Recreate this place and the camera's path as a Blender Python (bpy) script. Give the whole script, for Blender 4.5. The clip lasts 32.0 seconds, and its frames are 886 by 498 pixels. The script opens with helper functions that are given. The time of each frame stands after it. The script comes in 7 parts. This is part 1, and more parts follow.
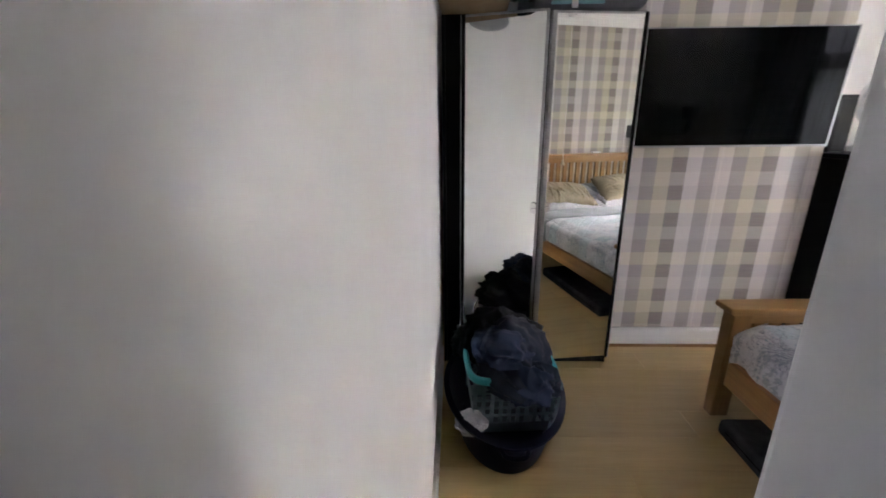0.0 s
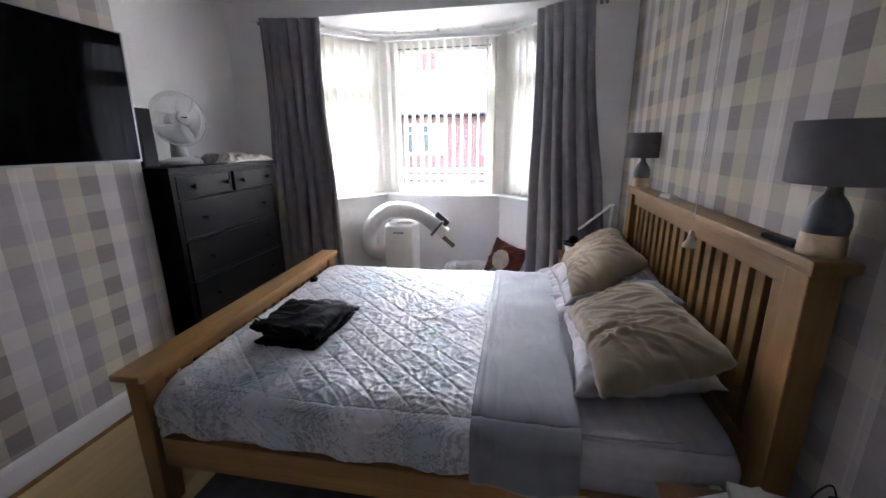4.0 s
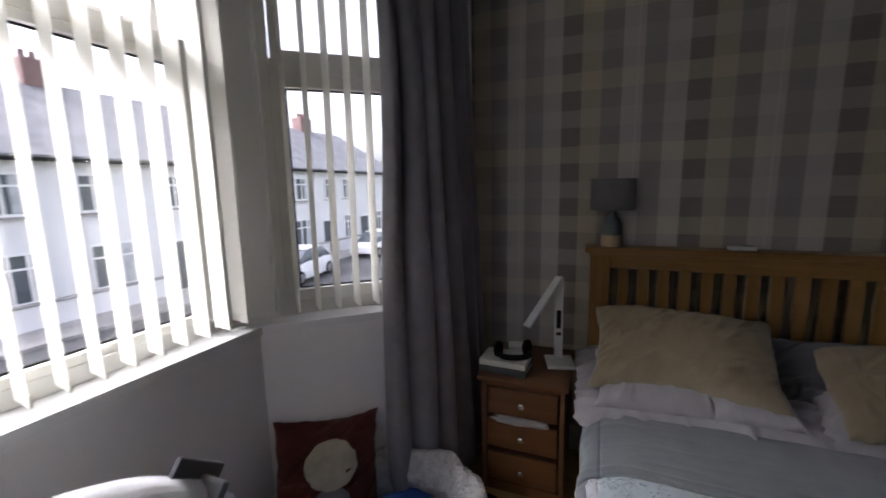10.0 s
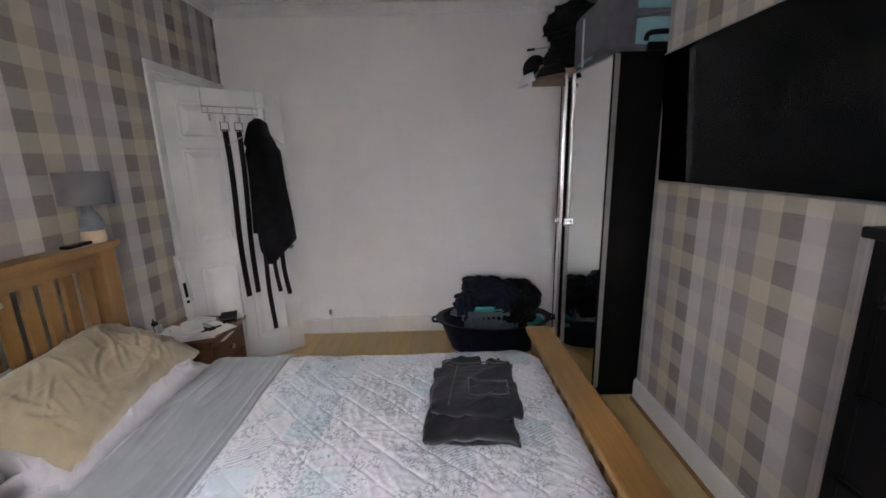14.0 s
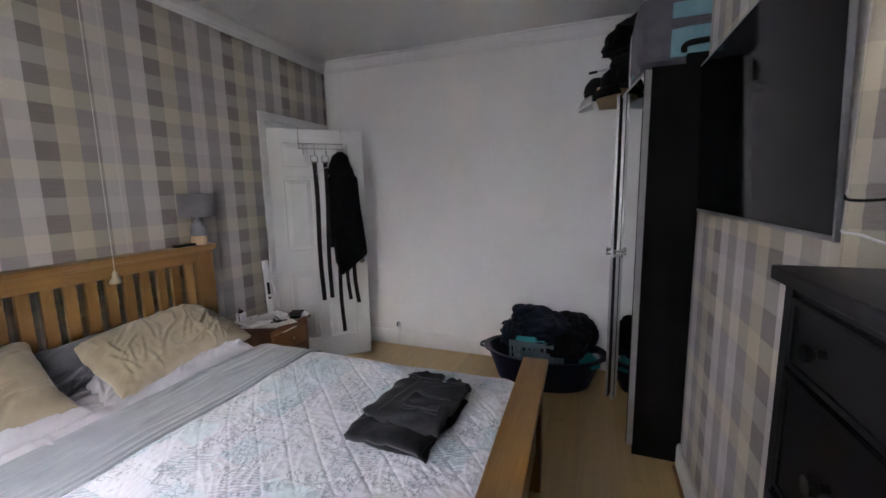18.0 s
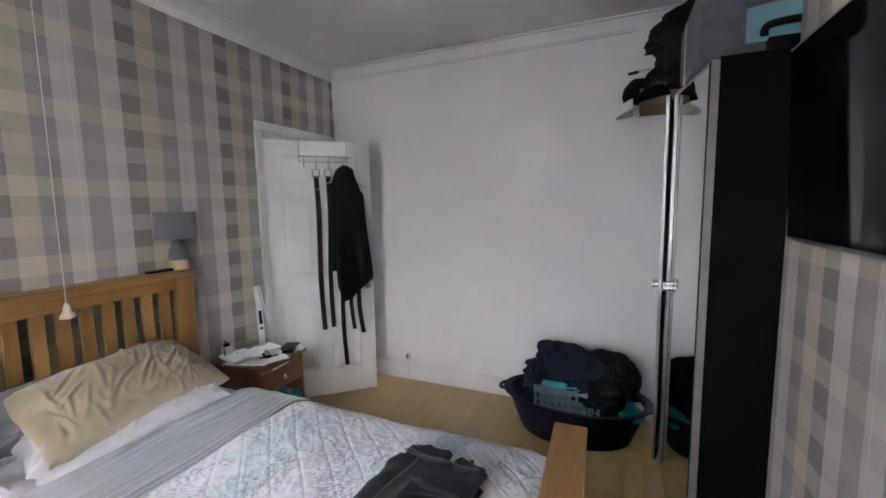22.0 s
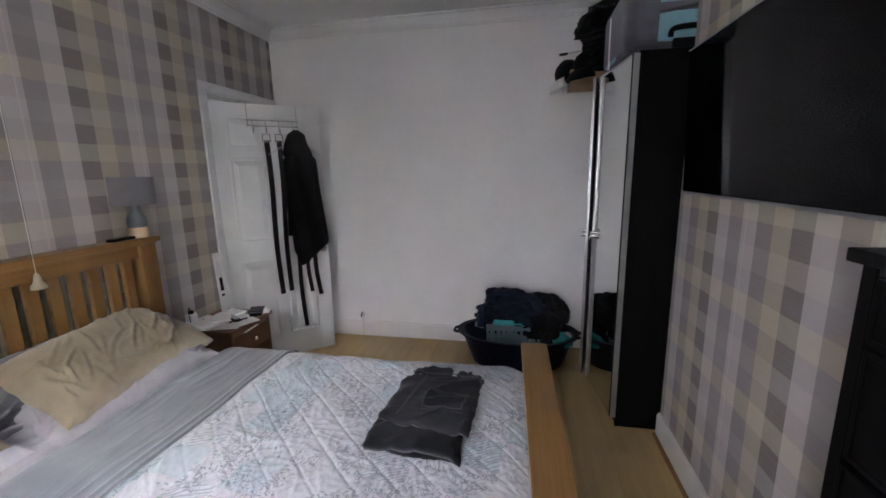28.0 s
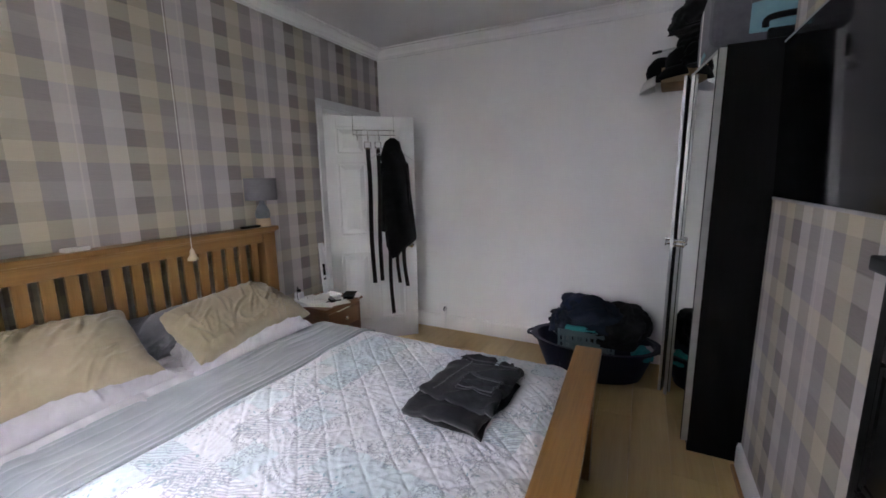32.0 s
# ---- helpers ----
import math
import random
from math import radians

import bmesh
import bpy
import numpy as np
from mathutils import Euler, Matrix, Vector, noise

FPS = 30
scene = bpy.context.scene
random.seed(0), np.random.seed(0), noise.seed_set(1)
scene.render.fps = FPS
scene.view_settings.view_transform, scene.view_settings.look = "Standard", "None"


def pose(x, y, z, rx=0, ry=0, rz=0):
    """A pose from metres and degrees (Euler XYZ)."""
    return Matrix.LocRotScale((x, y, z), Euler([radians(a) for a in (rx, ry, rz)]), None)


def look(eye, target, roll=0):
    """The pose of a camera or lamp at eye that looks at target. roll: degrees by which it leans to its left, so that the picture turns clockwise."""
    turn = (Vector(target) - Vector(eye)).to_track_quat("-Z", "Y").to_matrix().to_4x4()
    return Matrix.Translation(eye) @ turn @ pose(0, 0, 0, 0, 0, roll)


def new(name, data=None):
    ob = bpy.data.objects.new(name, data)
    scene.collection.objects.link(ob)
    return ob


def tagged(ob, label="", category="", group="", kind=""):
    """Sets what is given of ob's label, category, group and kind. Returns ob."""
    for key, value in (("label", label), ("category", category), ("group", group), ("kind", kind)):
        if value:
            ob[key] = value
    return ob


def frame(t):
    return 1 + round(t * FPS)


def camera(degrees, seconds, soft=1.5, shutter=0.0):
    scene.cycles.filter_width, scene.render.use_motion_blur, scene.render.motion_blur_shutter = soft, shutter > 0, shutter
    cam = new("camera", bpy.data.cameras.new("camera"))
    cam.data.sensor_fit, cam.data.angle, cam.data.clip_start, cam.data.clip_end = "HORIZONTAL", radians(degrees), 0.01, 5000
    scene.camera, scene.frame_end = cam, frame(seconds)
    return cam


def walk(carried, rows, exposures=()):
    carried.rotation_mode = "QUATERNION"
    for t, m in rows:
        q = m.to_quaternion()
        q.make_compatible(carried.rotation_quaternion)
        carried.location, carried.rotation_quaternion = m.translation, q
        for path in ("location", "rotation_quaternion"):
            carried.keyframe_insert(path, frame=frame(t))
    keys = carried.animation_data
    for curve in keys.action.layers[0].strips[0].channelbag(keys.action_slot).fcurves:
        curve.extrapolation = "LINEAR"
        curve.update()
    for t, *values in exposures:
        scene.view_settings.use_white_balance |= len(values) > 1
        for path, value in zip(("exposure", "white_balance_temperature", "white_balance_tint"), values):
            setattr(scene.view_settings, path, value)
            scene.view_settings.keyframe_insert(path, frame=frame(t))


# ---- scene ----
cam = camera(95.9, 32.0, soft=1.6, shutter=0.25)
PATH = [
    (0, (0.085, 0.345, 1.465), (0.03, 2.258, 0.88), -0.6),
    (0.5, (0.12, 0.5, 1.455), (0.485, 2.38, 0.868), -0.3),
    (0.75, (0.185, 0.63, 1.455), (0.8, 2.44, 0.852), -0.3),
    (1, (0.33, 0.7, 1.45), (1.097, 2.453, 0.867), -0.5),
    (1.5, (0.586, 0.76, 1.469), (1.676, 2.324, 0.864), -0.1),
    (2, (0.599, 0.826, 1.462), (2.096, 2.019, 0.883), 0.2),
    (2.5, (0.526, 0.879, 1.433), (2.288, 1.637, 0.867), -0.3),
    (3, (0.45, 0.824, 1.426), (2.306, 1.358, 0.906), -0.7),
    (3.5, (0.368, 0.766, 1.412), (2.268, 1.129, 0.901), -0.9),
    (5.5, (0.468, 1.136, 1.465), (2.365, 1.483, 0.935), -0.3),
    (6, (0.664, 1.248, 1.431), (2.551, 1.642, 0.899), -0.7),
    (6.5, (1.022, 1.474, 1.458), (2.946, 1.731, 0.978), -0.6),
    (7, (1.244, 1.727, 1.444), (3.189, 1.689, 0.979), -0.6),
    (7.5, (1.531, 2.024, 1.445), (3.465, 1.686, 1.063), -0.6),
    (8, (1.799, 2.179, 1.436), (3.652, 1.538, 1.041), -1.3),
    (8.5, (2.024, 2.277, 1.473), (3.685, 1.258, 1.024), -1.5),
    (9, (2.386, 2.227, 1.449), (3.84, 0.925, 1.078), -1.2),
    (9.5, (2.771, 2.207, 1.44), (4.047, 0.7, 1.121), -0.9),
    (10, (3.065, 2.124, 1.438), (3.79, 0.285, 1.13), -1.2),
    (10.5, (3.264, 2.033, 1.405), (3.383, 0.056, 1.13), -1.8),
    (11, (3.395, 1.944, 1.415), (2.857, 0.05, 1.064), -2.4),
    (11.5, (3.434, 1.812, 1.487), (2.295, 0.246, 0.987), -1.3),
    (12, (3.288, 1.55, 1.436), (1.732, 0.39, 0.961), -1.5),
    (12.5, (3.203, 1.44, 1.464), (1.413, 0.684, 0.993), -1.0),
    (13, (3.217, 1.364, 1.449), (1.304, 0.982, 1.007), -1.3),
    (13.5, (3.286, 1.488, 1.465), (1.337, 1.54, 1.021), -1.3),
    (15.5, (3.328, 2.113, 1.491), (1.428, 1.61, 1.123), -1.4),
    (16, (3.26, 2.268, 1.458), (1.437, 1.514, 1.132), -1.5),
    (16.5, (3.267, 2.355, 1.463), (1.473, 1.525, 1.162), -1.2),
    (17, (3.275, 2.374, 1.451), (1.44, 1.635, 1.155), -1.2),
    (17.5, (3.276, 2.375, 1.447), (1.439, 1.64, 1.156), -1.1),
    (18, (3.286, 2.39, 1.449), (1.434, 1.692, 1.159), -1.1),
    (18.5, (3.28, 2.372, 1.459), (1.426, 1.675, 1.184), -1.1),
    (19, (3.261, 2.367, 1.451), (1.465, 1.539, 1.156), -1.1),
    (19.5, (3.25, 2.41, 1.449), (1.446, 1.596, 1.157), -1.1),
    (20, (3.158, 2.405, 1.42), (1.284, 1.795, 1.078), -0.9),
    (20.5, (2.978, 2.329, 1.481), (1.085, 1.78, 1.145), -0.9),
    (21, (2.895, 2.277, 1.496), (1.002, 1.673, 1.269), -1.0),
    (21.5, (2.892, 2.281, 1.478), (1.021, 1.607, 1.268), -1.0),
    (22, (2.91, 2.288, 1.469), (1.086, 1.496, 1.254), -0.9),
    (22.5, (2.931, 2.323, 1.467), (1.133, 1.48, 1.228), -1.0),
    (23, (2.932, 2.331, 1.466), (1.162, 1.426, 1.239), -1.0),
    (23.5, (2.912, 2.34, 1.456), (1.169, 1.394, 1.197), -0.9),
    (24, (2.914, 2.338, 1.458), (1.174, 1.397, 1.162), -0.9),
    (24.5, (2.937, 2.343, 1.451), (1.179, 1.423, 1.199), -0.9),
    (26.5, (3.172, 2.028, 1.454), (1.33, 1.348, 1.073), -1.0),
    (27, (3.23, 2.031, 1.456), (1.35, 1.493, 1.037), -1.1),
    (27.5, (3.26, 2.064, 1.456), (1.343, 1.661, 1.049), -1.3),
    (28, (3.261, 2.069, 1.457), (1.333, 1.699, 1.076), -1.1),
    (28.5, (3.245, 2.029, 1.459), (1.342, 1.517, 1.118), -1.1),
    (29, (3.245, 2.006, 1.451), (1.388, 1.338, 1.13), -1.1),
    (29.5, (3.254, 2.005, 1.455), (1.405, 1.329, 1.104), -1.0),
    (30, (3.245, 2.097, 1.443), (1.363, 1.533, 1.067), -1.2),
    (30.5, (3.227, 2.191, 1.456), (1.348, 1.645, 1.046), -1.2),
    (31, (3.236, 2.238, 1.477), (1.383, 1.571, 1.13), -1.0),
    (31.5, (3.272, 2.289, 1.449), (1.481, 1.466, 1.115), -0.9),
    (32, (3.331, 2.343, 1.442), (1.571, 1.459, 1.093), -0.8),
]
# seconds, stops, white balance
EXPOSURES = [(t, e, w, 19) for t, e, w in [(0, 5.32, 6150), (1.0, 5.31, 5850), (1.5, 5.05, 5850), (2, 4.97, 5850), (3, 4.52, 5680), (6, 4.25, 5680), (7, 3.52, 5850), (8, 2.88, 5980), (9, 2.7, 5980), (10, 2.12, 5980), (11, 2.9, 5980), (12, 3.74, 6120), (13, 4.37, 6120), (16, 4.43, 5930), (17, 4.38, 5900), (19, 4.35, 5900), (21, 4.58, 5880), (22, 4.78, 5860), (24, 4.64, 5860), (27, 4.41, 5880), (28, 4.37, 5880), (31, 4.44, 5870), (32, 4.38, 5860)]]
walk(cam, [(t, look(eye, target, roll)) for t, eye, target, roll in PATH], EXPOSURES)

# ---- daylight ----
world = bpy.data.worlds.new("sky")
scene.world = world
world.use_nodes = True
wn = world.node_tree.nodes
sky = wn.new("ShaderNodeTexSky")
sky.sky_type, sky.sun_disc = "NISHITA", False
sky.sun_elevation, sky.sun_rotation = radians(42), radians(60)
sky.dust_density, sky.air_density = 6.0, 1.0
haze = wn.new("ShaderNodeHueSaturation")
haze.inputs["Saturation"].default_value = 0.25
world.node_tree.links.new(sky.outputs[0], haze.inputs["Color"])
world.node_tree.links.new(haze.outputs[0], wn["Background"].inputs[0])
wn["Background"].inputs[1].default_value = 0.15
sun_data = bpy.data.lights.new("sun", "SUN")
sun_data.energy, sun_data.angle, sun_data.color = 0.6, radians(20), (1, 0.97, 0.92)
sun = new("sun", sun_data)
sun.matrix_world = look((20, 12, 21), (0, 0, 0))
scene.view_settings.exposure = 2.0


# ---- materials ----
class Nodes:
    """A node material with a Principled shader, and short ways to add nodes to it."""

    def __init__(self, name, color=(0.8, 0.8, 0.8), rough=0.6, metal=0.0, spec=0.5):
        self.m = bpy.data.materials.new(name)
        self.m.use_nodes = True
        self.n, self.l = self.m.node_tree.nodes, self.m.node_tree.links
        self.b = self.n["Principled BSDF"]
        self.b.inputs["Base Color"].default_value = (*color, 1)
        self.b.inputs["Roughness"].default_value = rough
        self.b.inputs["Metallic"].default_value = metal
        self.b.inputs["Specular IOR Level"].default_value = spec
        self.co = self.n.new("ShaderNodeTexCoord").outputs["Object"]

    def add(self, kind, **inputs):
        node = self.n.new("ShaderNode" + kind)
        for key, value in inputs.items():
            self.put(node.inputs[key.replace("_", " ")], value)
        return node

    def put(self, socket, value):
        if isinstance(value, bpy.types.NodeSocket):
            self.l.new(value, socket)
        else:
            socket.default_value = value

    def math(self, op, a, b=0.0):
        node = self.n.new("ShaderNodeMath")
        node.operation = op
        self.put(node.inputs[0], a)
        self.put(node.inputs[1], b)
        return node.outputs[0]

    def scaled(self, sx, sy, sz):
        node = self.n.new("ShaderNodeMapping")
        self.l.new(self.co, node.inputs["Vector"])
        node.inputs["Scale"].default_value = (sx, sy, sz)
        return node.outputs[0]

    def noise(self, scale, detail=4.0, vector=None, rough=0.55):
        node = self.add("TexNoise", Scale=scale, Detail=detail, Roughness=rough)
        self.l.new(vector or self.co, node.inputs["Vector"])
        return node.outputs["Fac"]

    def ramp(self, fac, stops, mode="LINEAR"):
        node = self.n.new("ShaderNodeValToRGB")
        node.color_ramp.interpolation = mode
        el = node.color_ramp.elements
        while len(el) < len(stops):
            el.new(0.5)
        for e, (p, c) in zip(el, stops):
            e.position, e.color = p, (*c, 1)
        self.l.new(fac, node.inputs[0])
        return node.outputs[0]

    def mix(self, fac, a, b, mode="MIX"):
        node = self.n.new("ShaderNodeMix")
        node.data_type, node.blend_type = "RGBA", mode
        self.put(node.inputs[0], fac)
        self.put(node.inputs[6], a if isinstance(a, bpy.types.NodeSocket) else (*a, 1))
        self.put(node.inputs[7], b if isinstance(b, bpy.types.NodeSocket) else (*b, 1))
        return node.outputs[2]

    def color(self, socket):
        self.l.new(socket, self.b.inputs["Base Color"])
        return self

    def rough(self, fac, lo, hi):
        node = self.add("MapRange")
        self.l.new(fac, node.inputs["Value"])
        node.inputs["To Min"].default_value, node.inputs["To Max"].default_value = lo, hi
        self.l.new(node.outputs[0], self.b.inputs["Roughness"])
        return self

    def bump(self, height, strength=0.2, distance=0.01):
        node = self.add("Bump", Strength=strength, Distance=distance)
        self.l.new(height, node.inputs["Height"])
        if self.b.inputs["Normal"].is_linked:
            self.l.new(self.b.inputs["Normal"].links[0].from_socket, node.inputs["Normal"])
        self.l.new(node.outputs[0], self.b.inputs["Normal"])
        return self


def mottled(name, a, b, rough=0.6, scale=6.0, grain=120.0, bump=0.08, metal=0.0, spec=0.5, dist=0.004):
    """Two close tones at a large scale, a fine grain in the relief."""
    k = Nodes(name, a, rough, metal, spec)
    k.color(k.ramp(k.noise(scale), [(0.35, a), (0.65, b)]))
    fine = k.noise(grain, 3)
    k.rough(k.noise(scale * 3), rough - 0.06, rough + 0.08).bump(fine, bump, dist)
    return k.m


def wood(name, dark, light, axis="x", rough=0.42, ring=9.0, stretch=14.0, spec=0.5):
    """Straight-grained timber, its grain along one axis."""
    k = Nodes(name, light, rough, 0, spec)
    s = [ring * stretch / 6, ring * stretch / 6, ring * stretch / 6]
    s["xyz".index(axis)] = ring / 8
    v = k.scaled(*s)
    g = k.noise(1.0, 6, v, 0.62)
    fine = k.noise(7.0, 3, v)
    tone = k.ramp(g, [(0.3, dark), (0.5, tuple((p + q) / 2 for p, q in zip(dark, light))), (0.72, light)])
    k.color(k.mix(0.25, tone, k.ramp(fine, [(0.35, dark), (0.6, light)])))
    k.rough(g, rough - 0.08, rough + 0.1).bump(fine, 0.1, 0.002)
    return k.m


def cloth(name, a, b, weave=900.0, rough=0.9, folds=0.0, sheen=0.15, spec=0.2):
    k = Nodes(name, a, rough, 0, spec)
    k.color(k.ramp(k.noise(14), [(0.3, a), (0.7, b)]))
    k.b.inputs["Sheen Weight"].default_value = sheen
    k.bump(k.noise(weave, 2), 0.15, 0.001)
    if folds:
        k.bump(k.noise(9, 5), folds, 0.02)
    return k.m


def plaid(name, x_at, z_at, axis=0):
    """Tartan wallpaper: six columns and four rows to the repeat."""
    k = Nodes(name, (0.6, 0.58, 0.56), 0.75, 0, 0.25)
    sep = k.add("SeparateXYZ")
    k.l.new(k.co, sep.inputs[0])
    wob = k.math("MULTIPLY", k.math("SUBTRACT", k.noise(60, 2), 0.5), 0.004)
    x, z = k.math("ADD", sep.outputs[axis], wob), k.math("ADD", sep.outputs[2], wob)
    u = k.math("FRACT", k.math("DIVIDE", k.math("SUBTRACT", x_at + 53.5 + 0.0445, x), 0.536))
    w = k.math("FRACT", k.math("DIVIDE", k.math("SUBTRACT", z_at + 34.2 + 0.0428, z), 0.3424))
    s = 1 / 6
    cols = [0, s, 2 * s, 3 * s, 4 * s, 5 * s]
    dark = [(0.235, 0.217, 0.21), (0.48, 0.45, 0.36), (0.32, 0.30, 0.31), (0.56, 0.545, 0.565), (0.36, 0.34, 0.355), (0.57, 0.55, 0.57)]
    warm = [(0.43, 0.41, 0.34), (0.60, 0.56, 0.44), (0.45, 0.425, 0.35), (0.66, 0.635, 0.565), (0.46, 0.43, 0.375), (0.67, 0.645, 0.58)]
    mauve = [(0.40, 0.375, 0.36), (0.55, 0.52, 0.43), (0.38, 0.36, 0.365), (0.62, 0.60, 0.61), (0.39, 0.37, 0.385), (0.63, 0.61, 0.615)]
    ramps = [k.ramp(u, list(zip(cols, c)), "CONSTANT") for c in (dark, warm, mauve)]
    is_dark = k.math("LESS_THAN", k.math("FRACT", k.math("MULTIPLY", w, 2.0)), 0.5)
    is_warm = k.math("LESS_THAN", w, 0.5)
    tone = k.mix(is_dark, k.mix(is_warm, ramps[2], ramps[1]), ramps[0])
    line = k.math("GREATER_THAN", k.math("ABSOLUTE", k.math("SUBTRACT", k.math("FRACT", k.math("MULTIPLY", w, 4.0)), 0.5)), 0.465)
    first = k.math("LESS_THAN", u, s)
    tone = k.mix(k.math("MULTIPLY", k.math("MULTIPLY", line, first), 0.55), tone, (0.2, 0.18, 0.17))
    seam = k.math("LESS_THAN", k.math("ABSOLUTE", k.math("SUBTRACT", u, 0.62)), 0.007)
    tone = k.mix(k.math("MULTIPLY", seam, 0.6), tone, (0.74, 0.72, 0.70))
    weave = k.add("TexWave", Scale=260.0, Distortion=2.0)
    k.l.new(k.co, weave.inputs["Vector"])
    tone = k.mix(k.math("MULTIPLY", k.noise(35, 5, k.scaled(0.25, 1, 6)), 0.22), tone, (0.75, 0.73, 0.72), "MIX")
    tone = k.mix(1.0, tone, (0.90, 0.86, 0.815), "MULTIPLY")
    k.color(tone).bump(weave.outputs["Fac"], 0.06, 0.002)
    return k.m


M = {}
k = Nodes("white_wall_paint", (0.83, 0.825, 0.825), 0.6, 0, 0.4)
k.color(k.ramp(k.noise(1.3, 5), [(0.35, (0.815, 0.803, 0.79)), (0.65, (0.855, 0.843, 0.83))]))
k.bump(k.noise(70, 3), 0.10, 0.004).bump(k.noise(9, 4, k.scaled(1, 1, 0.4)), 0.25, 0.012)
M["paint"] = k.m
M["ceiling"] = mottled("ceiling_paint", (0.77, 0.765, 0.76), (0.81, 0.805, 0.80), 0.75, 1.0, 90, 0.08)
M["gloss"] = mottled("white_gloss_paint", (0.76, 0.76, 0.75), (0.8, 0.8, 0.79), 0.33, 3, 60, 0.03)
M["cream"] = mottled("cream_plastic_frame", (0.74, 0.73, 0.68), (0.78, 0.77, 0.73), 0.35, 3, 40, 0.02)
M["plaid_head"] = plaid("plaid_wallpaper", 2.243, 2.048)
M["plaid_breast"] = plaid("plaid_wallpaper_breast", 2.09, 1.10)
M["plaid_return"] = plaid("plaid_wallpaper_return", 3.02, 1.10, 1)
M["oak"] = wood("oak_along_x", (0.205, 0.098, 0.026), (0.335, 0.183, 0.056), "x", 0.36, 9.0, 14.0, 0.5)
M["oak_y"] = wood("oak_along_y", (0.255, 0.115, 0.029), (0.41, 0.215, 0.068), "y", 0.38, 9.0, 14.0, 0.55)
M["oak_z"] = wood("oak_upright", (0.19, 0.092, 0.026), (0.30, 0.165, 0.056), "z", 0.42, 9.0, 14.0, 0.35)
M["cherry"] = wood("reddish_wood", (0.115, 0.046, 0.019), (0.205, 0.09, 0.037), "x", 0.4)
M["cherry_z"] = wood("reddish_wood_upright", (0.095, 0.039, 0.017), (0.17, 0.073, 0.032), "z", 0.4)
M["blackwood"] = wood("black_brown_wood", (0.005, 0.0045, 0.005), (0.010, 0.009, 0.009), "z", 0.34, 9, 10, 0.11)
M["blackwood_x"] = wood("black_brown_wood_x", (0.005, 0.0045, 0.005), (0.010, 0.009, 0.009), "x", 0.34, 9, 10, 0.11)
M["foil"] = wood("dark_wardrobe_foil", (0.003, 0.003, 0.003), (0.006, 0.005, 0.005), "z", 0.5, 9, 10, 0.08)
M["mirror"] = Nodes("mirror", (0.86, 0.88, 0.86), 0.015, 1.0).m
M["chrome"] = Nodes("chrome", (0.75, 0.75, 0.75), 0.18, 1.0).m
M["steel"] = mottled("brushed_steel", (0.5, 0.5, 0.5), (0.6, 0.6, 0.6), 0.3, 20, 200, 0.03, 1.0)
M["brightalu"] = mottled("bright_aluminium", (0.46, 0.46, 0.46), (0.54, 0.54, 0.54), 0.36, 10, 150, 0.02, 1.0)
M["black"] = mottled("black_plastic", (0.006, 0.006, 0.0065), (0.010, 0.010, 0.010), 0.5, 8, 200, 0.04, 0, 0.12)
M["screen"] = Nodes("tv_screen", (0.002, 0.002, 0.0025), 0.06, 0, 0.095).m
M["silver"] = mottled("silver_bezel", (0.38, 0.38, 0.39), (0.45, 0.45, 0.46), 0.35, 10, 150, 0.02, 1.0)
M["plastic"] = mottled("white_plastic", (0.74, 0.74, 0.74), (0.79, 0.79, 0.79), 0.4, 5, 120, 0.03)
M["hose"] = mottled("white_hose", (0.72, 0.72, 0.72), (0.78, 0.78, 0.78), 0.5, 8, 120, 0.05)
M["curtain"] = cloth("grey_curtain_cloth", (0.19, 0.184, 0.202), (0.235, 0.226, 0.248), 700, 0.75, 0.08, 0.4)
M["sheet"] = cloth("white_cotton", (0.385, 0.37, 0.39), (0.44, 0.425, 0.445), 800, 0.9, 0.15)
M["bluegrey"] = cloth("blue_grey_cotton", (0.172, 0.191, 0.207), (0.20, 0.22, 0.235), 800, 0.6, 0.10, 0.4, 0.4)
M["khaki"] = cloth("khaki_pillowcase", (0.275, 0.227, 0.149), (0.325, 0.27, 0.178), 700, 0.85, 0.12, 0.25)
M["navy"] = cloth("dark_navy_laundry", (0.005, 0.008, 0.015), (0.013, 0.018, 0.032), 500, 0.95, 0.5, 0.05)
M["blackcloth"] = cloth("black_cloth", (0.004, 0.004, 0.0045), (0.009, 0.009, 0.010), 500, 0.95, 0.3, 0.03)
M["charcoal"] = cloth("charcoal_trouser_cloth", (0.009, 0.0095, 0.011), (0.017, 0.017, 0.020), 600, 0.8, 0.4, 0.1)
M["greyfabric"] = cloth("grey_shade_fabric", (0.165, 0.16, 0.165), (0.21, 0.205, 0.21), 900, 0.9)
M["ceramic"] = mottled("grey_blue_glaze", (0.12, 0.135, 0.15), (0.19, 0.21, 0.225), 0.3, 18, 60, 0.02)
M["paleash"] = wood("pale_wood", (0.5, 0.36, 0.21), (0.62, 0.48, 0.31), "x", 0.5)
M["carpet"] = mottled("dark_grey_carpet", (0.045, 0.045, 0.05), (0.075, 0.075, 0.08), 0.95, 12, 300, 0.6, 0, 0.1, 0.01)


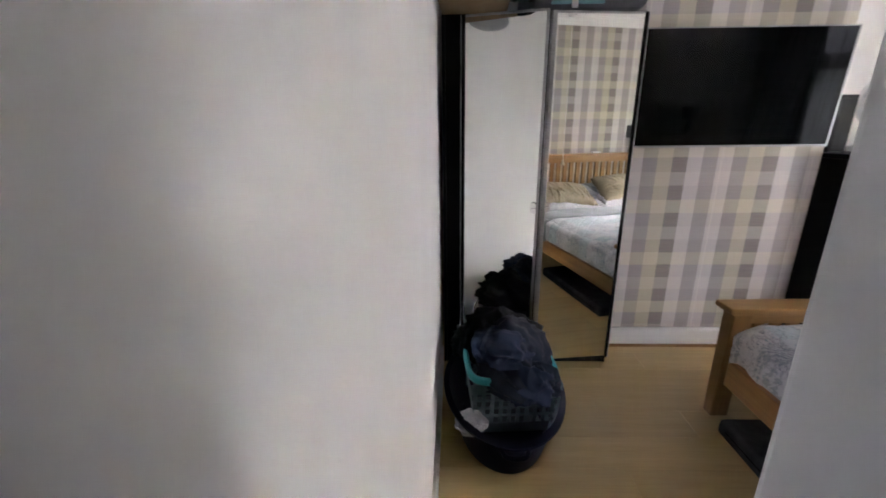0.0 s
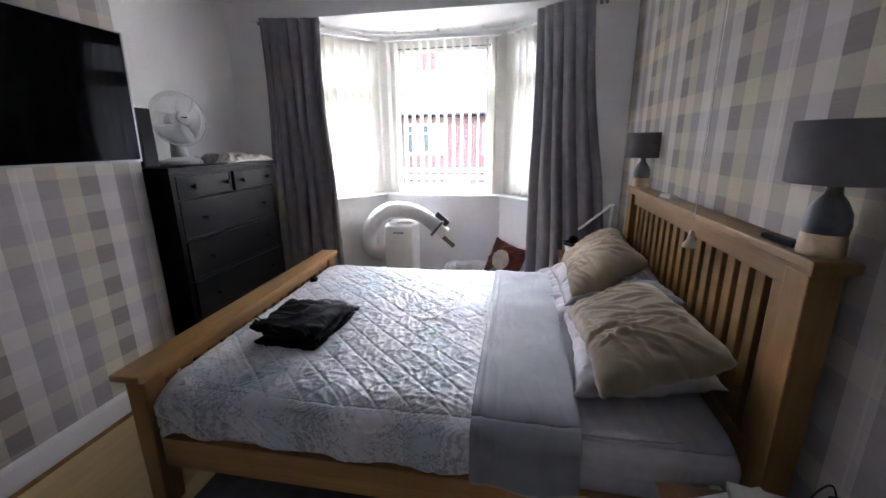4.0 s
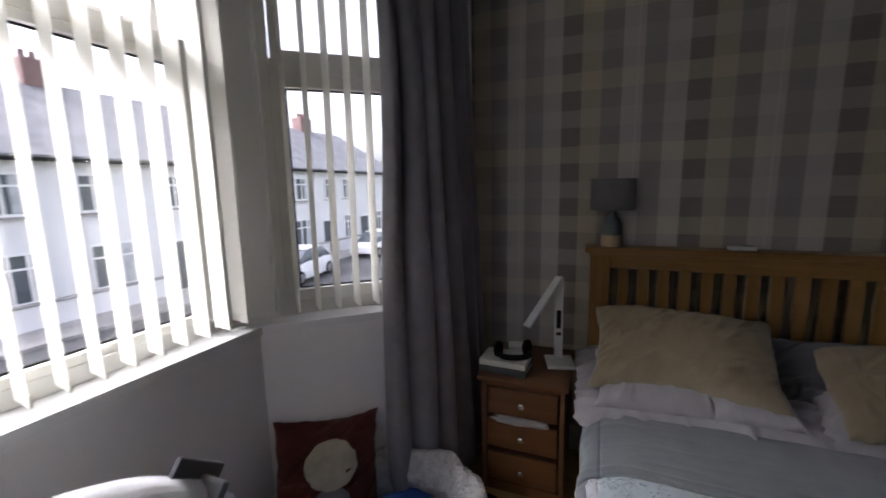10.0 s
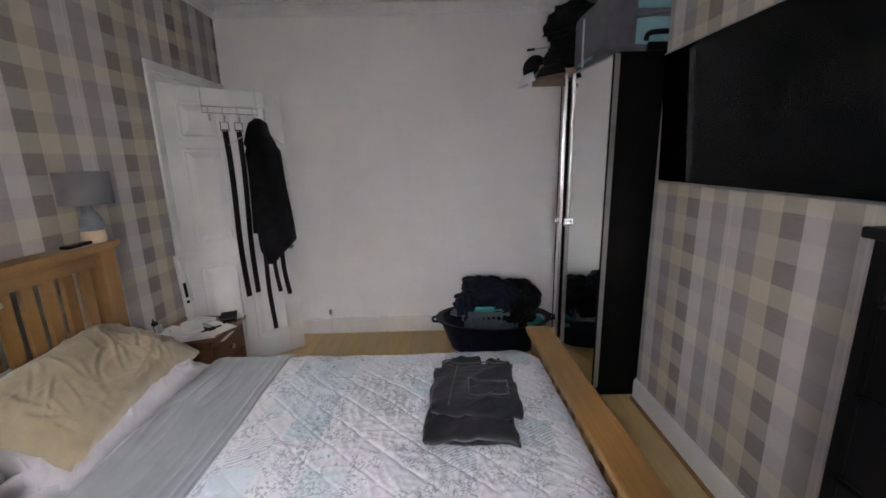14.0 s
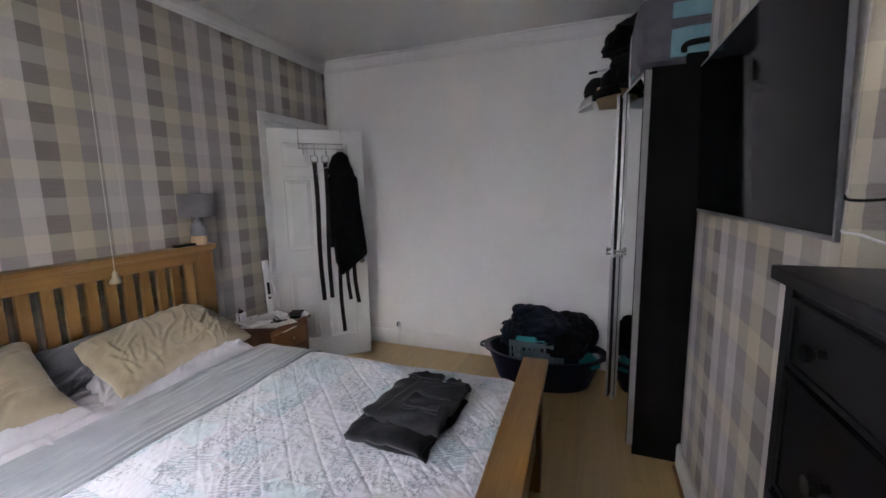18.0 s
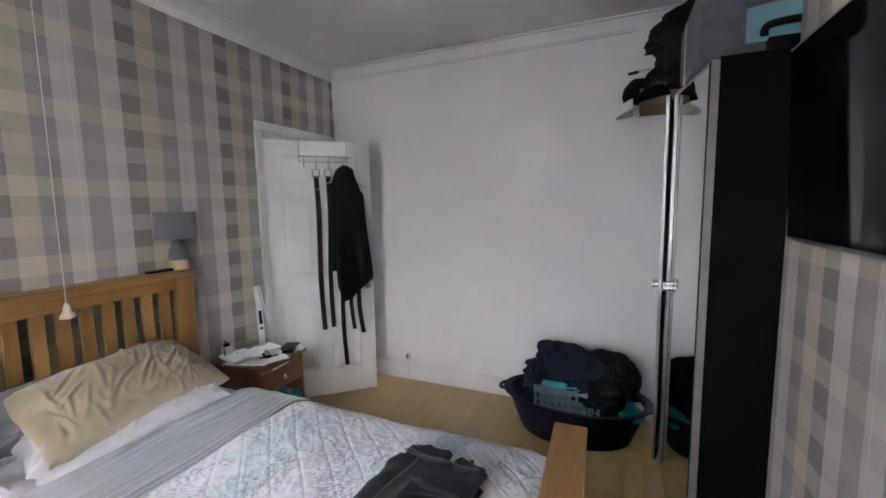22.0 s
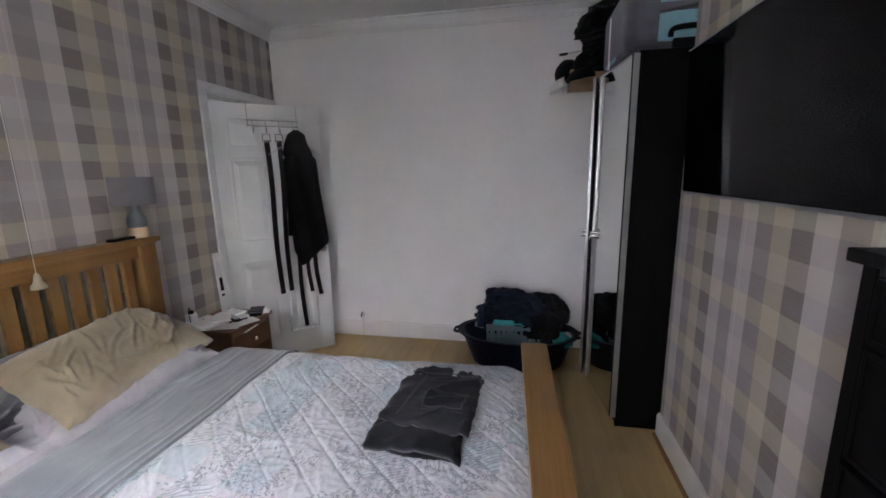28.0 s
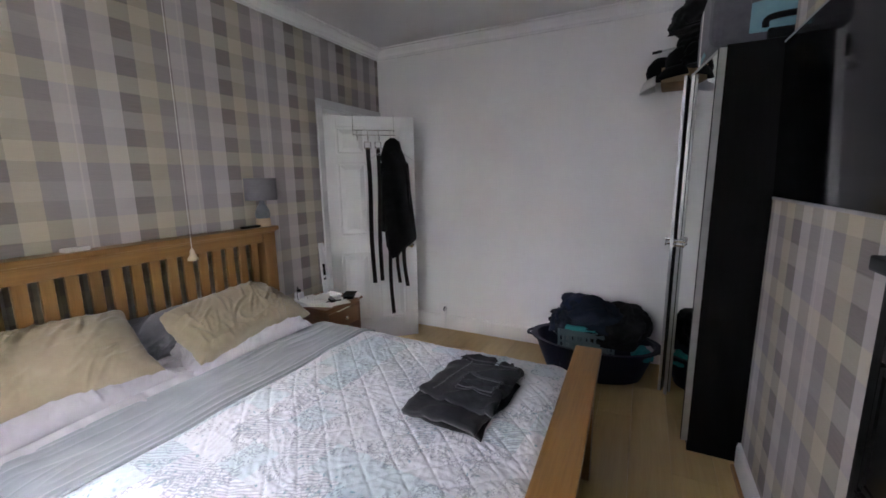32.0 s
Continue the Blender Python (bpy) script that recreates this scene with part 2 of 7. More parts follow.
# ---- building helpers ----
def finish(name, bm, mat, parent=None, label="", smooth=False):
    """Links a bmesh as one mesh object."""
    me = bpy.data.meshes.new(name)
    bmesh.ops.recalc_face_normals(bm, faces=bm.faces)
    bm.to_mesh(me)
    bm.free()
    me.materials.append(mat)
    if smooth:
        for p in me.polygons:
            p.use_smooth = True
        if smooth != "all":
            me.set_sharp_from_angle(angle=radians(38))
    ob = new(name, me)
    if parent is not None:
        ob.parent = parent
    if label:
        ob["label"] = label
    return ob


def part(name, bm, mat, parent, label="", smooth=False):
    return finish(name, bm, mat, parent, label, smooth)


def empty(name, label, category, group="", at=None):
    ob = new(name)
    ob.empty_display_size = 0.1
    if at is not None:
        ob.matrix_basis = at
    return tagged(ob, label, category, group)


def structure(name, bm, mat, smooth=False):
    return tagged(finish(name, bm, mat, None, "", smooth), kind="structure")


def box(x0, x1, y0, y1, z0, z1, bevel=0.0, bm=None, m=None, seg=2):
    """A box between two corners, its edges rounded; added to bm when one is given."""
    one = bmesh.new()
    bmesh.ops.create_cube(one, size=1)
    for v in one.verts:
        v.co = Vector((x0 + (v.co.x + 0.5) * (x1 - x0), y0 + (v.co.y + 0.5) * (y1 - y0), z0 + (v.co.z + 0.5) * (z1 - z0)))
    if bevel:
        bmesh.ops.bevel(one, geom=one.edges[:], offset=bevel, segments=seg, profile=0.6, affect="EDGES")
    return merged(one, bm, m)


def merged(one, bm=None, m=None):
    if m is not None:
        bmesh.ops.transform(one, matrix=m, verts=one.verts)
    if bm is None:
        return one
    tmp = bpy.data.meshes.new("tmp")
    one.to_mesh(tmp)
    one.free()
    bm.from_mesh(tmp)
    bpy.data.meshes.remove(tmp)
    return bm


def lathe(profile, seg=24, bm=None, m=None, cap=True):
    """A turned shape from (radius, height) pairs round z."""
    one = bmesh.new()
    rings = [[one.verts.new((r * math.cos(a), r * math.sin(a), z)) for a in (2 * math.pi * i / seg for i in range(seg))] for r, z in profile]
    for p, q in zip(rings, rings[1:]):
        for i in range(seg):
            one.faces.new((p[i], p[(i + 1) % seg], q[(i + 1) % seg], q[i]))
    if cap:
        for ring in (rings[0], rings[-1]):
            one.faces.new(ring)
    return merged(one, bm, m)


def sweep(points, radius, seg=10, bm=None, m=None, cap=True, flat=1.0):
    """A tube along points; radius is one number or a function of the way along (0 to 1)."""
    one = bmesh.new()
    pts = [Vector(p) for p in points]
    rings, side = [], None
    for i, p in enumerate(pts):
        d = (pts[min(i + 1, len(pts) - 1)] - pts[max(i - 1, 0)]).normalized()
        if side is None:
            side = d.cross(Vector((0, 0, 1)) if abs(d.z) < 0.9 else Vector((1, 0, 0))).normalized()
        side = (side - d * side.dot(d)).normalized()
        up = d.cross(side)
        r = radius(i / (len(pts) - 1)) if callable(radius) else radius
        rings.append([one.verts.new(p + r * (math.cos(a) * side + flat * math.sin(a) * up)) for a in (2 * math.pi * j / seg for j in range(seg))])
    for p, q in zip(rings, rings[1:]):
        for i in range(seg):
            one.faces.new((p[i], p[(i + 1) % seg], q[(i + 1) % seg], q[i]))
    if cap:
        one.faces.new(rings[0])
        one.faces.new(rings[-1])
    return merged(one, bm, m)


def rod(p, q, r, seg=10, bm=None, m=None):
    return sweep([p, q], r, seg, bm, m)


def sheet(fn, nu, nv, thick=0.0, bm=None, m=None, closed=False):
    """A surface fn(u, v) over the unit square, given a thickness along its normals."""
    one = bmesh.new()
    g = [[one.verts.new(fn(i / nu, j / nv)) for i in range(nu + 1)] for j in range(nv + 1)]
    for j in range(nv):
        for i in range(nu):
            one.faces.new((g[j][i], g[j][i + 1], g[j + 1][i + 1], g[j + 1][i]))
    if closed:
        bmesh.ops.remove_doubles(one, verts=one.verts, dist=0.0005)
    if thick and closed:
        bmesh.ops.recalc_face_normals(one, faces=one.faces)
        bmesh.ops.solidify(one, geom=one.faces[:], thickness=thick)
    elif thick:
        one.normal_update()
        back = [[one.verts.new(v.co - v.normal * thick) for v in row] for row in g]
        for j in range(nv):
            for i in range(nu):
                one.faces.new((back[j][i], back[j + 1][i], back[j + 1][i + 1], back[j][i + 1]))
        for j in range(nv):
            for i in (0, nu):
                one.faces.new((g[j][i], g[j + 1][i], back[j + 1][i], back[j][i]))
        for i in range(nu):
            for j in (0, nv):
                one.faces.new((g[j][i], g[j][i + 1], back[j][i + 1], back[j][i]))
        bmesh.ops.recalc_face_normals(one, faces=one.faces)
    return merged(one, bm, m)


def prism(outline, z0, z1, bm=None, m=None):
    """An upright prism over a plan outline."""
    one = bmesh.new()
    lo = [one.verts.new((x, y, z0)) for x, y in outline]
    hi = [one.verts.new((x, y, z1)) for x, y in outline]
    one.faces.new(lo)
    one.faces.new(hi)
    for i in range(len(lo)):
        j = (i + 1) % len(lo)
        one.faces.new((lo[i], lo[j], hi[j], hi[i]))
    return merged(one, bm, m)


def curve_pts(points, n=24):
    """A smooth line through points."""
    p = [Vector(v) for v in points]
    out = []
    for i in range(len(p) - 1):
        a, b, c, d = p[max(i - 1, 0)], p[i], p[i + 1], p[min(i + 2, len(p) - 1)]
        for k in range(n):
            t = k / n
            out.append(0.5 * (2 * b + (c - a) * t + (2 * a - 5 * b + 4 * c - d) * t * t + (3 * b - a - 3 * c + d) * t ** 3))
    return out + [p[-1]]


def wob(x, y, z=0.0, s=1.0):
    return noise.noise(Vector((x * s, y * s, z * s)))


# ---- the room ----
# x from the white side wall, y from the papered bed wall, z from the floor
WIN_X, BREAST_Y, ALCOVE_Y, TOP = 3.72, 2.85, 3.27, 2.62
BAY_TOP, SILL = 2.40, 0.905
BAY = [(WIN_X, 0.44), (4.32, 0.965), (4.33, 2.12), (WIN_X, 2.68)]   # inner line of the bay at sill level

# laminate floor: strips in staggered boards are laid last, on this screed
structure("floor", box(-0.15, 4.7, -1.5, 3.45, -0.2, -0.012), M["paint"])

# bed wall, with the doorway through it
bm = box(0.80, WIN_X + 0.12, -0.12, 0, -0.01, TOP + 0.1)
box(0.0, 0.80, -0.12, 0, 2.02, TOP + 0.1, 0, bm)
structure("wall_south", bm, M["plaid_head"])
structure("wall_west", box(-0.12, 0, -1.5, 3.45, -0.01, TOP + 0.1), M["paint"])
bm = box(2.28, WIN_X + 0.12, ALCOVE_Y, ALCOVE_Y + 0.12, -0.01, TOP + 0.1)
box(0.0, 1.10, ALCOVE_Y, ALCOVE_Y + 0.12, -0.01, TOP + 0.1, 0, bm)
structure("wall_north", bm, M["paint"])
structure("wall_chimney_breast", box(1.10, 2.28, BREAST_Y, ALCOVE_Y + 0.12, -0.01, TOP + 0.1), M["plaid_breast"])
structure("wall_chimney_return", box(2.28, 2.286, BREAST_Y + 0.001, ALCOVE_Y, -0.01, TOP + 0.1), M["plaid_return"])
# window wall: a pier at either side of the bay, and the head over it
bm = box(WIN_X, WIN_X + 0.25, 0, BAY[0][1], -0.01, TOP + 0.1)
box(WIN_X, WIN_X + 0.25, BAY[3][1], ALCOVE_Y, -0.01, TOP + 0.1, 0, bm)
box(WIN_X, WIN_X + 0.25, BAY[0][1], BAY[3][1], BAY_TOP + 0.005, TOP + 0.1, 0, bm)
structure("wall_east", bm, M["paint"])


def offset_bay(d):
    """The bay's line moved outward by d."""
    (x0, y0), (x1, y1), (x2, y2), (x3, y3) = BAY
    return [(x0, y0 - d * 1.1), (x1 + d, y1 - d * 0.42), (x2 + d, y2 + d * 0.42), (x3, y3 + d * 1.1)]


inner, outer = BAY, offset_bay(0.24)
for i in range(3):
    structure("wall_bay_%d" % (i + 1), prism([inner[i], inner[i + 1], outer[i + 1], outer[i]], -0.3, SILL - 0.035), M["paint"])
structure("ceiling_bay", prism([(WIN_X + 0.001, BAY[0][1] - 0.25), *offset_bay(0.3)[1:3], (WIN_X + 0.001, BAY[3][1] + 0.25)], BAY_TOP, BAY_TOP + 0.05), M["ceiling"])
structure("roof_bay", prism([(WIN_X + 0.251, BAY[0][1] - 0.3), *offset_bay(0.4)[1:3], (WIN_X + 0.251, BAY[3][1] + 0.3)], BAY_TOP + 0.06, BAY_TOP + 0.2), M["paint"])
structure("ceiling", box(-0.12, WIN_X + 0.25, -0.12, ALCOVE_Y + 0.12, TOP, TOP + 0.08), M["ceiling"])

# hall behind the doorway; unseen end-wall opening added to let daylight in
bm = box(0.95, 1.05, -1.5, -0.12, -0.01, TOP)
box(-0.12, 0.32, -1.6, -1.5, -0.01, TOP, 0, bm)
box(0.60, 1.05, -1.6, -1.5, -0.01, TOP, 0, bm)
box(0.32, 0.60, -1.6, -1.5, -0.01, 1.45, 0, bm)
box(0.32, 0.60, -1.6, -1.5, 1.80, TOP, 0, bm)
structure("wall_hall", bm, M["paint"])
structure("ceiling_hall", box(-0.12, 1.05, -1.6, -0.12, TOP, TOP + 0.08), M["ceiling"])


def moulding(name, profile, path, mat):
    """A profile of (out from the wall, height) run along a path of plan points with the room on its left."""
    one = bmesh.new()
    rows = []
    pts = [Vector((x, y, 0)) for x, y in path]
    for i, p in enumerate(pts):
        a = (p - pts[i - 1]).normalized() if i else (pts[1] - p).normalized()
        b = (pts[i + 1] - p).normalized() if i < len(pts) - 1 else a
        na, nb = Vector((-a.y, a.x, 0)), Vector((-b.y, b.x, 0))
        n = (na + nb).normalized()
        n /= max(0.3, n.dot(na))
        rows.append([one.verts.new(p + n * o + Vector((0, 0, h))) for o, h in profile])
    for p, q in zip(rows, rows[1:]):
        for i in range(len(profile)):
            j = (i + 1) % len(profile)
            one.faces.new((p[i], p[j], q[j], q[i]))
    one.faces.new(rows[0])
    one.faces.new(rows[-1])
    return structure(name, one, mat)


COVE = [(0.001, TOP - 0.085), (0.012, TOP - 0.085), (0.014, TOP - 0.070), (0.022, TOP - 0.066), (0.03, TOP - 0.045), (0.05, TOP - 0.028), (0.058, TOP - 0.022), (0.062, TOP - 0.012), (0.085, TOP - 0.010), (0.088, TOP - 0.001), (0.001, TOP - 0.001)]
moulding("cornice", COVE, [(0, 0), (WIN_X, 0), (WIN_X, ALCOVE_Y), (2.286, ALCOVE_Y), (2.286, BREAST_Y), (1.10, BREAST_Y), (1.10, ALCOVE_Y), (0, ALCOVE_Y), (0, 0)], M["ceiling"])
SKIRT = [(0.001, 0.001), (0.018, 0.001), (0.018, 0.118), (0.012, 0.135), (0.001, 0.138)]
moulding("baseboard_bed_wall", SKIRT, [(0.865, 0), (WIN_X, 0)], M["gloss"])
moulding("baseboard_breast", SKIRT, [(2.30, ALCOVE_Y - 0.3), (2.286, BREAST_Y), (1.10, BREAST_Y)], M["gloss"])
moulding("baseboard_side_wall", SKIRT, [(0, 2.6), (0, 0.02)], M["paint"])
moulding("baseboard_bay", SKIRT, [(WIN_X, 0.02), *BAY, (WIN_X, 3.2)], M["gloss"])
BEAD = [(0.019, 0.001), (0.034, 0.001), (0.030, 0.012), (0.019, 0.016)]
moulding("trim_breast", BEAD, [(2.286, BREAST_Y), (1.10, BREAST_Y)], M["oak"])

# doorway lining and architrave
frame_ob = empty("door_frame", "white-painted wooden door frame in the papered wall", "door frame")
part("jamb", box(0.785, 0.80, -0.12, -0.001, 0, 2.005, 0.002), M["gloss"], frame_ob)
part("jamb", box(0.0, 0.018, -0.12, -0.001, 0, 2.005, 0.002), M["gloss"], frame_ob)
part("head", box(0.0, 0.80, -0.12, -0.001, 2.005, 2.02, 0.002), M["gloss"], frame_ob)
part("architrave", box(0.795, 0.855, 0.0, 0.018, 0, 2.012, 0.005), M["gloss"], frame_ob)
part("architrave", box(0.0, 0.855, 0.0, 0.018, 2.013, 2.072, 0.005), M["gloss"], frame_ob)


# ---- bay windows and blinds ----
k = Nodes("blind_fabric", (0.78, 0.77, 0.70), 0.8, 0, 0.1)
tr = k.n.new("ShaderNodeBsdfTranslucent")
tr.inputs[0].default_value = (0.80, 0.79, 0.72, 1)
mx = k.n.new("ShaderNodeMixShader")
mx.inputs[0].default_value = 0.22
k.l.new(k.b.outputs[0], mx.inputs[1])
k.l.new(tr.outputs[0], mx.inputs[2])
k.l.new(mx.outputs[0], k.n["Material Output"].inputs[0])
k.bump(k.noise(500, 2), 0.1, 0.001)
M["blind"] = k.m
k = Nodes("window_glass", (1, 1, 1), 0.0, 0, 0.5)
k.b.inputs["Transmission Weight"].default_value = 1.0
k.b.inputs["IOR"].default_value = 1.45
M["glass"] = k.m
# black for the pane seals and for the shaded gap over the vent
M["seal_and_shade"] = mottled("black_seal_and_gap_shade", (0.02, 0.02, 0.02), (0.03, 0.03, 0.03), 0.7)

WIN_TOP, TRANSOM = 2.335, 1.925


def bar_frame(w, z0, z1, t, d, inset=0.0):
    """Four mitred-looking bars round a width and a height, d deep, t wide; local x along, y outward."""
    one = box(inset, inset + t, 0, d, z0 + inset, z1 - inset, 0.004)
    box(w - inset - t, w - inset, 0, d, z0 + inset, z1 - inset, 0.004, one)
    box(inset + t, w - inset - t, 0.002, d - 0.002, z0 + inset, z0 + inset + t, 0.004, one)
    box(inset + t, w - inset - t, 0.002, d - 0.002, z1 - inset - t, z1 - inset, 0.004, one)
    return one


def bay_window(name, a, b, open_vent):
    """A window of the bay from plan point a to b (its outside to the right of a->b turned outward)."""
    d = Vector((b[0] - a[0], b[1] - a[1], 0))
    w = d.length
    at = Matrix.Translation((a[0], a[1], 0)) @ Matrix.Rotation(math.atan2(d.y, d.x), 4, "Z")
    flip = Matrix.Diagonal((1, -1, 1, 1))
    ob = tagged(new(name), kind="structure")
    ob.matrix_basis = at

    def mk(n, one, mat, label=""):
        bmesh.ops.transform(one, matrix=flip, verts=one.verts)
        return part(n, one, mat, ob, label)

    z0, z1 = SILL + 0.002, WIN_TOP
    mk("window_frame", bar_frame(w, z0, z1, 0.055, 0.065), M["cream"])
    mk("transom", box(0.055, w - 0.055, 0, 0.065, TRANSOM - 0.028, TRANSOM + 0.028, 0.004), M["cream"])
    # lower light
    lower = mk("sash", bar_frame(w - 0.11, z0 + 0.055, TRANSOM - 0.028, 0.03 if open_vent else 0.052, 0.05), M["cream"])
    lower.location.x = 0.055
    seal = mk("seal", bar_frame(w - 0.11, z0 + 0.055, TRANSOM - 0.028, 0.008, 0.012, 0.03 if open_vent else 0.052), M["seal_and_shade"])
    seal.location.x, seal.location.y = 0.055, -0.02
    one = box(0.085, w - 0.085, 0.025, 0.031, z0 + 0.085, TRANSOM - 0.058)
    p = mk("pane", one, M["glass"])
    p.visible_shadow = False
    # top light
    h0, h1 = TRANSOM + 0.028, z1 - 0.055
    vent = bar_frame(w - 0.12, -(h1 - h0), 0, 0.042, 0.04)
    tilt = Matrix.Translation((0.06, 0.03, h1)) @ Matrix.Rotation(radians(13 if open_vent else 0), 4, "X")
    bmesh.ops.transform(vent, matrix=tilt, verts=vent.verts)
    mk("vent_sash", vent, M["cream"])
    one = box(0.04, w - 0.16, 0.017, 0.023, -(h1 - h0) + 0.04, -0.04)
    bmesh.ops.transform(one, matrix=tilt, verts=one.verts)
    p = mk("pane", one, M["glass"])
    p.visible_shadow = False
    if open_vent:
        # black strip stands in for the shaded gap above the tilted sash
        mk("seal", box(0.06, w - 0.06, 0.005, 0.03, h1 - 0.004, h1 + 0.012), M["seal_and_shade"])
        mk("stay", rod((w - 0.075, 0.03, h0 + 0.05), (w - 0.08, 0.085, h0 + 0.06), 0.005, 6), M["steel"])
    else:
        hx = 0.08
        one = box(hx, hx + 0.02, -0.025, -0.002, 1.40, 1.43, 0.003)
        box(hx + 0.002, hx + 0.018, -0.034, -0.02, 1.34, 1.44, 0.005, one)
        mk("window_handle", one, M["plastic"])
    return ob


line = offset_bay(0.095)
cuts = []
for i in range(3):
    a, b = Vector(line[i]), Vector(line[i + 1])
    d = (b - a).normalized()
    cuts.append((a + d * (0.10 if i else 0.02), b - d * (0.10 if i < 2 else 0.02)))
bay_window("window_1", cuts[0][0], cuts[0][1], False)
bay_window("window_2", cuts[1][0], cuts[1][1], True)
bay_window("window_3", cuts[2][0], cuts[2][1], False)
# corner posts between the lights
for n, (i, s) in enumerate(((1, 0.055), (2, 0.055))):
    x, y = line[i]
    e0, e1 = cuts[i - 1][1], cuts[i][0]
    n0 = Vector((e0.x - x, e0.y - y)).normalized()
    n1 = Vector((e1.x - x, e1.y - y)).normalized()
    one = prism([tuple(e0), (x - 0.004, y), tuple(e1), tuple(e1 - Vector((0.07, 0)) * -1.0), (x + 0.08, y), tuple(e0 + Vector((0.06, -0.06 if i == 1 else 0.06)))], SILL + 0.001, WIN_TOP)
    structure("window_post_%d" % (n + 1), one, M["cream"])
# lintel boards over the lights
bm = bmesh.new()
for i in range(3):
    a, b = line[i], line[i + 1]
    c, d = offset_bay(0.2)[i], offset_bay(0.2)[i + 1]
    prism([a, b, d, c], WIN_TOP, BAY_TOP - 0.001, bm)
structure("window_head", bm, M["cream"])
# sill board
bm = bmesh.new()
lip, back = offset_bay(-0.025), offset_bay(0.2)
for i in range(3):
    prism([lip[i], lip[i + 1], back[i + 1], back[i]], SILL - 0.034, SILL, bm)
structure("window_sill", bm, M["gloss"])


def slat_mesh(length):
    """One hanging fabric strip, weighted at its foot and slightly bowed."""
    def fn(u, v):
        z = -length * v
        return Vector(((u - 0.5) * 0.089, 0.003 * math.sin(math.pi * u) + 0.002 * math.sin(v * 5), z))
    one = sheet(fn, 4, 8, 0.0008)
    box(-0.0445, 0.0445, -0.002, 0.003, -length - 0.001, -length + 0.03, 0.001, one)
    me = bpy.data.meshes.new("blind_slat")
    one.to_mesh(me)
    one.free()
    me.materials.append(M["blind"])
    return me


SLAT = slat_mesh(1.375)


def blind(a, b, turn, name_label):
    """A vertical blind between two plan points: head rail, strips, bottom chain and a wand."""
    d = Vector((b[0] - a[0], b[1] - a[1], 0))
    w, ang = d.length, math.atan2(d.y, d.x)
    ob = empty("vertical_blind", name_label, "blind", "bay blinds", Matrix.Translation((a[0], a[1], 2.335)) @ Matrix.Rotation(ang, 4, "Z"))
    part("head_rail", box(0, w, -0.02, 0.02, 0.0, 0.03, 0.003), M["plastic"], ob)
    n = int(w / 0.078)
    chain = bmesh.new()
    for i in range(n):
        x = 0.04 + i * (w - 0.08) / (n - 1)
        s = new("slat", SLAT)
        s.parent = ob
        s.matrix_basis = Matrix.Translation((x, 0, -0.02)) @ Matrix.Rotation(radians(90 + turn + 5 * wob(i * 1.7, a[1] * 3)), 4, "Z")
        rod((x, 0, -0.02), (x, 0, 0.004), 0.006, 6, chain)
    part("hangers", chain, M["plastic"], ob)["kind"] = "stuff"
    part("wand", rod((w - 0.03, -0.03, 0), (w - 0.03, -0.035, -0.9), 0.004, 6), M["plastic"], ob)
    return ob


bl = offset_bay(0.02)
pts = [Vector(p) for p in bl]
blind(pts[0].lerp(pts[1], 0.06), pts[0].lerp(pts[1], 0.95), 12, "cream fabric vertical blind turned open at a side light")
blind(pts[1].lerp(pts[2], 0.03), pts[1].lerp(pts[2], 0.97), -6, "cream fabric vertical blind turned open at the middle window")
blind(pts[2].lerp(pts[3], 0.05), pts[2].lerp(pts[3], 0.94), 47, "cream fabric vertical blind at a side light, half closed")

# curtain track bent round the bay under its ceiling
tp = [(3.66, 0.10), (3.72, 0.40), (3.95, 0.62), (4.22, 0.88), (4.27, 1.15), (4.28, 1.55), (4.27, 1.95), (4.20, 2.22), (3.95, 2.50), (3.70, 2.72), (3.64, 2.98)]
track = empty("curtain_track", "white bent plastic curtain track under the bay ceiling", "curtain track")
part("rail", sweep(curve_pts([(x, y, 2.372) for x, y in tp], 6), 0.009, 8), M["plastic"], track)
for x, y in tp[1:-1]:
    part("bracket", box(x - 0.008, x + 0.008, y - 0.012, y + 0.012, 2.378, 2.399, 0.002), M["plastic"], track)


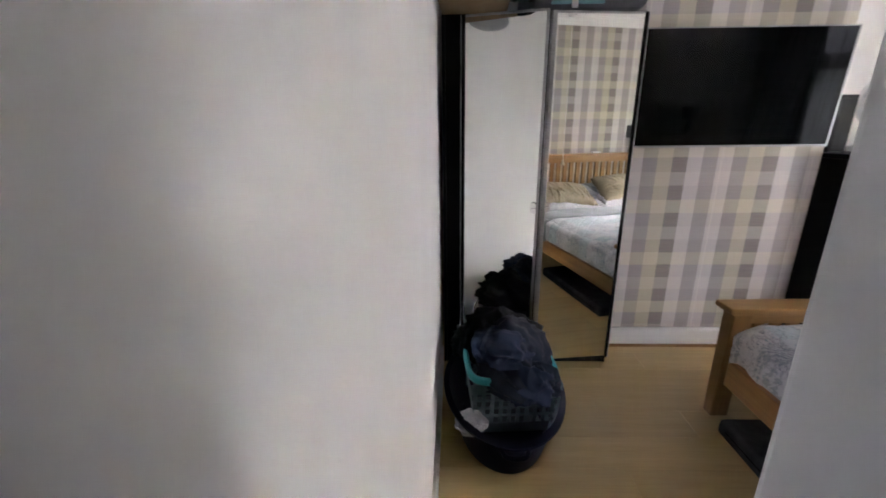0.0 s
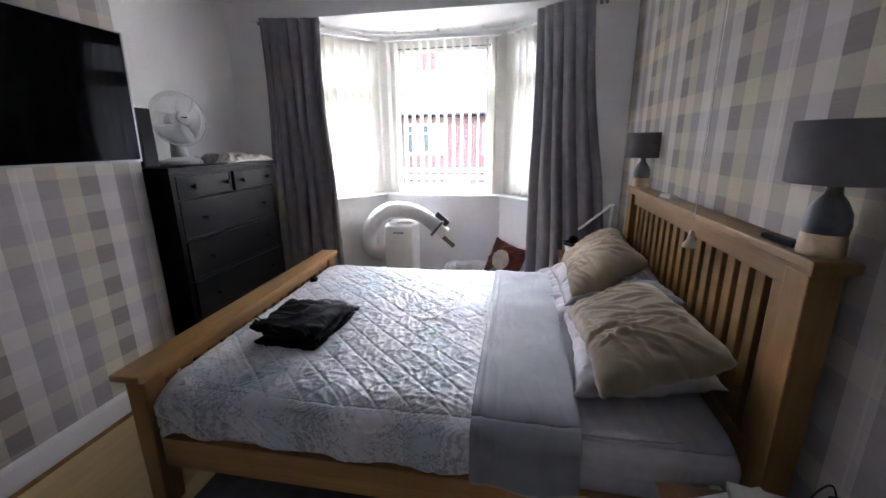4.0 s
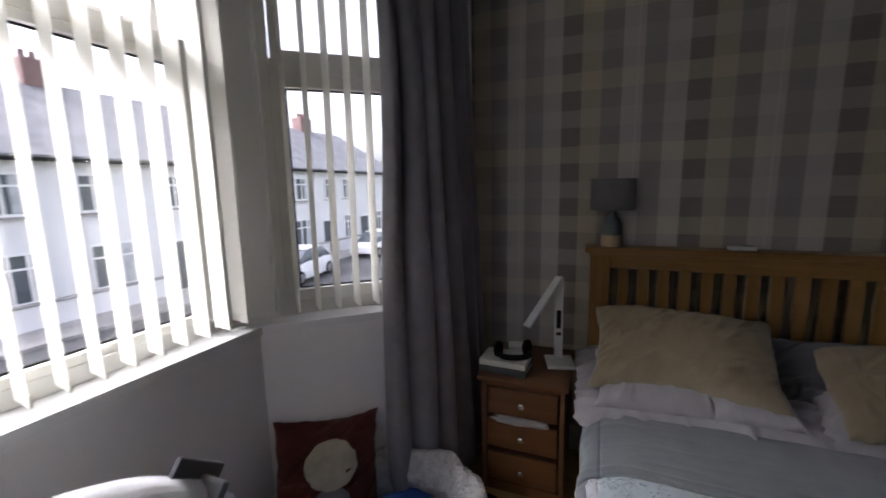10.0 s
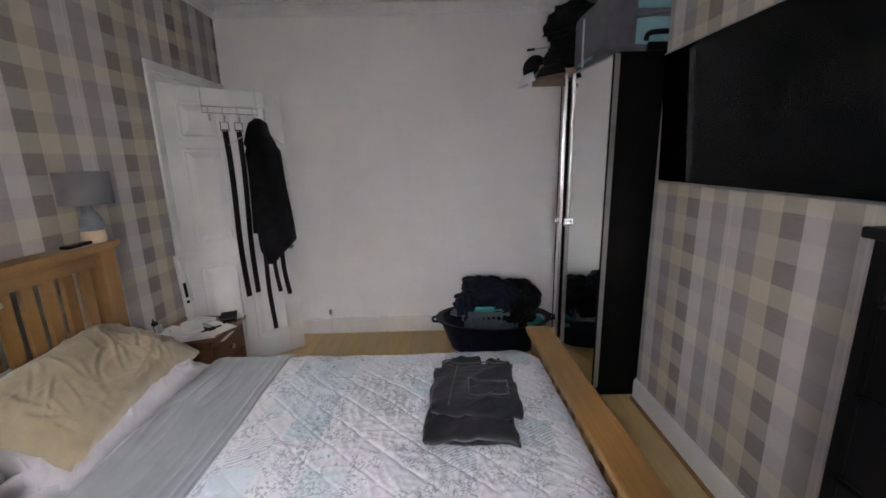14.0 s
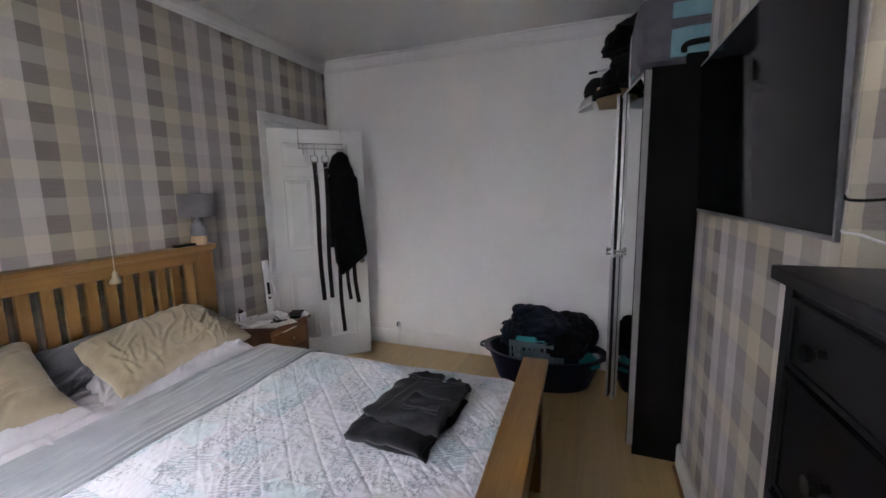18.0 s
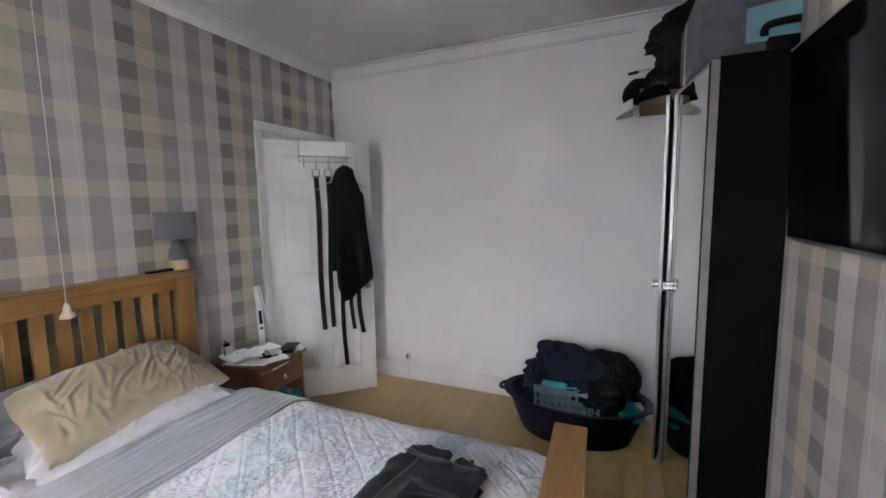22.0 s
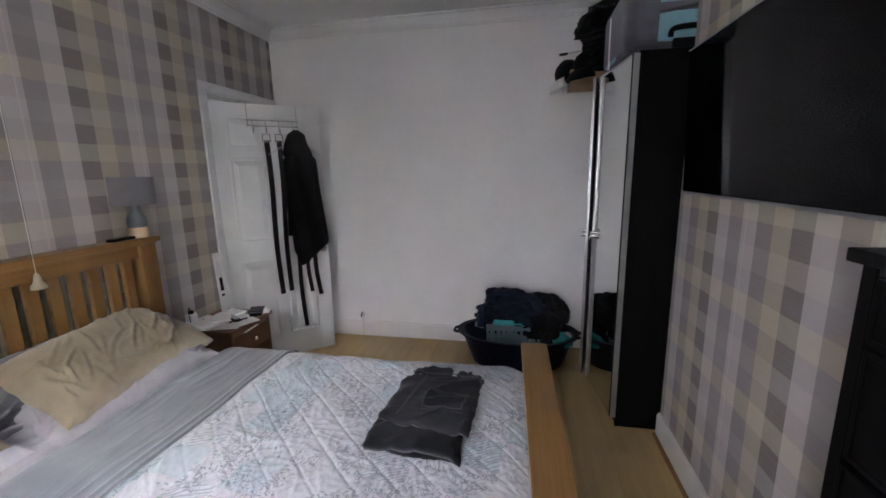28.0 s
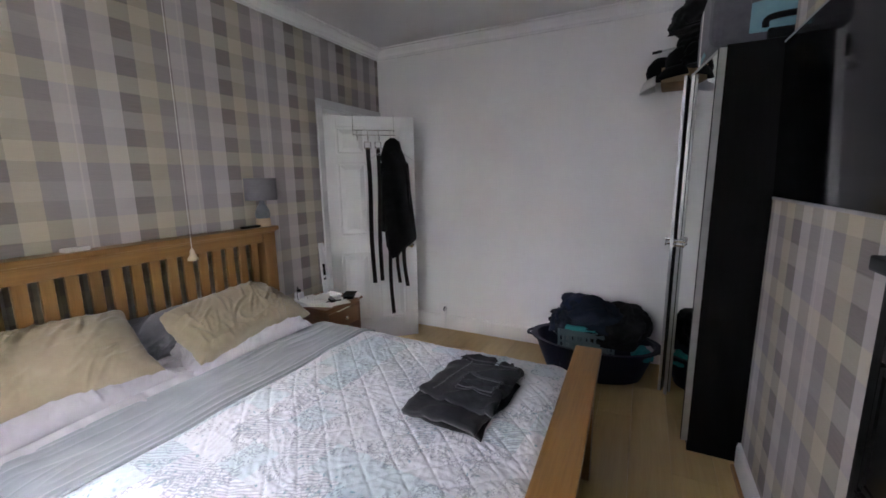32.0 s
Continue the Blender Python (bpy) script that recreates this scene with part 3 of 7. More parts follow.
def curtain(top, folds, seed, label, flare, lean):
    """A floor-length gathered curtain hung along a plan line, with a pleated heading."""
    zt, zb = 2.388, 0.03
    line = curve_pts([(x, y, 0) for x, y in top], 24)

    def along(u):
        f = min(max(u, 0.0), 1.0) * (len(line) - 1)
        i = min(int(f), len(line) - 2)
        p = line[i].lerp(line[i + 1], f - i)
        d = (line[min(i + 4, len(line) - 1)] - line[max(i - 4, 0)]).normalized()
        return p, d, Vector((-d.y, d.x, 0))

    def fn(u, v):
        p, d, n = along(u)
        run = u * folds + 0.35 * wob(u * 3.1 + seed, 0.7) + 0.22 * wob(u * 4 + seed, v * 1.6, 3) * min(1, 2.5 * v)
        f = run * 2 * math.pi
        w = 0.5 + 0.5 * math.sin(f)
        size = 0.75 + 0.75 * wob(u * folds * 0.6, seed, v * 0.8)
        deep = (0.030 + 0.046 * min(1, v * 3.5)) * max(0.3, size)
        if v < 0.06:
            deep *= 0.75 + 0.25 * math.sin(f * 3)
        q = p + n * (deep * (w ** 0.8 - 0.4) + 0.014 * wob(u * 2.5, v * 2, seed) * v)
        q += d * (0.014 * math.cos(f) - lean * (1 - 2 * v) + flare * (v - 0.28) * (u - 0.5) - 0.05 * math.sin(math.pi * min(1, v * 1.9)) * (u - 0.5))
        return Vector((q.x, q.y, zt + (zb - zt) * v + 0.012 * wob(u * 6, seed) * v))
    ob = empty("curtain", label, "curtain", "bay curtains")
    part("drape", sheet(fn, folds * 22, 64, 0.003), M["curtain"], ob, "", "all")
    hd = bmesh.new()
    for i in range(folds * 2):
        p, d, n = along((i + 0.5) / (folds * 2))
        box(-0.004, 0.004, -0.012, 0.012, 2.34, 2.366, 0.003, hd, Matrix.Translation(p + n * 0.018))
    part("heading_tape", hd, M["curtain"], ob)["kind"] = "stuff"
    return ob


curtain([(3.60, 2.90), (3.635, 2.77), (3.665, 2.60), (3.70, 2.405)], 6, 1.3, "dark grey floor-length curtain gathered beside the chest of drawers", 0.12, 0.0)
curtain([(3.865, 0.69), (3.74, 0.555), (3.665, 0.38), (3.645, 0.22)], 6, 5.1, "dark grey floor-length curtain gathered beside the bedside cabinet", 0.3, 0.06)


# ---- bed ----
bed = empty("bed", "solid oak slatted bed frame with tall headboard against the papered wall", "bed")
BX0, BX1 = 1.40, 3.125


def cap_board(x0, x1, y0, y1, z0, z1):
    """A top board with a small cove under its rounded edge."""
    one = box(x0, x1, y0, y1, z0 + 0.012, z1, 0.007)
    box(x0 + 0.018, x1 - 0.018, y0 + 0.012, y1 - 0.012, z0, z0 + 0.014, 0.004, one)
    return one


part("headboard_cap", cap_board(BX0, BX1, 0.012, 0.118, 1.098, 1.14), M["oak"], bed)
for x in (BX0 + 0.025, BX1 - 0.115):
    part("head_post", box(x, x + 0.09, 0.026, 0.104, 0, 1.098, 0.005), M["oak_z"], bed)
part("headboard_rail", box(BX0 + 0.115, BX1 - 0.115, 0.045, 0.085, 1.035, 1.098, 0.004), M["oak"], bed)
part("headboard_rail", box(BX0 + 0.115, BX1 - 0.115, 0.045, 0.085, 0.42, 0.52, 0.004), M["oak"], bed)
slat_bm = box(-0.025, 0.025, 0.054, 0.076, 0.515, 1.038, 0.003)
first = part("headboard_slat", slat_bm, M["oak_z"], bed)
for i in range(17):
    x = BX0 + 0.115 + (BX1 - BX0 - 0.23) * (i + 0.7) / 17.4
    o = first if i == 0 else new("headboard_slat", first.data)
    o.parent = bed
    o.location.x = x
FOOT = Matrix.Translation((BX0, 2.15, 0)) @ Matrix.Rotation(radians(1.5), 4, "Z") @ Matrix.Translation((-BX0, -2.15, 0))


def foot_part(name, one, mat):
    """A piece of the footboard, which stands a little out of square."""
    bmesh.ops.transform(one, matrix=FOOT, verts=one.verts)
    return part(name, one, mat, bed)


foot_part("footboard_cap", cap_board(BX0 - 0.01, BX1, 2.09, 2.212, 0.59, 0.63), M["oak"])
for x in (BX0 + 0.025, BX1 - 0.115):
    one = box(x, x + 0.09, 2.11, 2.192, 0, 0.592, 0.005)
    for v in one.verts:
        if v.co.z < 0.1 and v.co.y < 2.13:
            v.co.y += 0.02
    foot_part("foot_post", one, M["oak_z"])
foot_part("footboard_rail", box(BX0 + 0.115, BX1 - 0.115, 2.13, 2.17, 0.535, 0.592, 0.004), M["oak"])
foot_part("footboard_rail", box(BX0 + 0.115, BX1 - 0.115, 2.13, 2.17, 0.22, 0.33, 0.004), M["oak"])
for i in range(17):
    x = BX0 + 0.115 + (BX1 - BX0 - 0.23) * (i + 0.7) / 17.4
    foot_part("footboard_slat", box(x - 0.025, x + 0.025, 2.139, 2.161, 0.325, 0.54, 0.003), M["oak_z"])
for x in (BX0 + 0.05, BX1 - 0.08):
    part("side_rail", box(x, x + 0.03, 0.10, 2.12, 0.20, 0.33, 0.004), M["oak_y"], bed)
part("slat_base", box(BX0 + 0.082, BX1 - 0.082, 0.13, 2.10, 0.26, 0.285), M["oak"], bed)

MX0, MX1 = BX0 + 0.09, BX1 - 0.09
mat_ob = empty("mattress", "white mattress in a pale fitted sheet on the oak bed", "mattress")


def mattress_fn(u, v):
    a = 2 * math.pi * u
    c, s = math.cos(a), math.sin(a)
    r = 1 / (abs(c) ** 14 + abs(s) ** 14) ** (1 / 14)
    k = min(1, 1.0) if 0.12 < v < 0.88 else 0.985
    return Vector(((MX0 + MX1) / 2 + (MX1 - MX0) / 2 * c * r * k, 1.11 + 0.965 * s * r * k, 0.287 + 0.233 * v))


bm = sheet(mattress_fn, 80, 10)
bmesh.ops.remove_doubles(bm, verts=bm.verts, dist=0.001)
bmesh.ops.holes_fill(bm, edges=bm.edges)
part("body", bm, M["sheet"], mat_ob, "", True)


def bed_z(x, y):
    """Height of the bedding's top."""
    e = min(x - MX0 + 0.02, MX1 + 0.02 - x)
    edge = 0.035 * (1 - min(1, e / 0.12)) ** 2
    foot = 0.03 * (1 - min(1, max(0, 2.11 + 0.024 * (x - 1.4) - y) / 0.10)) ** 2
    return 0.545 - edge - foot + 0.012 * wob(x * 2.2, y * 2.2, 3) + 0.004 * wob(x * 7, y * 7)


def drape(x0, x1, y0, y1, drop, lift, nu, nv, detail, thick=0.008, skew=0.0, span=(0.0, 1.0), turn=0.035):
    """Cloth over the bed from side to side, hanging over both long edges by drop; u across, v along."""
    width = (x1 - x0) + 2 * drop

    def fn(u, v):
        u = span[0] + (span[1] - span[0]) * u
        s = u * width - drop
        yy = y0 + (y1 - y0) * v + skew * u * v
        y = yy
        if 0 <= s <= x1 - x0:
            x = x0 + s
            z = bed_z(x, y) + lift
        else:
            out = -s if s < 0 else s - (x1 - x0)
            ex = x0 if s < 0 else x1
            sgn = -1 if s < 0 else 1
            bend = min(out / turn, math.pi / 2)
            hang = out - turn * math.pi / 2
            x = ex + sgn * (turn * math.sin(bend) + 0.012 * math.sin(y * 21 + sgn) * min(1, out / 0.15) + 0.02 * wob(y * 4, sgn * 2) * out / max(drop, 0.01))
            z = bed_z(ex, y) + lift - turn * (1 - math.cos(bend)) - max(0, hang) * (0.98 + 0.10 * wob(y * 2.5, sgn * 9))
        n = detail(s, yy)
        return Vector((x, y, z)) + (Vector((0, 0, n)) if 0 <= s <= x1 - x0 else Vector((math.copysign(n, s), 0, 0)))
    return sheet(fn, max(8, round(nu * (span[1] - span[0]))), nv, thick)


def spread(name, label, category, x0, x1, y0, y1, drop, lift, nu, nv, detail, thick, mat, skew=0.0, turn=0.035, short=1.0):
    """A bed cover of a top panel and two hanging sides; short: the share of the window-side drop that there is."""
    ob = empty(name, label, category)
    e = drop / (x1 - x0 + 2 * drop)
    for n, a, b in (("side_drop", 0, e), ("top_panel", e, 1 - e), ("side_drop", 1 - e, 1 - e + e * short)):
        part(n, drape(x0, x1, y0, y1, drop, lift, nu, nv, detail, thick, skew, (a, b), turn), mat, ob, "", "all")
    return ob


def quilting(s, y):
    """Stitched diamonds, softly padded and drawn into creases of uneven length."""
    warp = 0.035 * wob(s * 2.5, y * 2.5, 6)
    a, b = (s + 0.92 * y + warp) / 0.128, (s - 0.92 * y + warp) / 0.128
    fa, fb = abs((a % 1) - 0.5) * 2, abs((b % 1) - 0.5) * 2
    puff = (1 - fa ** 15) * (1 - fb ** 15)
    soft = 0.45 + 0.55 * wob(s * 1.7, y * 1.7, 8)
    ridge = 1 - abs(wob(s * 9 + y * 3 + 2 * wob(s * 3, y * 3), y * 5 - s * 3, 2)) * 2.6
    crinkle = 1 - abs(wob(s * 24 + 5 * wob(s * 3, y * 3), y * 11 - s * 6, 5)) * 2.4
    cross = 1 - abs(wob(s * 8 - y * 9, y * 20 + 4 * wob(s * 4, y * 4), 12)) * 2.6
    up = 0.0036 * puff + 0.0030 * max(0, ridge) ** 2 * max(0.1, soft) + (0.0023 * max(0, crinkle) ** 2 + 0.0021 * max(0, cross) ** 2) * (0.3 + puff) + 0.0015 * wob(s * 50, y * 50, 9)
    zone = math.exp(-(((s - 0.70) / 0.50) ** 2 + ((y - 1.17) / 0.28) ** 2))
    rumple = max(0, 1 - abs(wob(s * 4.2 + y * 3.4 + 0.6 * wob(s * 5, y * 5, 2), y * 5.5 - s * 4, 41)) * 2.3) ** 1.7
    up += 0.012 * zone * rumple * max(0.25, 0.6 + wob(s * 2.4, y * 2.4, 43))
    return 1.12 * up * min(1.0, max(0.0, (y - 0.88) / 0.07))


k = Nodes("patchwork_quilt", (0.62, 0.66, 0.68), 0.55, 0, 0.6)
rot = k.n.new("ShaderNodeMapping")
k.l.new(k.co, rot.inputs["Vector"])
rot.inputs["Scale"].default_value, rot.inputs["Rotation"].default_value = (7.6, 7.6, 0), (0, 0, radians(4))
cell = k.add("TexVoronoi", Scale=1.0, Randomness=0.0)
cell.distance = "CHEBYCHEV"
k.l.new(rot.outputs[0], cell.inputs["Vector"])
patch = k.add("SeparateColor")
k.l.new(cell.outputs["Color"], patch.inputs[0])
base = k.ramp(patch.outputs[0], [(0.0, (0.585, 0.585, 0.615)), (0.3, (0.555, 0.565, 0.60)), (0.45, (0.48, 0.545, 0.575)), (0.6, (0.57, 0.575, 0.60)), (0.76, (0.44, 0.525, 0.56)), (0.88, (0.58, 0.58, 0.61))], "CONSTANT")
# leaf sprays, line flowers and hatched patches
swirl = k.n.new("ShaderNodeVectorMath")
swirl.operation = "MULTIPLY_ADD"
warpn = k.add("TexNoise", Scale=9.0, Detail=2.0)
k.l.new(k.co, warpn.inputs["Vector"])
k.l.new(warpn.outputs["Color"], swirl.inputs[0])
swirl.inputs[1].default_value = (0.10, 0.10, 0)
k.l.new(k.co, swirl.inputs[2])
leaf = k.add("TexVoronoi", Scale=52.0, Randomness=1.0)
k.l.new(swirl.outputs[0], leaf.inputs["Vector"])
spray = k.ramp(leaf.outputs["Distance"], [(0.16, (1, 1, 1)), (0.34, (0, 0, 0))])
cluster = k.ramp(k.noise(15, 4), [(0.46, (0, 0, 0)), (0.56, (1, 1, 1))])
tone = k.mix(k.math("MULTIPLY", k.math("MULTIPLY", spray, cluster), k.math("MULTIPLY", k.math("GREATER_THAN", patch.outputs[1], 0.2), 0.95)), base, (0.19, 0.31, 0.355))
lines = k.math("ABSOLUTE", k.math("SUBTRACT", k.noise(46, 2, swirl.outputs[0]), 0.5))
thin = k.math("MULTIPLY", k.math("LESS_THAN", lines, 0.034), k.ramp(k.noise(7, 3), [(0.46, (0, 0, 0)), (0.52, (1, 1, 1))]))
tone = k.mix(k.math("MULTIPLY", k.math("MULTIPLY", thin, k.math("GREATER_THAN", patch.outputs[2], 0.2)), 0.7), tone, (0.19, 0.215, 0.255))
sxy = k.add("SeparateXYZ")
k.l.new(k.co, sxy.inputs[0])
hatch = k.math("GREATER_THAN", k.math("FRACT", k.math("MULTIPLY", k.math("ADD", sxy.outputs[0], k.math("ADD", k.math("MULTIPLY", sxy.outputs[1], 0.5), k.math("MULTIPLY", k.noise(12, 2), 0.02))), 75.0)), 0.55)
tone = k.mix(k.math("MULTIPLY", k.math("MULTIPLY", hatch, k.math("GREATER_THAN", patch.outputs[1], 0.84)), 0.55), tone, (0.21, 0.25, 0.29))
k.color(tone).bump(k.noise(500, 2), 0.12, 0.001).bump(k.noise(34, 6), 0.3, 0.012)
k.b.inputs["Sheen Weight"].default_value = 0.45
k.b.inputs["Sheen Roughness"].default_value = 0.4
M["quilt"] = k.m
spread("quilt", "pale patchwork quilt, rumpled and stitched in diamonds, on the bed", "quilt", MX0, MX1, 0.88, 2.115, 0.20, 0.012, 400, 260, quilting, 0.006, M["quilt"], 0.04, 0.04, 0.16)


def sheet_wrinkles(s, y):
    run = 1 - abs(wob(s * 2.2 + 3 * y, y * 17 - s * 3, 21)) * 2.6
    fine = 1 - abs(wob(s * 5 - 2 * y, y * 34 + s * 4, 23)) * 2.8
    return 0.009 * max(0, run) ** 2 * max(0.1, 0.4 + wob(s * 2, y * 2, 33)) + 0.003 * max(0, fine) ** 2


spread("bottom_sheet", "crumpled white bottom sheet on the mattress below the pillows", "sheet", MX0, MX1, 0.135, 0.80, 0.10, -0.014, 170, 90, sheet_wrinkles, 0.003, M["sheet"])


def fold_detail(s, y):
    """Long shallow folds that run across the bed."""
    run = 1 - abs(wob(s * 0.9 + 0.3, (y + 0.06 * s + 0.03 * wob(s * 2, 1.0)) * 7.5, 7)) * 2.6
    short = 1 - abs(wob(s * 4 + 2.2, (y - 0.1 * s) * 16, 3)) * 2.8
    hem = 0.004 * max(0, 1 - abs(y - 0.895) / 0.012)
    pleat = max(0, 1 - abs(wob(s * 1.1, (y + 0.02 * wob(s * 3, 2.0)) * 26, 13)) * 2.4) ** 2 * max(0, 1 - abs(y - 0.86) / 0.09)
    long_run = 0.007 * max(0, run) ** 2 * max(0.2, 0.55 + wob(s * 1.3, y * 3, 31))
    return long_run + 0.005 * max(0, short) ** 2 * max(0, wob(s * 1.5, y * 2, 4) + 0.35) + 0.0022 * pleat + 0.004 * wob(s * 4, y * 6, 7) + hem + 0.003


def hang_detail(s, y):
    """Slack puckers down the hanging side."""
    pucker = max(0, 1 - abs(wob(y * 13 + 0.8 * math.sin(s * 7), s * 4, 17)) * 2.4) ** 2
    cross = max(0, 1 - abs(wob(y * 5 - s * 9, s * 16 + y * 4, 19)) * 2.6) ** 2
    return 0.012 * pucker * max(0.2, 0.5 + wob(y * 2, s * 3, 3)) + 0.006 * cross + 0.01 * wob(y * 3, s * 5, 21)


duvet = spread("duvet", "plain blue-grey duvet folded back and hanging over the bed side", "duvet", MX0, MX1, 0.58, 0.925, 0.25, 0.024, 220, 96, fold_detail, 0.012, M["bluegrey"], 0.0, 0.055)
part("long_side", drape(MX0, MX1, 0.90, 2.09, 0.27, 0.004, 240, 220, hang_detail, 0.012, 0.0, (1 - 0.27 / (MX1 - MX0 + 0.54), 1), 0.055), M["bluegrey"], duvet, "", "all")


def pillow(name, at, w, d, h, mat, label, seed, frill=0.0, turn=25.0):
    """A plump pillow with pinched corners and a few long soft folds."""
    rnd = random.Random(int(seed * 10))
    folds = []
    for i in range(34 if frill else 44):
        ang = radians((82 if frill else turn) + rnd.uniform(-38, 38) * (0.6 if frill else 1))
        end = rnd.choice((-1, 1))
        folds.append((end * rnd.uniform(0.05, 0.46) * w, rnd.uniform(-0.42, 0.42) * d, math.cos(ang), math.sin(ang), rnd.uniform(0.05, 0.17), rnd.uniform(0.006, 0.011), rnd.uniform(0.004, 0.012), rnd.uniform(-2, 2)))

    def creases(x, y):
        z = 0.0
        for cx, cy, c, s, length, wide, high, bow in folds:
            p, q = (x - cx) * c + (y - cy) * s, (y - cy) * c - (x - cx) * s
            q += bow * p * p
            if abs(p) < length:
                z += high * (math.cos(p / length * math.pi / 2) ** 2) * (math.exp(-(q / wide) ** 2) - 0.45 * math.exp(-((q - 1.6 * wide) / wide) ** 2))
        return z

    def side(sgn):
        def fn(u, v):
            a, b = 2 * u - 1, 2 * v - 1
            corner = abs(a * b) ** 3
            pinch = 1 - 0.09 * (1 - a * a) * b * b - 0.07 * (1 - b * b) * a * a + 0.015 * corner
            t = max(0.0, (1 - abs(a) ** 3) * (1 - abs(b) ** 3)) ** 0.42
            x, y = a * w / 2 * pinch, b * d / 2 * pinch
            hem = (abs(a) ** 6 + abs(b) ** 6) * 0.007 * wob(x * 22 + seed, y * 22, seed)
            lump = 0.014 * wob(a * 1.5, b * 1.5, seed) + 0.004 * wob(x * 14, y * 14, seed + 2)
            drawn = x * 7 + 5 * y + 1.2 * wob(x * 6, y * 6, seed + 4)
            crisp = max(0.0, 1 - abs(wob(drawn, y * 16 - x * 5, seed + 3)) * 3.2) ** 2
            branch = max(0.0, 1 - abs(wob(y * 24 + x * 9, x * 17 - 6 * y + wob(x * 8, y * 8, seed), seed + 9)) * 3.4) ** 2
            lump += (0.009 * crisp + 0.006 * branch) * max(0.1, 0.45 + wob(x * 4, y * 4, seed + 5))
            return Vector((x + hem, y + hem, sgn * h / 2 * t + (creases(x, y) + lump) * min(1, t * 2.2) + 0.022 * wob(a * 0.9, b * 0.9, seed) + 0.012 * corner * wob(a * 2, b * 2, seed + 1)))
        return fn
    one = sheet(side(1), 110, 76)
    sheet(side(-1), 110, 76, 0, one)
    bmesh.ops.remove_doubles(one, verts=one.verts, dist=0.002)
    if frill:
        n, rows = 260, []
        for i in range(n):
            q = i / n * 4
            e, f = int(q), (q % 1) * 2 - 1
            px, py = ((f, -1), (1, f), (-f, 1), (-1, -f))[e]
            ox, oy = ((0, -1), (1, 0), (0, 1), (-1, 0))[e]
            ends = min(1.0, (1 - abs(f)) * 5)
            wave = (0.4 + 1.2 * abs(wob(i * 0.11, seed + 4))) * math.sin(i * 0.83 + 5 * wob(i * 0.06, seed)) + 1.1 * wob(i * 0.21, seed)
            row = []
            for s in (0.0, 0.35, 0.7, 1.0):
                reach = frill * s * (1 + 0.10 * wave * s)
                diag = 0.6 * (1 - ends)
                x = px * w / 2 * (1 - 0.04 * (1 - abs(f) ** 2)) + (ox + diag * (px if ox == 0 else 0)) * reach
                y = py * d / 2 * (1 - 0.04 * (1 - abs(f) ** 2)) + (oy + diag * (py if oy == 0 else 0)) * reach
                row.append(one.verts.new((x, y, 0.032 * wave * s - 0.55 * frill * s * s)))
            rows.append(row)
        for i in range(n):
            p, q = rows[i], rows[(i + 1) % n]
            for j in range(3):
                one.faces.new((p[j], q[j], q[j + 1], p[j + 1]))
    ob = finish(name, one, mat, None, "", "all")
    ob.matrix_basis = at
    return tagged(ob, label, "pillow", "pillows on the bed")


pillow("pillow", pose(2.72, 0.338, 0.618, -9, 1, 2), 0.68, 0.43, 0.15, M["sheet"], "white frilled pillow under a khaki pillow on the bed", 3.1, 0.085)
pillow("pillow", pose(1.965, 0.345, 0.612, -11, 1, -3), 0.72, 0.45, 0.15, M["sheet"], "plain white pillow under a khaki pillow on the bed", 7.7)
pillow("pillow", pose(2.735, 0.318, 0.733, -33, 2, 1) @ Matrix.Rotation(radians(-4), 4, "Z"), 0.67, 0.41, 0.23, M["khaki"], "creased khaki pillow leaning on the headboard", 1.2, 0, 40)
pillow("pillow", pose(1.93, 0.335, 0.688, -22, -2, -2) @ Matrix.Rotation(radians(5), 4, "Z"), 0.71, 0.42, 0.21, M["khaki"], "creased khaki pillow leaning on the headboard", 5.6, 0, 70)
M["greycotton"] = cloth("dark_grey_cotton", (0.16, 0.16, 0.175), (0.2, 0.2, 0.215), 800, 0.9, 0.25)
pillow("pillow", pose(2.26, 0.25, 0.66, -45, 0, 0), 0.52, 0.36, 0.11, M["greycotton"], "dark grey pillow half hidden behind the khaki pillows", 9.3)

# folded trousers on the quilt
tr_ob = empty("folded_trousers", "charcoal grey trousers folded on the quilt", "trousers", "", pose(1.985, 1.758, 0.572, 0, 0, -4) @ Matrix.Diagonal((0.88, 1.18, 1.35, 1)))


def fold_height(x, y, z, seed):
    """Height of a folded layer's upper face."""
    fold = max(0, 1 - abs(wob(x * 6 + y * 9, y * 4 - x * 2, seed)) * 2.6) ** 2
    return z + 0.010 * wob(x * 8, y * 8, seed) + 0.012 * fold + 0.004 * abs(wob(x * 30, y * 22, seed))


def fold_layer(x0, x1, y0, y1, z, seed, t=0.012, ragged=0.018):
    def fn(u, v):
        a, b = 2 * u - 1, 2 * v - 1
        x = x0 + (x1 - x0) * u + ragged * (0.7 * wob(b * 2, seed) + wob(b * 1.3, a, seed + 6))
        y = y0 + (y1 - y0) * v + ragged * (0.7 * wob(a * 2, seed + 3) + wob(a * 1.5, b, seed + 8))
        rim = max(abs(a), abs(b)) ** 8 if ragged else 0.0
        return Vector((x, y, fold_height(x, y, z, seed) - 0.014 * rim))
    return sheet(fn, 44, 34, t)


def stitched(points, z, seed, r=0.0022):
    """A raised seam that follows a folded layer."""
    pts = []
    for (xa, ya), (xb, yb) in zip(points, points[1:]):
        pts += [(xa + (xb - xa) * i / 8, ya + (yb - ya) * i / 8) for i in range(8)]
    pts.append(points[-1])
    return sweep([(x, y, fold_height(x, y, z, seed) + 0.001) for x, y in pts], r, 6)


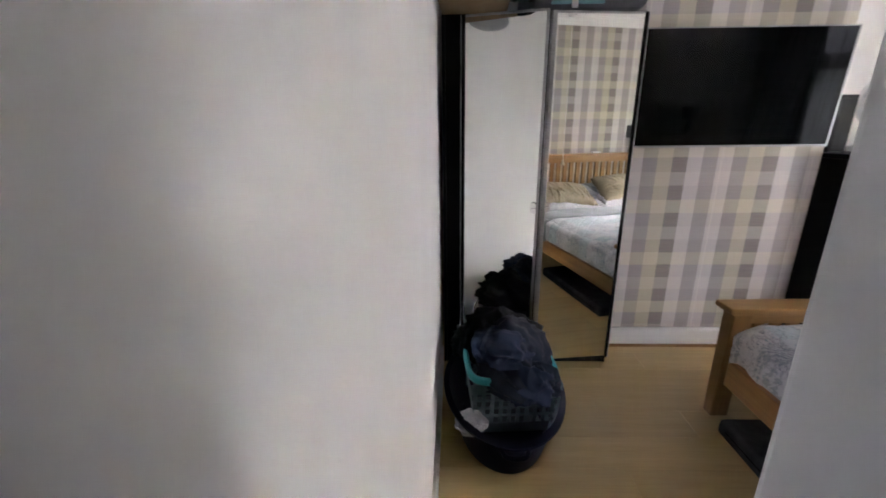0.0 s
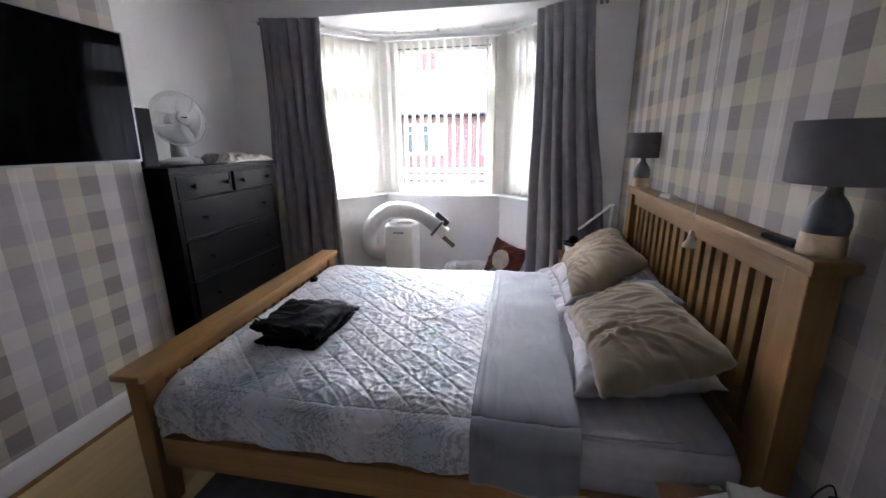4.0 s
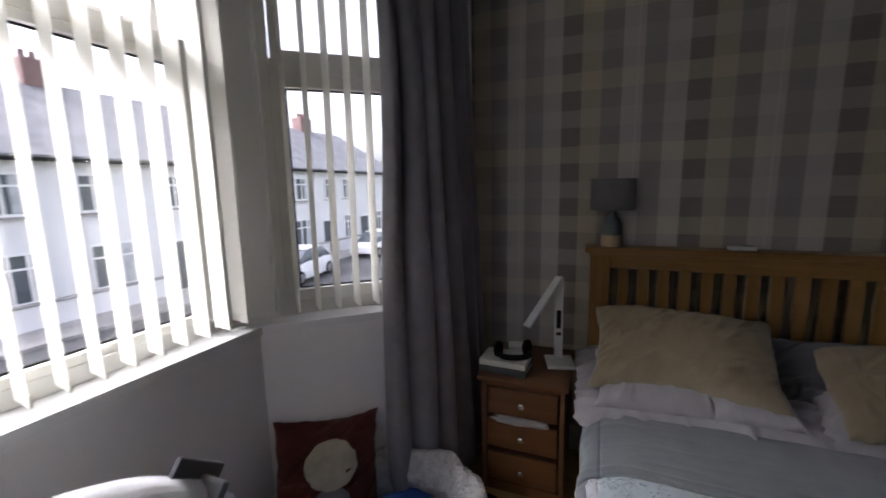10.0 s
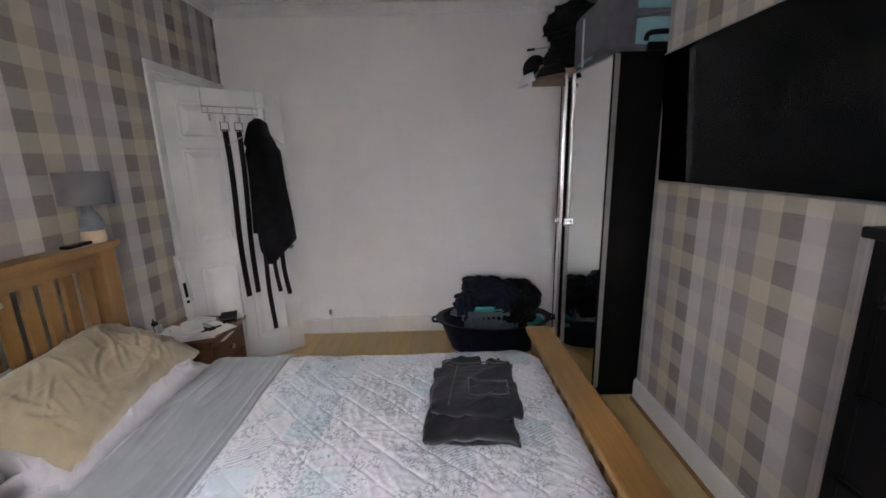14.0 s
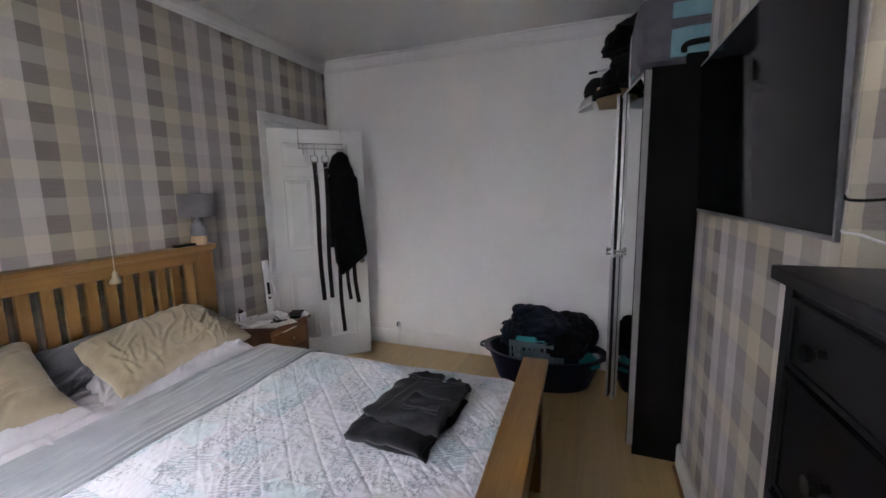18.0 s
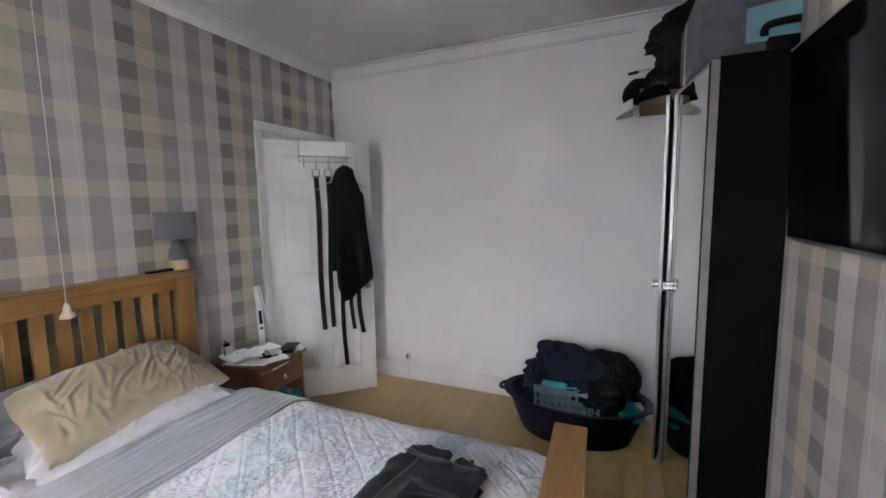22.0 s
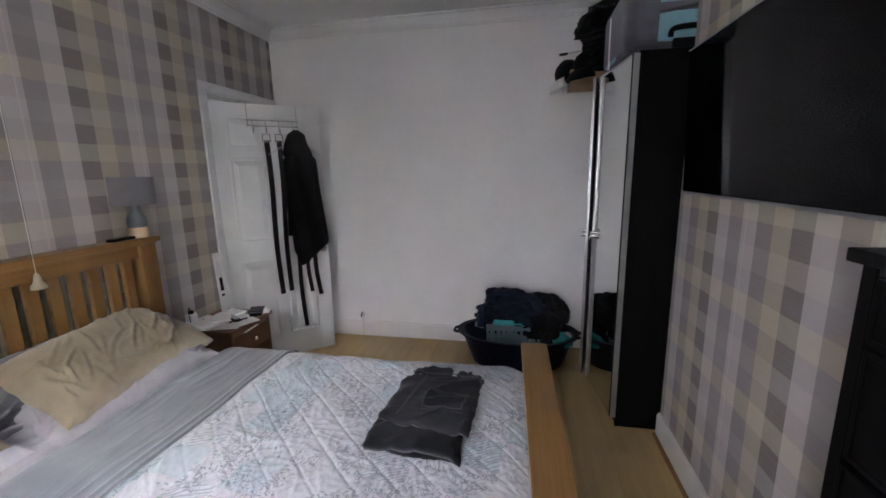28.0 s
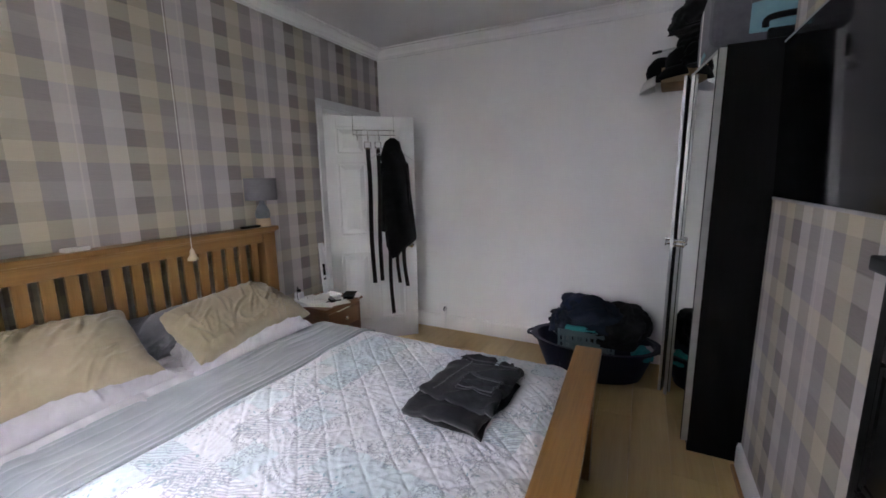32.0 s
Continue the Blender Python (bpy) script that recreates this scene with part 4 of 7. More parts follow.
M["seam"] = cloth("worn_grey_seam", (0.030, 0.031, 0.034), (0.045, 0.046, 0.05), 600, 0.8)
part("leg", fold_layer(-0.235, 0.22, -0.125, 0.13, 0.010, 1.1, 0.016), M["charcoal"], tr_ob, "", "all")
part("leg", fold_layer(-0.20, 0.245, -0.13, 0.12, 0.034, 2.7, 0.016), M["charcoal"], tr_ob, "", "all")
part("seat", fold_layer(-0.215, 0.15, -0.12, 0.145, 0.056, 4.2, 0.014), M["charcoal"], tr_ob, "", "all")
part("waistband", fold_layer(-0.245, -0.195, -0.10, 0.04, 0.064, 4.2, 0.010, 0.004), M["charcoal"], tr_ob, "", "all")
part("waistband", fold_layer(-0.235, -0.185, 0.055, 0.14, 0.060, 4.2, 0.010, 0.004), M["charcoal"], tr_ob, "", "all")
pocket = part("pocket", fold_layer(-0.068, 0.075, -0.008, 0.118, 0.0595, 4.2, 0.003, 0.0), M["charcoal"], tr_ob, "", "all")
part("pocket_hem", fold_layer(-0.068, -0.050, -0.008, 0.118, 0.0615, 4.2, 0.003, 0.0), M["seam"], pocket, "worn pale hem", "all")
part("seam", stitched([(-0.06, -0.006), (0.06, -0.004), (0.073, 0.055), (0.058, 0.114), (-0.06, 0.116)], 0.061, 4.2), M["seam"], pocket, "pale stitching", True)
part("seam", stitched([(-0.19, -0.045), (-0.10, -0.05), (0.02, -0.06), (0.13, -0.065)], 0.0565, 4.2), M["seam"], tr_ob, "pale stitching", True)
part("seam", stitched([(-0.195, -0.095), (-0.194, 0.0), (-0.186, 0.13)], 0.062, 4.2), M["seam"], tr_ob, "pale stitching", True)
for y in (-0.06, 0.02, 0.10):
    part("belt_loop", box(-0.238, -0.196, y - 0.005, y + 0.005, 0.060, 0.069, 0.002), M["charcoal"], tr_ob)

tab = finish("strap_end", box(-0.035, 0.035, -0.022, 0.022, 0.0, 0.03, 0.012, None, pose(2.62, 2.075, 0.553, 14, 8, 20), 3), M["blackcloth"], None, "", True)
tagged(tab, "short black strap end poking up between quilt and footboard", "strap")

# ---- wardrobe ----
ward = empty("wardrobe", "tall black-brown wardrobe with two mirrored doors standing ajar", "wardrobe")
WX0, WX1, WY0, WY1, WZ = 0.022, 1.055, 2.63, 3.20, 2.01
part("side_panel", box(WX0, WX0 + 0.018, WY0, WY1, 0, WZ, 0.001), M["foil"], ward)
part("side_panel", box(WX1 - 0.018, WX1, WY0, WY1, 0, WZ, 0.001), M["foil"], ward)
part("front_stile", box(WX0 + 0.019, WX0 + 0.10, WY0, WY0 + 0.018, 0, WZ, 0.001), M["foil"], ward)
part("top_panel", box(WX0 + 0.019, WX1 - 0.019, WY0, WY1, WZ - 0.02, WZ, 0.001), M["foil"], ward)
part("back_panel", box(WX0 + 0.019, WX1 - 0.019, WY1 - 0.008, WY1, 0.06, WZ - 0.021), M["foil"], ward)
part("bottom_panel", box(WX0 + 0.019, WX1 - 0.019, WY0 + 0.01, WY1 - 0.009, 0.06, 0.08), M["foil"], ward)
part("plinth", box(WX0 + 0.019, WX1 - 0.019, WY0 + 0.004, WY0 + 0.02, 0, 0.058), M["foil"], ward)


def mirror_door(hx, hy, fx, fy, label):
    """A thin framed mirror door from its hinge edge to its free edge."""
    d = Vector((fx - hx, fy - hy, 0))
    w = d.length
    s = 1 if fx > hx else -1
    m = Matrix.Translation((hx, hy, 0)) @ Matrix.Rotation(math.atan2(d.y, d.x), 4, "Z")
    door = part("door", box(0, w, -0.009, 0.009, 0.055, 2.0, 0.001), M["foil"], ward, label)
    door.matrix_basis = m
    f = -0.011 * s
    one = box(0.012, w - 0.012, min(f, f - 0.003 * s), max(f, f - 0.003 * s), 0.067, 1.988)
    part("mirror", one, M["mirror"], door)
    part("hinge_stile", box(0.002, 0.022, min(-0.017 * s, 0.0125 * s), max(-0.017 * s, 0.0125 * s), 0.055, 2.0, 0.002), M["foil"], door, "black hinge edge")
    edge = box(-0.002, 0.0, -0.017, 0.0125, 0.055, 2.0)
    box(w - 0.022, w + 0.003, -0.012 if s > 0 else -0.022, 0.004, 0.055, 2.0, 0.003, edge)
    box(0.022, w - 0.022, -0.017, 0.0125, 1.989, 2.0, 0.002, edge)
    if s < 0:
        bmesh.ops.transform(edge, matrix=Matrix.Diagonal((1, -1, 1, 1)), verts=edge.verts)
    part("edge_trim", edge, M["brightalu"], door, "pale aluminium edge profile")
    hb = bmesh.new()
    for dz in (-0.012, 0.012):
        lathe([(0.011, 0), (0.011, 0.02), (0.016, 0.024), (0.016, 0.03)], 12, hb, Matrix.Translation((w - 0.025, -0.012 * s, 1.04 + dz)) @ Matrix.Rotation(radians(90 * s), 4, "X"))
    part("handle", hb, M["chrome"], door, "small chrome knob handle")
    return door


mirror_door(WX0 + 0.105, WY0 - 0.012, 0.545, 2.515, "mirrored door ajar")
mirror_door(WX1, WY0 - 0.012, 0.566, 2.557, "mirrored door ajar")

# ---- television ----
tv = empty("television", "large flat black television with a slim silver frame on the wall", "television", "", Matrix.Translation((0, 2.812, 1.966)) @ Matrix.Rotation(radians(2.2), 4, "X") @ Matrix.Translation((0, -2.797, -1.966)))
part("panel", box(1.151, 2.2785, 2.799, 2.803, 1.344, 1.966, 0.001), M["screen"], tv, "dark glossy screen")
fr = box(2.279, 2.286, 2.796, 2.807, 1.332, 1.972, 0.001)
box(1.146, 2.2785, 2.797, 2.803, 1.9665, 1.972, 0.001, fr)
box(1.146, 2.2785, 2.796, 2.803, 1.333, 1.3435, 0.002, fr)
part("bezel", fr, M["silver"], tv, "slim silver bezel")
part("casing", box(1.155, 2.27, 2.8035, 2.811, 1.337, 1.9665, 0.003), M["black"], tv)
part("wall_bracket", box(1.45, 2.03, 2.8115, 2.830, 1.78, 1.92, 0.004), M["black"], tv)
part("badge", box(1.72, 1.76, 2.7945, 2.7955, 1.335, 1.341, 0.0004), M["silver"], tv)

for name, pts, mat, label in (
        ("television_cable", [(2.20, 2.842, 1.50), (2.275, 2.843, 1.43), (2.291, 2.86, 1.415), (2.2905, 2.95, 1.42), (2.2905, 3.10, 1.425), (2.2905, 3.24, 1.40)], "black", "black television cable running round the corner of the papered breast"),
        ("aerial_cable", [(2.22, 2.842, 1.42), (2.28, 2.843, 1.36), (2.2905, 2.87, 1.35), (2.2905, 2.95, 1.325), (2.2905, 3.10, 1.335), (2.2905, 3.24, 1.36)], "plastic", "thin white cable sagging along the papered breast")):
    tagged(finish(name, sweep(curve_pts(pts, 6), 0.003, 6), M[mat], None, "", True), label, "cable")

# ---- chest of drawers ----
chest = empty("chest_of_drawers", "tall black-brown chest with two small and four wide drawers", "chest of drawers")
CX0, CX1, CY0, CY1 = 2.345, 3.362, 2.744, 3.25
for x in (CX0, CX1 - 0.035):
    part("side_panel", box(x, x + 0.035, CY0, CY1, 0.0, 1.262, 0.003), M["blackwood"], chest)
part("top", box(CX0 - 0.018, CX1 + 0.018, CY0 - 0.02, CY1, 1.263, 1.292, 0.005), M["blackwood_x"], chest)
part("back_panel", box(CX0 + 0.036, CX1 - 0.036, CY1 - 0.01, CY1, 0.08, 1.262), M["blackwood"], chest)
part("rail", box(CX0 + 0.036, CX1 - 0.036, CY0 + 0.003, CY0 + 0.03, 0.055, 0.085, 0.002), M["blackwood_x"], chest)
part("rail", box(CX0 + 0.036, CX1 - 0.036, CY0 + 0.003, CY0 + 0.03, 1.245, 1.262, 0.002), M["blackwood_x"], chest)
part("inner_body", box(CX0 + 0.036, CX1 - 0.036, CY0 + 0.04, CY1 - 0.011, 0.086, 1.244), M["blackwood"], chest)


def drawer(x0, x1, z0, z1, pull, knobs, parent, mat, knob_mat, y=CY0):
    dr = part("drawer", box(x0, x1, y + 0.004 - pull, y + 0.024 - pull, z0, z1, 0.003), mat, parent)
    lip = box(x0, x0 + 0.012, y - 0.002 - pull, y + 0.0035 - pull, z0, z1, 0.001)
    box(x1 - 0.012, x1, y - 0.002 - pull, y + 0.0035 - pull, z0, z1, 0.001, lip)
    box(x0 + 0.012, x1 - 0.012, y - 0.002 - pull, y + 0.0035 - pull, z1 - 0.012, z1, 0.001, lip)
    box(x0 + 0.012, x1 - 0.012, y - 0.002 - pull, y + 0.0035 - pull, z0, z0 + 0.012, 0.001, lip)
    part("moulding", lip, mat, dr)
    for kx in knobs:
        kb = lathe([(0.008, 0), (0.007, 0.012), (0.013, 0.017), (0.0165, 0.024), (0.0155, 0.031), (0.008, 0.035)], 14, None, Matrix.Translation((kx, y + 0.003 - pull, (z0 + z1) / 2)) @ Matrix.Rotation(radians(90), 4, "X"))
        part("knob", kb, knob_mat, dr, "", True)
    return dr


mid = (CX0 + CX1) / 2
drawer(CX0 + 0.04, mid - 0.008, 1.108, 1.24, 0.0, (2.50, 2.79), chest, M["blackwood_x"], M["black"])
drawer(mid + 0.008, CX1 - 0.04, 1.11, 1.242, 0.014, (2.93, 3.225), chest, M["blackwood_x"], M["black"])
for i in range(4):
    z1 = 1.098 - i * 0.2525
    drawer(CX0 + 0.04, CX1 - 0.04, z1 - 0.242, z1, (0, 0.006, 0.012, 0.004)[i], (2.555, 3.165), chest, M["blackwood_x"], M["black"])


# ---- door ----
door = tagged(new("door_1"), "white six-panel door standing open, with a hook rack over its top", "door", "", "structure")
door.matrix_basis = Matrix.Translation((0.775, -0.02, 0)) @ Matrix.Rotation(math.atan2(0.742, -0.671), 4, "Z")
DW, DH, DT = 0.752, 1.955, 0.036
PANELS = [(a, b, c, d) for c, d in ((0.20, 0.80), (0.97, 1.57), (1.65, 1.86)) for a, b in ((0.11, 0.335), (0.417, 0.642))]


def panel_door():
    """A leaf with six moulded panels on both faces."""
    one = box(0, 0.11, 0.0, DT, 0.012, DH, 0.002)
    box(0.642, DW, 0.0, DT, 0.012, DH, 0.002, one)
    box(0.335, 0.417, 0.0005, DT - 0.0005, 0.012, DH - 0.001, 0, one)
    for z0, z1 in ((0.012, 0.20), (0.80, 0.97), (1.57, 1.65), (1.86, DH - 0.001)):
        box(0.11, 0.642, 0.001, DT - 0.001, z0, z1, 0, one)
    return one


part("leaf", panel_door(), M["gloss"], door)
for a, b, c, d in PANELS:
    one = box(a, b, 0.015, DT - 0.015, c, d)
    for lo, hi in ((0.0148, 0.003), (DT - 0.0148, DT - 0.003)):
        ring = [[one.verts.new((x, y, z)) for x, z in ((a + e, c + e), (b - e, c + e), (b - e, d - e), (a + e, d - e))] for y, e in ((lo, 0.014), (hi, 0.05))]
        for i in range(4):
            one.faces.new((ring[0][i], ring[0][(i + 1) % 4], ring[1][(i + 1) % 4], ring[1][i]))
        one.faces.new(ring[1])
    for s in (-0.006, DT - 0.010):
        e = 0.002
        box(a + e, b - e, s, s + 0.016, c + e - 0.012, c + e + 0.010, 0.005, one)
        box(a + e, b - e, s, s + 0.016, d - e - 0.010, d - e + 0.012, 0.005, one)
        box(a + e - 0.012, a + e + 0.010, s, s + 0.016, c + e, d - e, 0.005, one)
        box(b - e - 0.010, b - e + 0.012, s, s + 0.016, c + e, d - e, 0.005, one)
    part("panel", one, M["gloss"], door)
for s in (1, -1):
    m = Matrix.Translation((0.698, 0 if s > 0 else DT, 0.87)) @ Matrix.Rotation(radians(90 * s), 4, "X")
    kn = lathe([(0.026, 0), (0.027, 0.004), (0.022, 0.008), (0.011, 0.012), (0.010, 0.028), (0.02, 0.034), (0.027, 0.046), (0.025, 0.058), (0.014, 0.064)], 20, None, m)
    part("door_knob", kn, M["chrome"], door, "polished chrome knob", True)
for z in (0.25, 1.70):
    part("hinge", rod((0.0, -0.004, z - 0.04), (0.0, -0.004, z + 0.04), 0.006, 8), M["steel"], door)


def door_pose(x=0.0, y=0.0, z=0.0):
    return door.matrix_basis @ Matrix.Translation((x, -y, z))


rack = empty("hook_rack", "thin chrome wire hook rack hung over the door", "hook rack", "", door_pose())
for x in (0.245, 0.58):
    part("hanger_bar", sweep([(x, 0.045, 1.935), (x, 0.04, 1.962), (x, -0.006, 1.963), (x, -0.008, 1.80)], 0.0025, 6), M["chrome"], rack)
for z in (1.842, 1.803):
    part("rail", rod((0.238, -0.010, z), (0.588, -0.010, z), 0.003, 6), M["chrome"], rack)
for x in (0.276, 0.362, 0.452, 0.548):
    hk = sweep(curve_pts([(x, -0.012, 1.842), (x, -0.012, 1.78), (x, -0.022, 1.752), (x, -0.04, 1.757), (x, -0.046, 1.778)], 5), 0.003, 6)
    lathe([(0.001, -0.006), (0.006, -0.003), (0.006, 0.003), (0.001, 0.006)], 8, hk, Matrix.Translation((x, -0.046, 1.782)))
    part("hook", hk, M["chrome"], rack, "", True)


def strap(x0, z0, x1, z1, w, mat, label, y=0.035, buckle=True):
    """A hanging belt, with its buckle at the hook."""
    ob = empty("belt", label, "belt", "things on the door", door_pose())

    def fn(u, v):
        x = x0 + (x1 - x0) * v + 0.006 * math.sin(v * 7)
        return Vector((x + (u - 0.5) * w, -y + 0.006 * wob(v * 3, x0 * 9), z0 + (z1 - z0) * v))
    part("strap", sheet(fn, 2, 30, 0.003), mat, ob)
    if buckle:
        bk = bmesh.new()
        sweep([(x0 - w * 0.7, -y - 0.004, z0 - 0.01), (x0 + w * 0.7, -y - 0.004, z0 - 0.01), (x0 + w * 0.7, -y - 0.004, z0 + 0.045), (x0 - w * 0.7, -y - 0.004, z0 + 0.045), (x0 - w * 0.7, -y - 0.004, z0 - 0.01)], 0.004, 6, bk)
        part("buckle", bk, M["chrome"], ob, "bright metal buckle")
    return ob


M["belt"] = mottled("dark_leather", (0.010, 0.008, 0.008), (0.018, 0.015, 0.014), 0.6, 20, 150, 0.15, 0, 0.15)
strap(0.355, 1.70, 0.366, 0.545, 0.036, M["belt"], "dark leather belt hanging by its buckle from the door rack")
strap(0.44, 1.70, 0.43, 0.56, 0.034, M["belt"], "dark leather belt hanging behind the black coat")
strap(0.50, 1.2, 0.518, 0.255, 0.032, M["belt"], "long dark belt hanging below the black coat", 0.05, False)
strap(0.61, 1.1, 0.652, 0.495, 0.034, M["belt"], "dark belt end hanging below the black coat", 0.05, False)
strap(0.56, 1.1, 0.585, 0.53, 0.030, M["belt"], "dark belt end hanging below the black coat", 0.045, False)

coat = empty("hanging_coat", "black hooded garment on a hanger hooked over the door rack", "coat", "things on the door", door_pose())


def coat_fn(u, v):
    a = 2 * math.pi * u
    c, s = math.cos(a), math.sin(a)
    left = 0.49 - 0.04 * min(1, v * 8) + 0.045 * max(0, v - 0.4)
    right = 0.625 + 0.055 * min(1, v * 8) + 0.06 * v ** 1.5
    fold = 0.012 * math.sin(a * 5 + 3 * v) * min(1, v * 2) + 0.012 * wob(c * 2, s * 2, v * 3)
    x = (left + right) / 2 + ((right - left) / 2 + fold * 0.5) * c
    y = -0.075 - (0.05 + 0.01 * v + fold * 0.8) * s
    drop = 0.86 - 0.16 * max(0, c) ** 2 + 0.05 * math.sin(a * 3 + 1) + 0.02 * wob(c * 5, s * 5, 3)
    return Vector((x, y, 1.68 - drop * v - 0.05 * abs(c) * (1 - min(1, v * 5))))


bm = sheet(coat_fn, 64, 36)
bmesh.ops.remove_doubles(bm, verts=bm.verts, dist=0.001)
bmesh.ops.holes_fill(bm, edges=bm.edges)
part("body", bm, M["blackcloth"], coat, "", "all")
hood = lathe([(0.02, 0.0), (0.06, -0.03), (0.085, -0.09), (0.10, -0.16), (0.09, -0.2)], 18, None, Matrix.Translation((0.555, -0.07, 1.775)) @ Matrix.Diagonal((1, 0.55, 1, 1)))
for v in hood.verts:
    v.co += Vector((0.012 * wob(v.co.x * 14, v.co.z * 14), 0.012 * wob(v.co.z * 12, v.co.x * 9), 0))
part("hood", hood, M["blackcloth"], coat, "", "all")
for s, x in ((1, 0.665), (-1, 0.475)):
    sl = sweep(curve_pts([(x - s * 0.03, -0.075, 1.62), (x, -0.085, 1.45), (x + s * 0.010, -0.08, 1.18), (x + s * 0.018, -0.075, 1.0)], 8), lambda t: 0.032 - 0.006 * t, 12, None, None, True, 0.7)
    part("sleeve", sl, M["blackcloth"], coat, "", "all")
part("hanger", sweep(curve_pts([(0.36, -0.06, 1.60), (0.45, -0.065, 1.655), (0.545, -0.068, 1.70), (0.64, -0.065, 1.655), (0.72, -0.06, 1.60)], 6), 0.003, 6), M["steel"], coat, "wire hanger")

# spring door stop on the skirting of the side wall
ds = empty("door_stop", "small white and brass door stop on the side wall baseboard", "door stop")
part("post", box(0.003, 0.022, 0.688, 0.708, 0.0, 0.19, 0.004), M["gloss"], ds)
part("cap", lathe([(0.014, 0), (0.017, 0.012), (0.013, 0.032), (0.004, 0.04)], 12, None, Matrix.Translation((0.024, 0.698, 0.19))), M["steel"], ds)
part("hook", sweep(curve_pts([(0.02, 0.698, 0.215), (0.045, 0.698, 0.222), (0.055, 0.698, 0.205), (0.05, 0.698, 0.19)], 5), 0.005, 8), M["black"], ds, "dark hook", True)

# ---- bedside cabinets ----
def cabinet(name, x0, x1, y1, h, label, drawers, niche=None):
    ob = empty(name, label, "bedside cabinet", "bedside cabinets")
    part("top", box(x0 - 0.018, x1 + 0.018, 0.03, y1 + 0.018, h - 0.022, h, 0.006), M["cherry"], ob)
    for x in (x0, x1 - 0.02):
        part("side_panel", box(x, x + 0.02, 0.04, y1, 0.0, h - 0.023, 0.002), M["cherry_z"], ob)
    part("back_panel", box(x0 + 0.021, x1 - 0.021, 0.04, 0.05, 0.03, h - 0.023), M["cherry_z"], ob)
    part("plinth", box(x0 + 0.021, x1 - 0.021, y1 - 0.03, y1 - 0.012, 0.0, 0.05, 0.002), M["cherry"], ob)
    part("rail", box(x0 + 0.021, x1 - 0.021, y1 - 0.02, y1 - 0.002, h - 0.045, h - 0.024, 0.002), M["cherry"], ob)
    for z0, z1 in drawers:
        dr = part("drawer", box(x0 + 0.028, x1 - 0.028, y1 - 0.016, y1 + 0.004, z0, z1, 0.006), M["cherry"], ob)
        part("drawer_box", box(x0 + 0.035, x1 - 0.035, 0.06, y1 - 0.017, z0 + 0.01, z1 - 0.03), M["cherry_z"], dr)
        part("knob", lathe([(0.006, 0), (0.006, 0.010), (0.014, 0.016), (0.015, 0.022), (0.009, 0.028)], 14, None, Matrix.Translation(((x0 + x1) / 2, y1 + 0.003, (z0 + z1) / 2)) @ Matrix.Rotation(radians(-90), 4, "X")), M["chrome"], dr, "small bright knob", True)
    if niche:
        part("shelf", box(x0 + 0.021, x1 - 0.021, 0.051, y1 - 0.012, niche - 0.018, niche, 0.002), M["cherry"], ob)
    return ob


cabinet("bedside_cabinet", 3.175, 3.545, 0.455, 0.58, "reddish wooden bedside cabinet with three drawers below the curtain", [(0.40, 0.53), (0.235, 0.37), (0.065, 0.205)])
cabinet("bedside_cabinet", 0.93, 1.30, 0.40, 0.545, "reddish wooden bedside cabinet with one drawer over an open shelf", [(0.36, 0.495)], 0.14)


def paper(name, at, w, d, h, mat, label, category, bend=0.004, group=""):
    ob = finish(name, box(-w / 2, w / 2, -d / 2, d / 2, 0, h, min(0.002, h / 3)), mat, None)
    ob.matrix_basis = at
    return tagged(ob, label, category, group)


M["page"] = mottled("paper", (0.72, 0.71, 0.68), (0.78, 0.77, 0.74), 0.8, 8, 90, 0.05)
M["cover"] = mottled("book_cover_dark", (0.04, 0.05, 0.06), (0.07, 0.08, 0.09), 0.45, 10)
M["teal"] = cloth("teal_cloth", (0.02, 0.22, 0.22), (0.04, 0.30, 0.29), 600, 0.9, 0.4)


def book(x, y, z, w, d, h, turn, cover, label):
    ob = empty("book", label, "book", "books on the cabinet", pose(x, y, z, 0, 0, turn))
    part("cover", box(-w / 2, w / 2, -d / 2, d / 2, 0, 0.003, 0.001), cover, ob)
    part("cover", box(-w / 2, w / 2, -d / 2, d / 2, h - 0.003, h, 0.001), cover, ob)
    part("spine", box(-w / 2, w / 2, d / 2 - 0.003, d / 2, 0.003, h - 0.003, 0.001), cover, ob)
    part("pages", box(-w / 2 + 0.004, w / 2 - 0.004, -d / 2 + 0.004, d / 2 - 0.004, 0.003, h - 0.003), M["page"], ob)
    return ob


book(3.45, 0.355, 0.581, 0.215, 0.15, 0.032, -6, M["cover"], "thick dark paperback book lying on the bedside cabinet")
book(3.455, 0.35, 0.614, 0.215, 0.15, 0.026, -3, M["page"], "pale-covered book stacked on a dark book")
hp = empty("headphones", "black over-ear headphones lying on the books", "headphones", "", pose(3.42, 0.35, 0.64, 0, 0, 25))
part("band", sweep(curve_pts([(-0.075, 0, 0.025), (-0.06, 0.06, 0.03), (0, 0.09, 0.035), (0.06, 0.06, 0.03), (0.075, 0, 0.025)], 8), 0.009, 10, None, None, True, 1.5), M["black"], hp, "", True)
for s in (-1, 1):
    part("ear_cup", lathe([(0.025, -0.018), (0.036, -0.012), (0.038, 0.0), (0.034, 0.012), (0.02, 0.018)], 18, None, Matrix.Translation((0.068 * s, -0.015, 0.037)) @ Matrix.Rotation(radians(80), 4, "Y")), M["black"], hp, "", True)
bx = empty("small_box", "small pale cardboard box behind the headphones", "box", "", pose(3.42, 0.20, 0.581, 0, 0, 12))
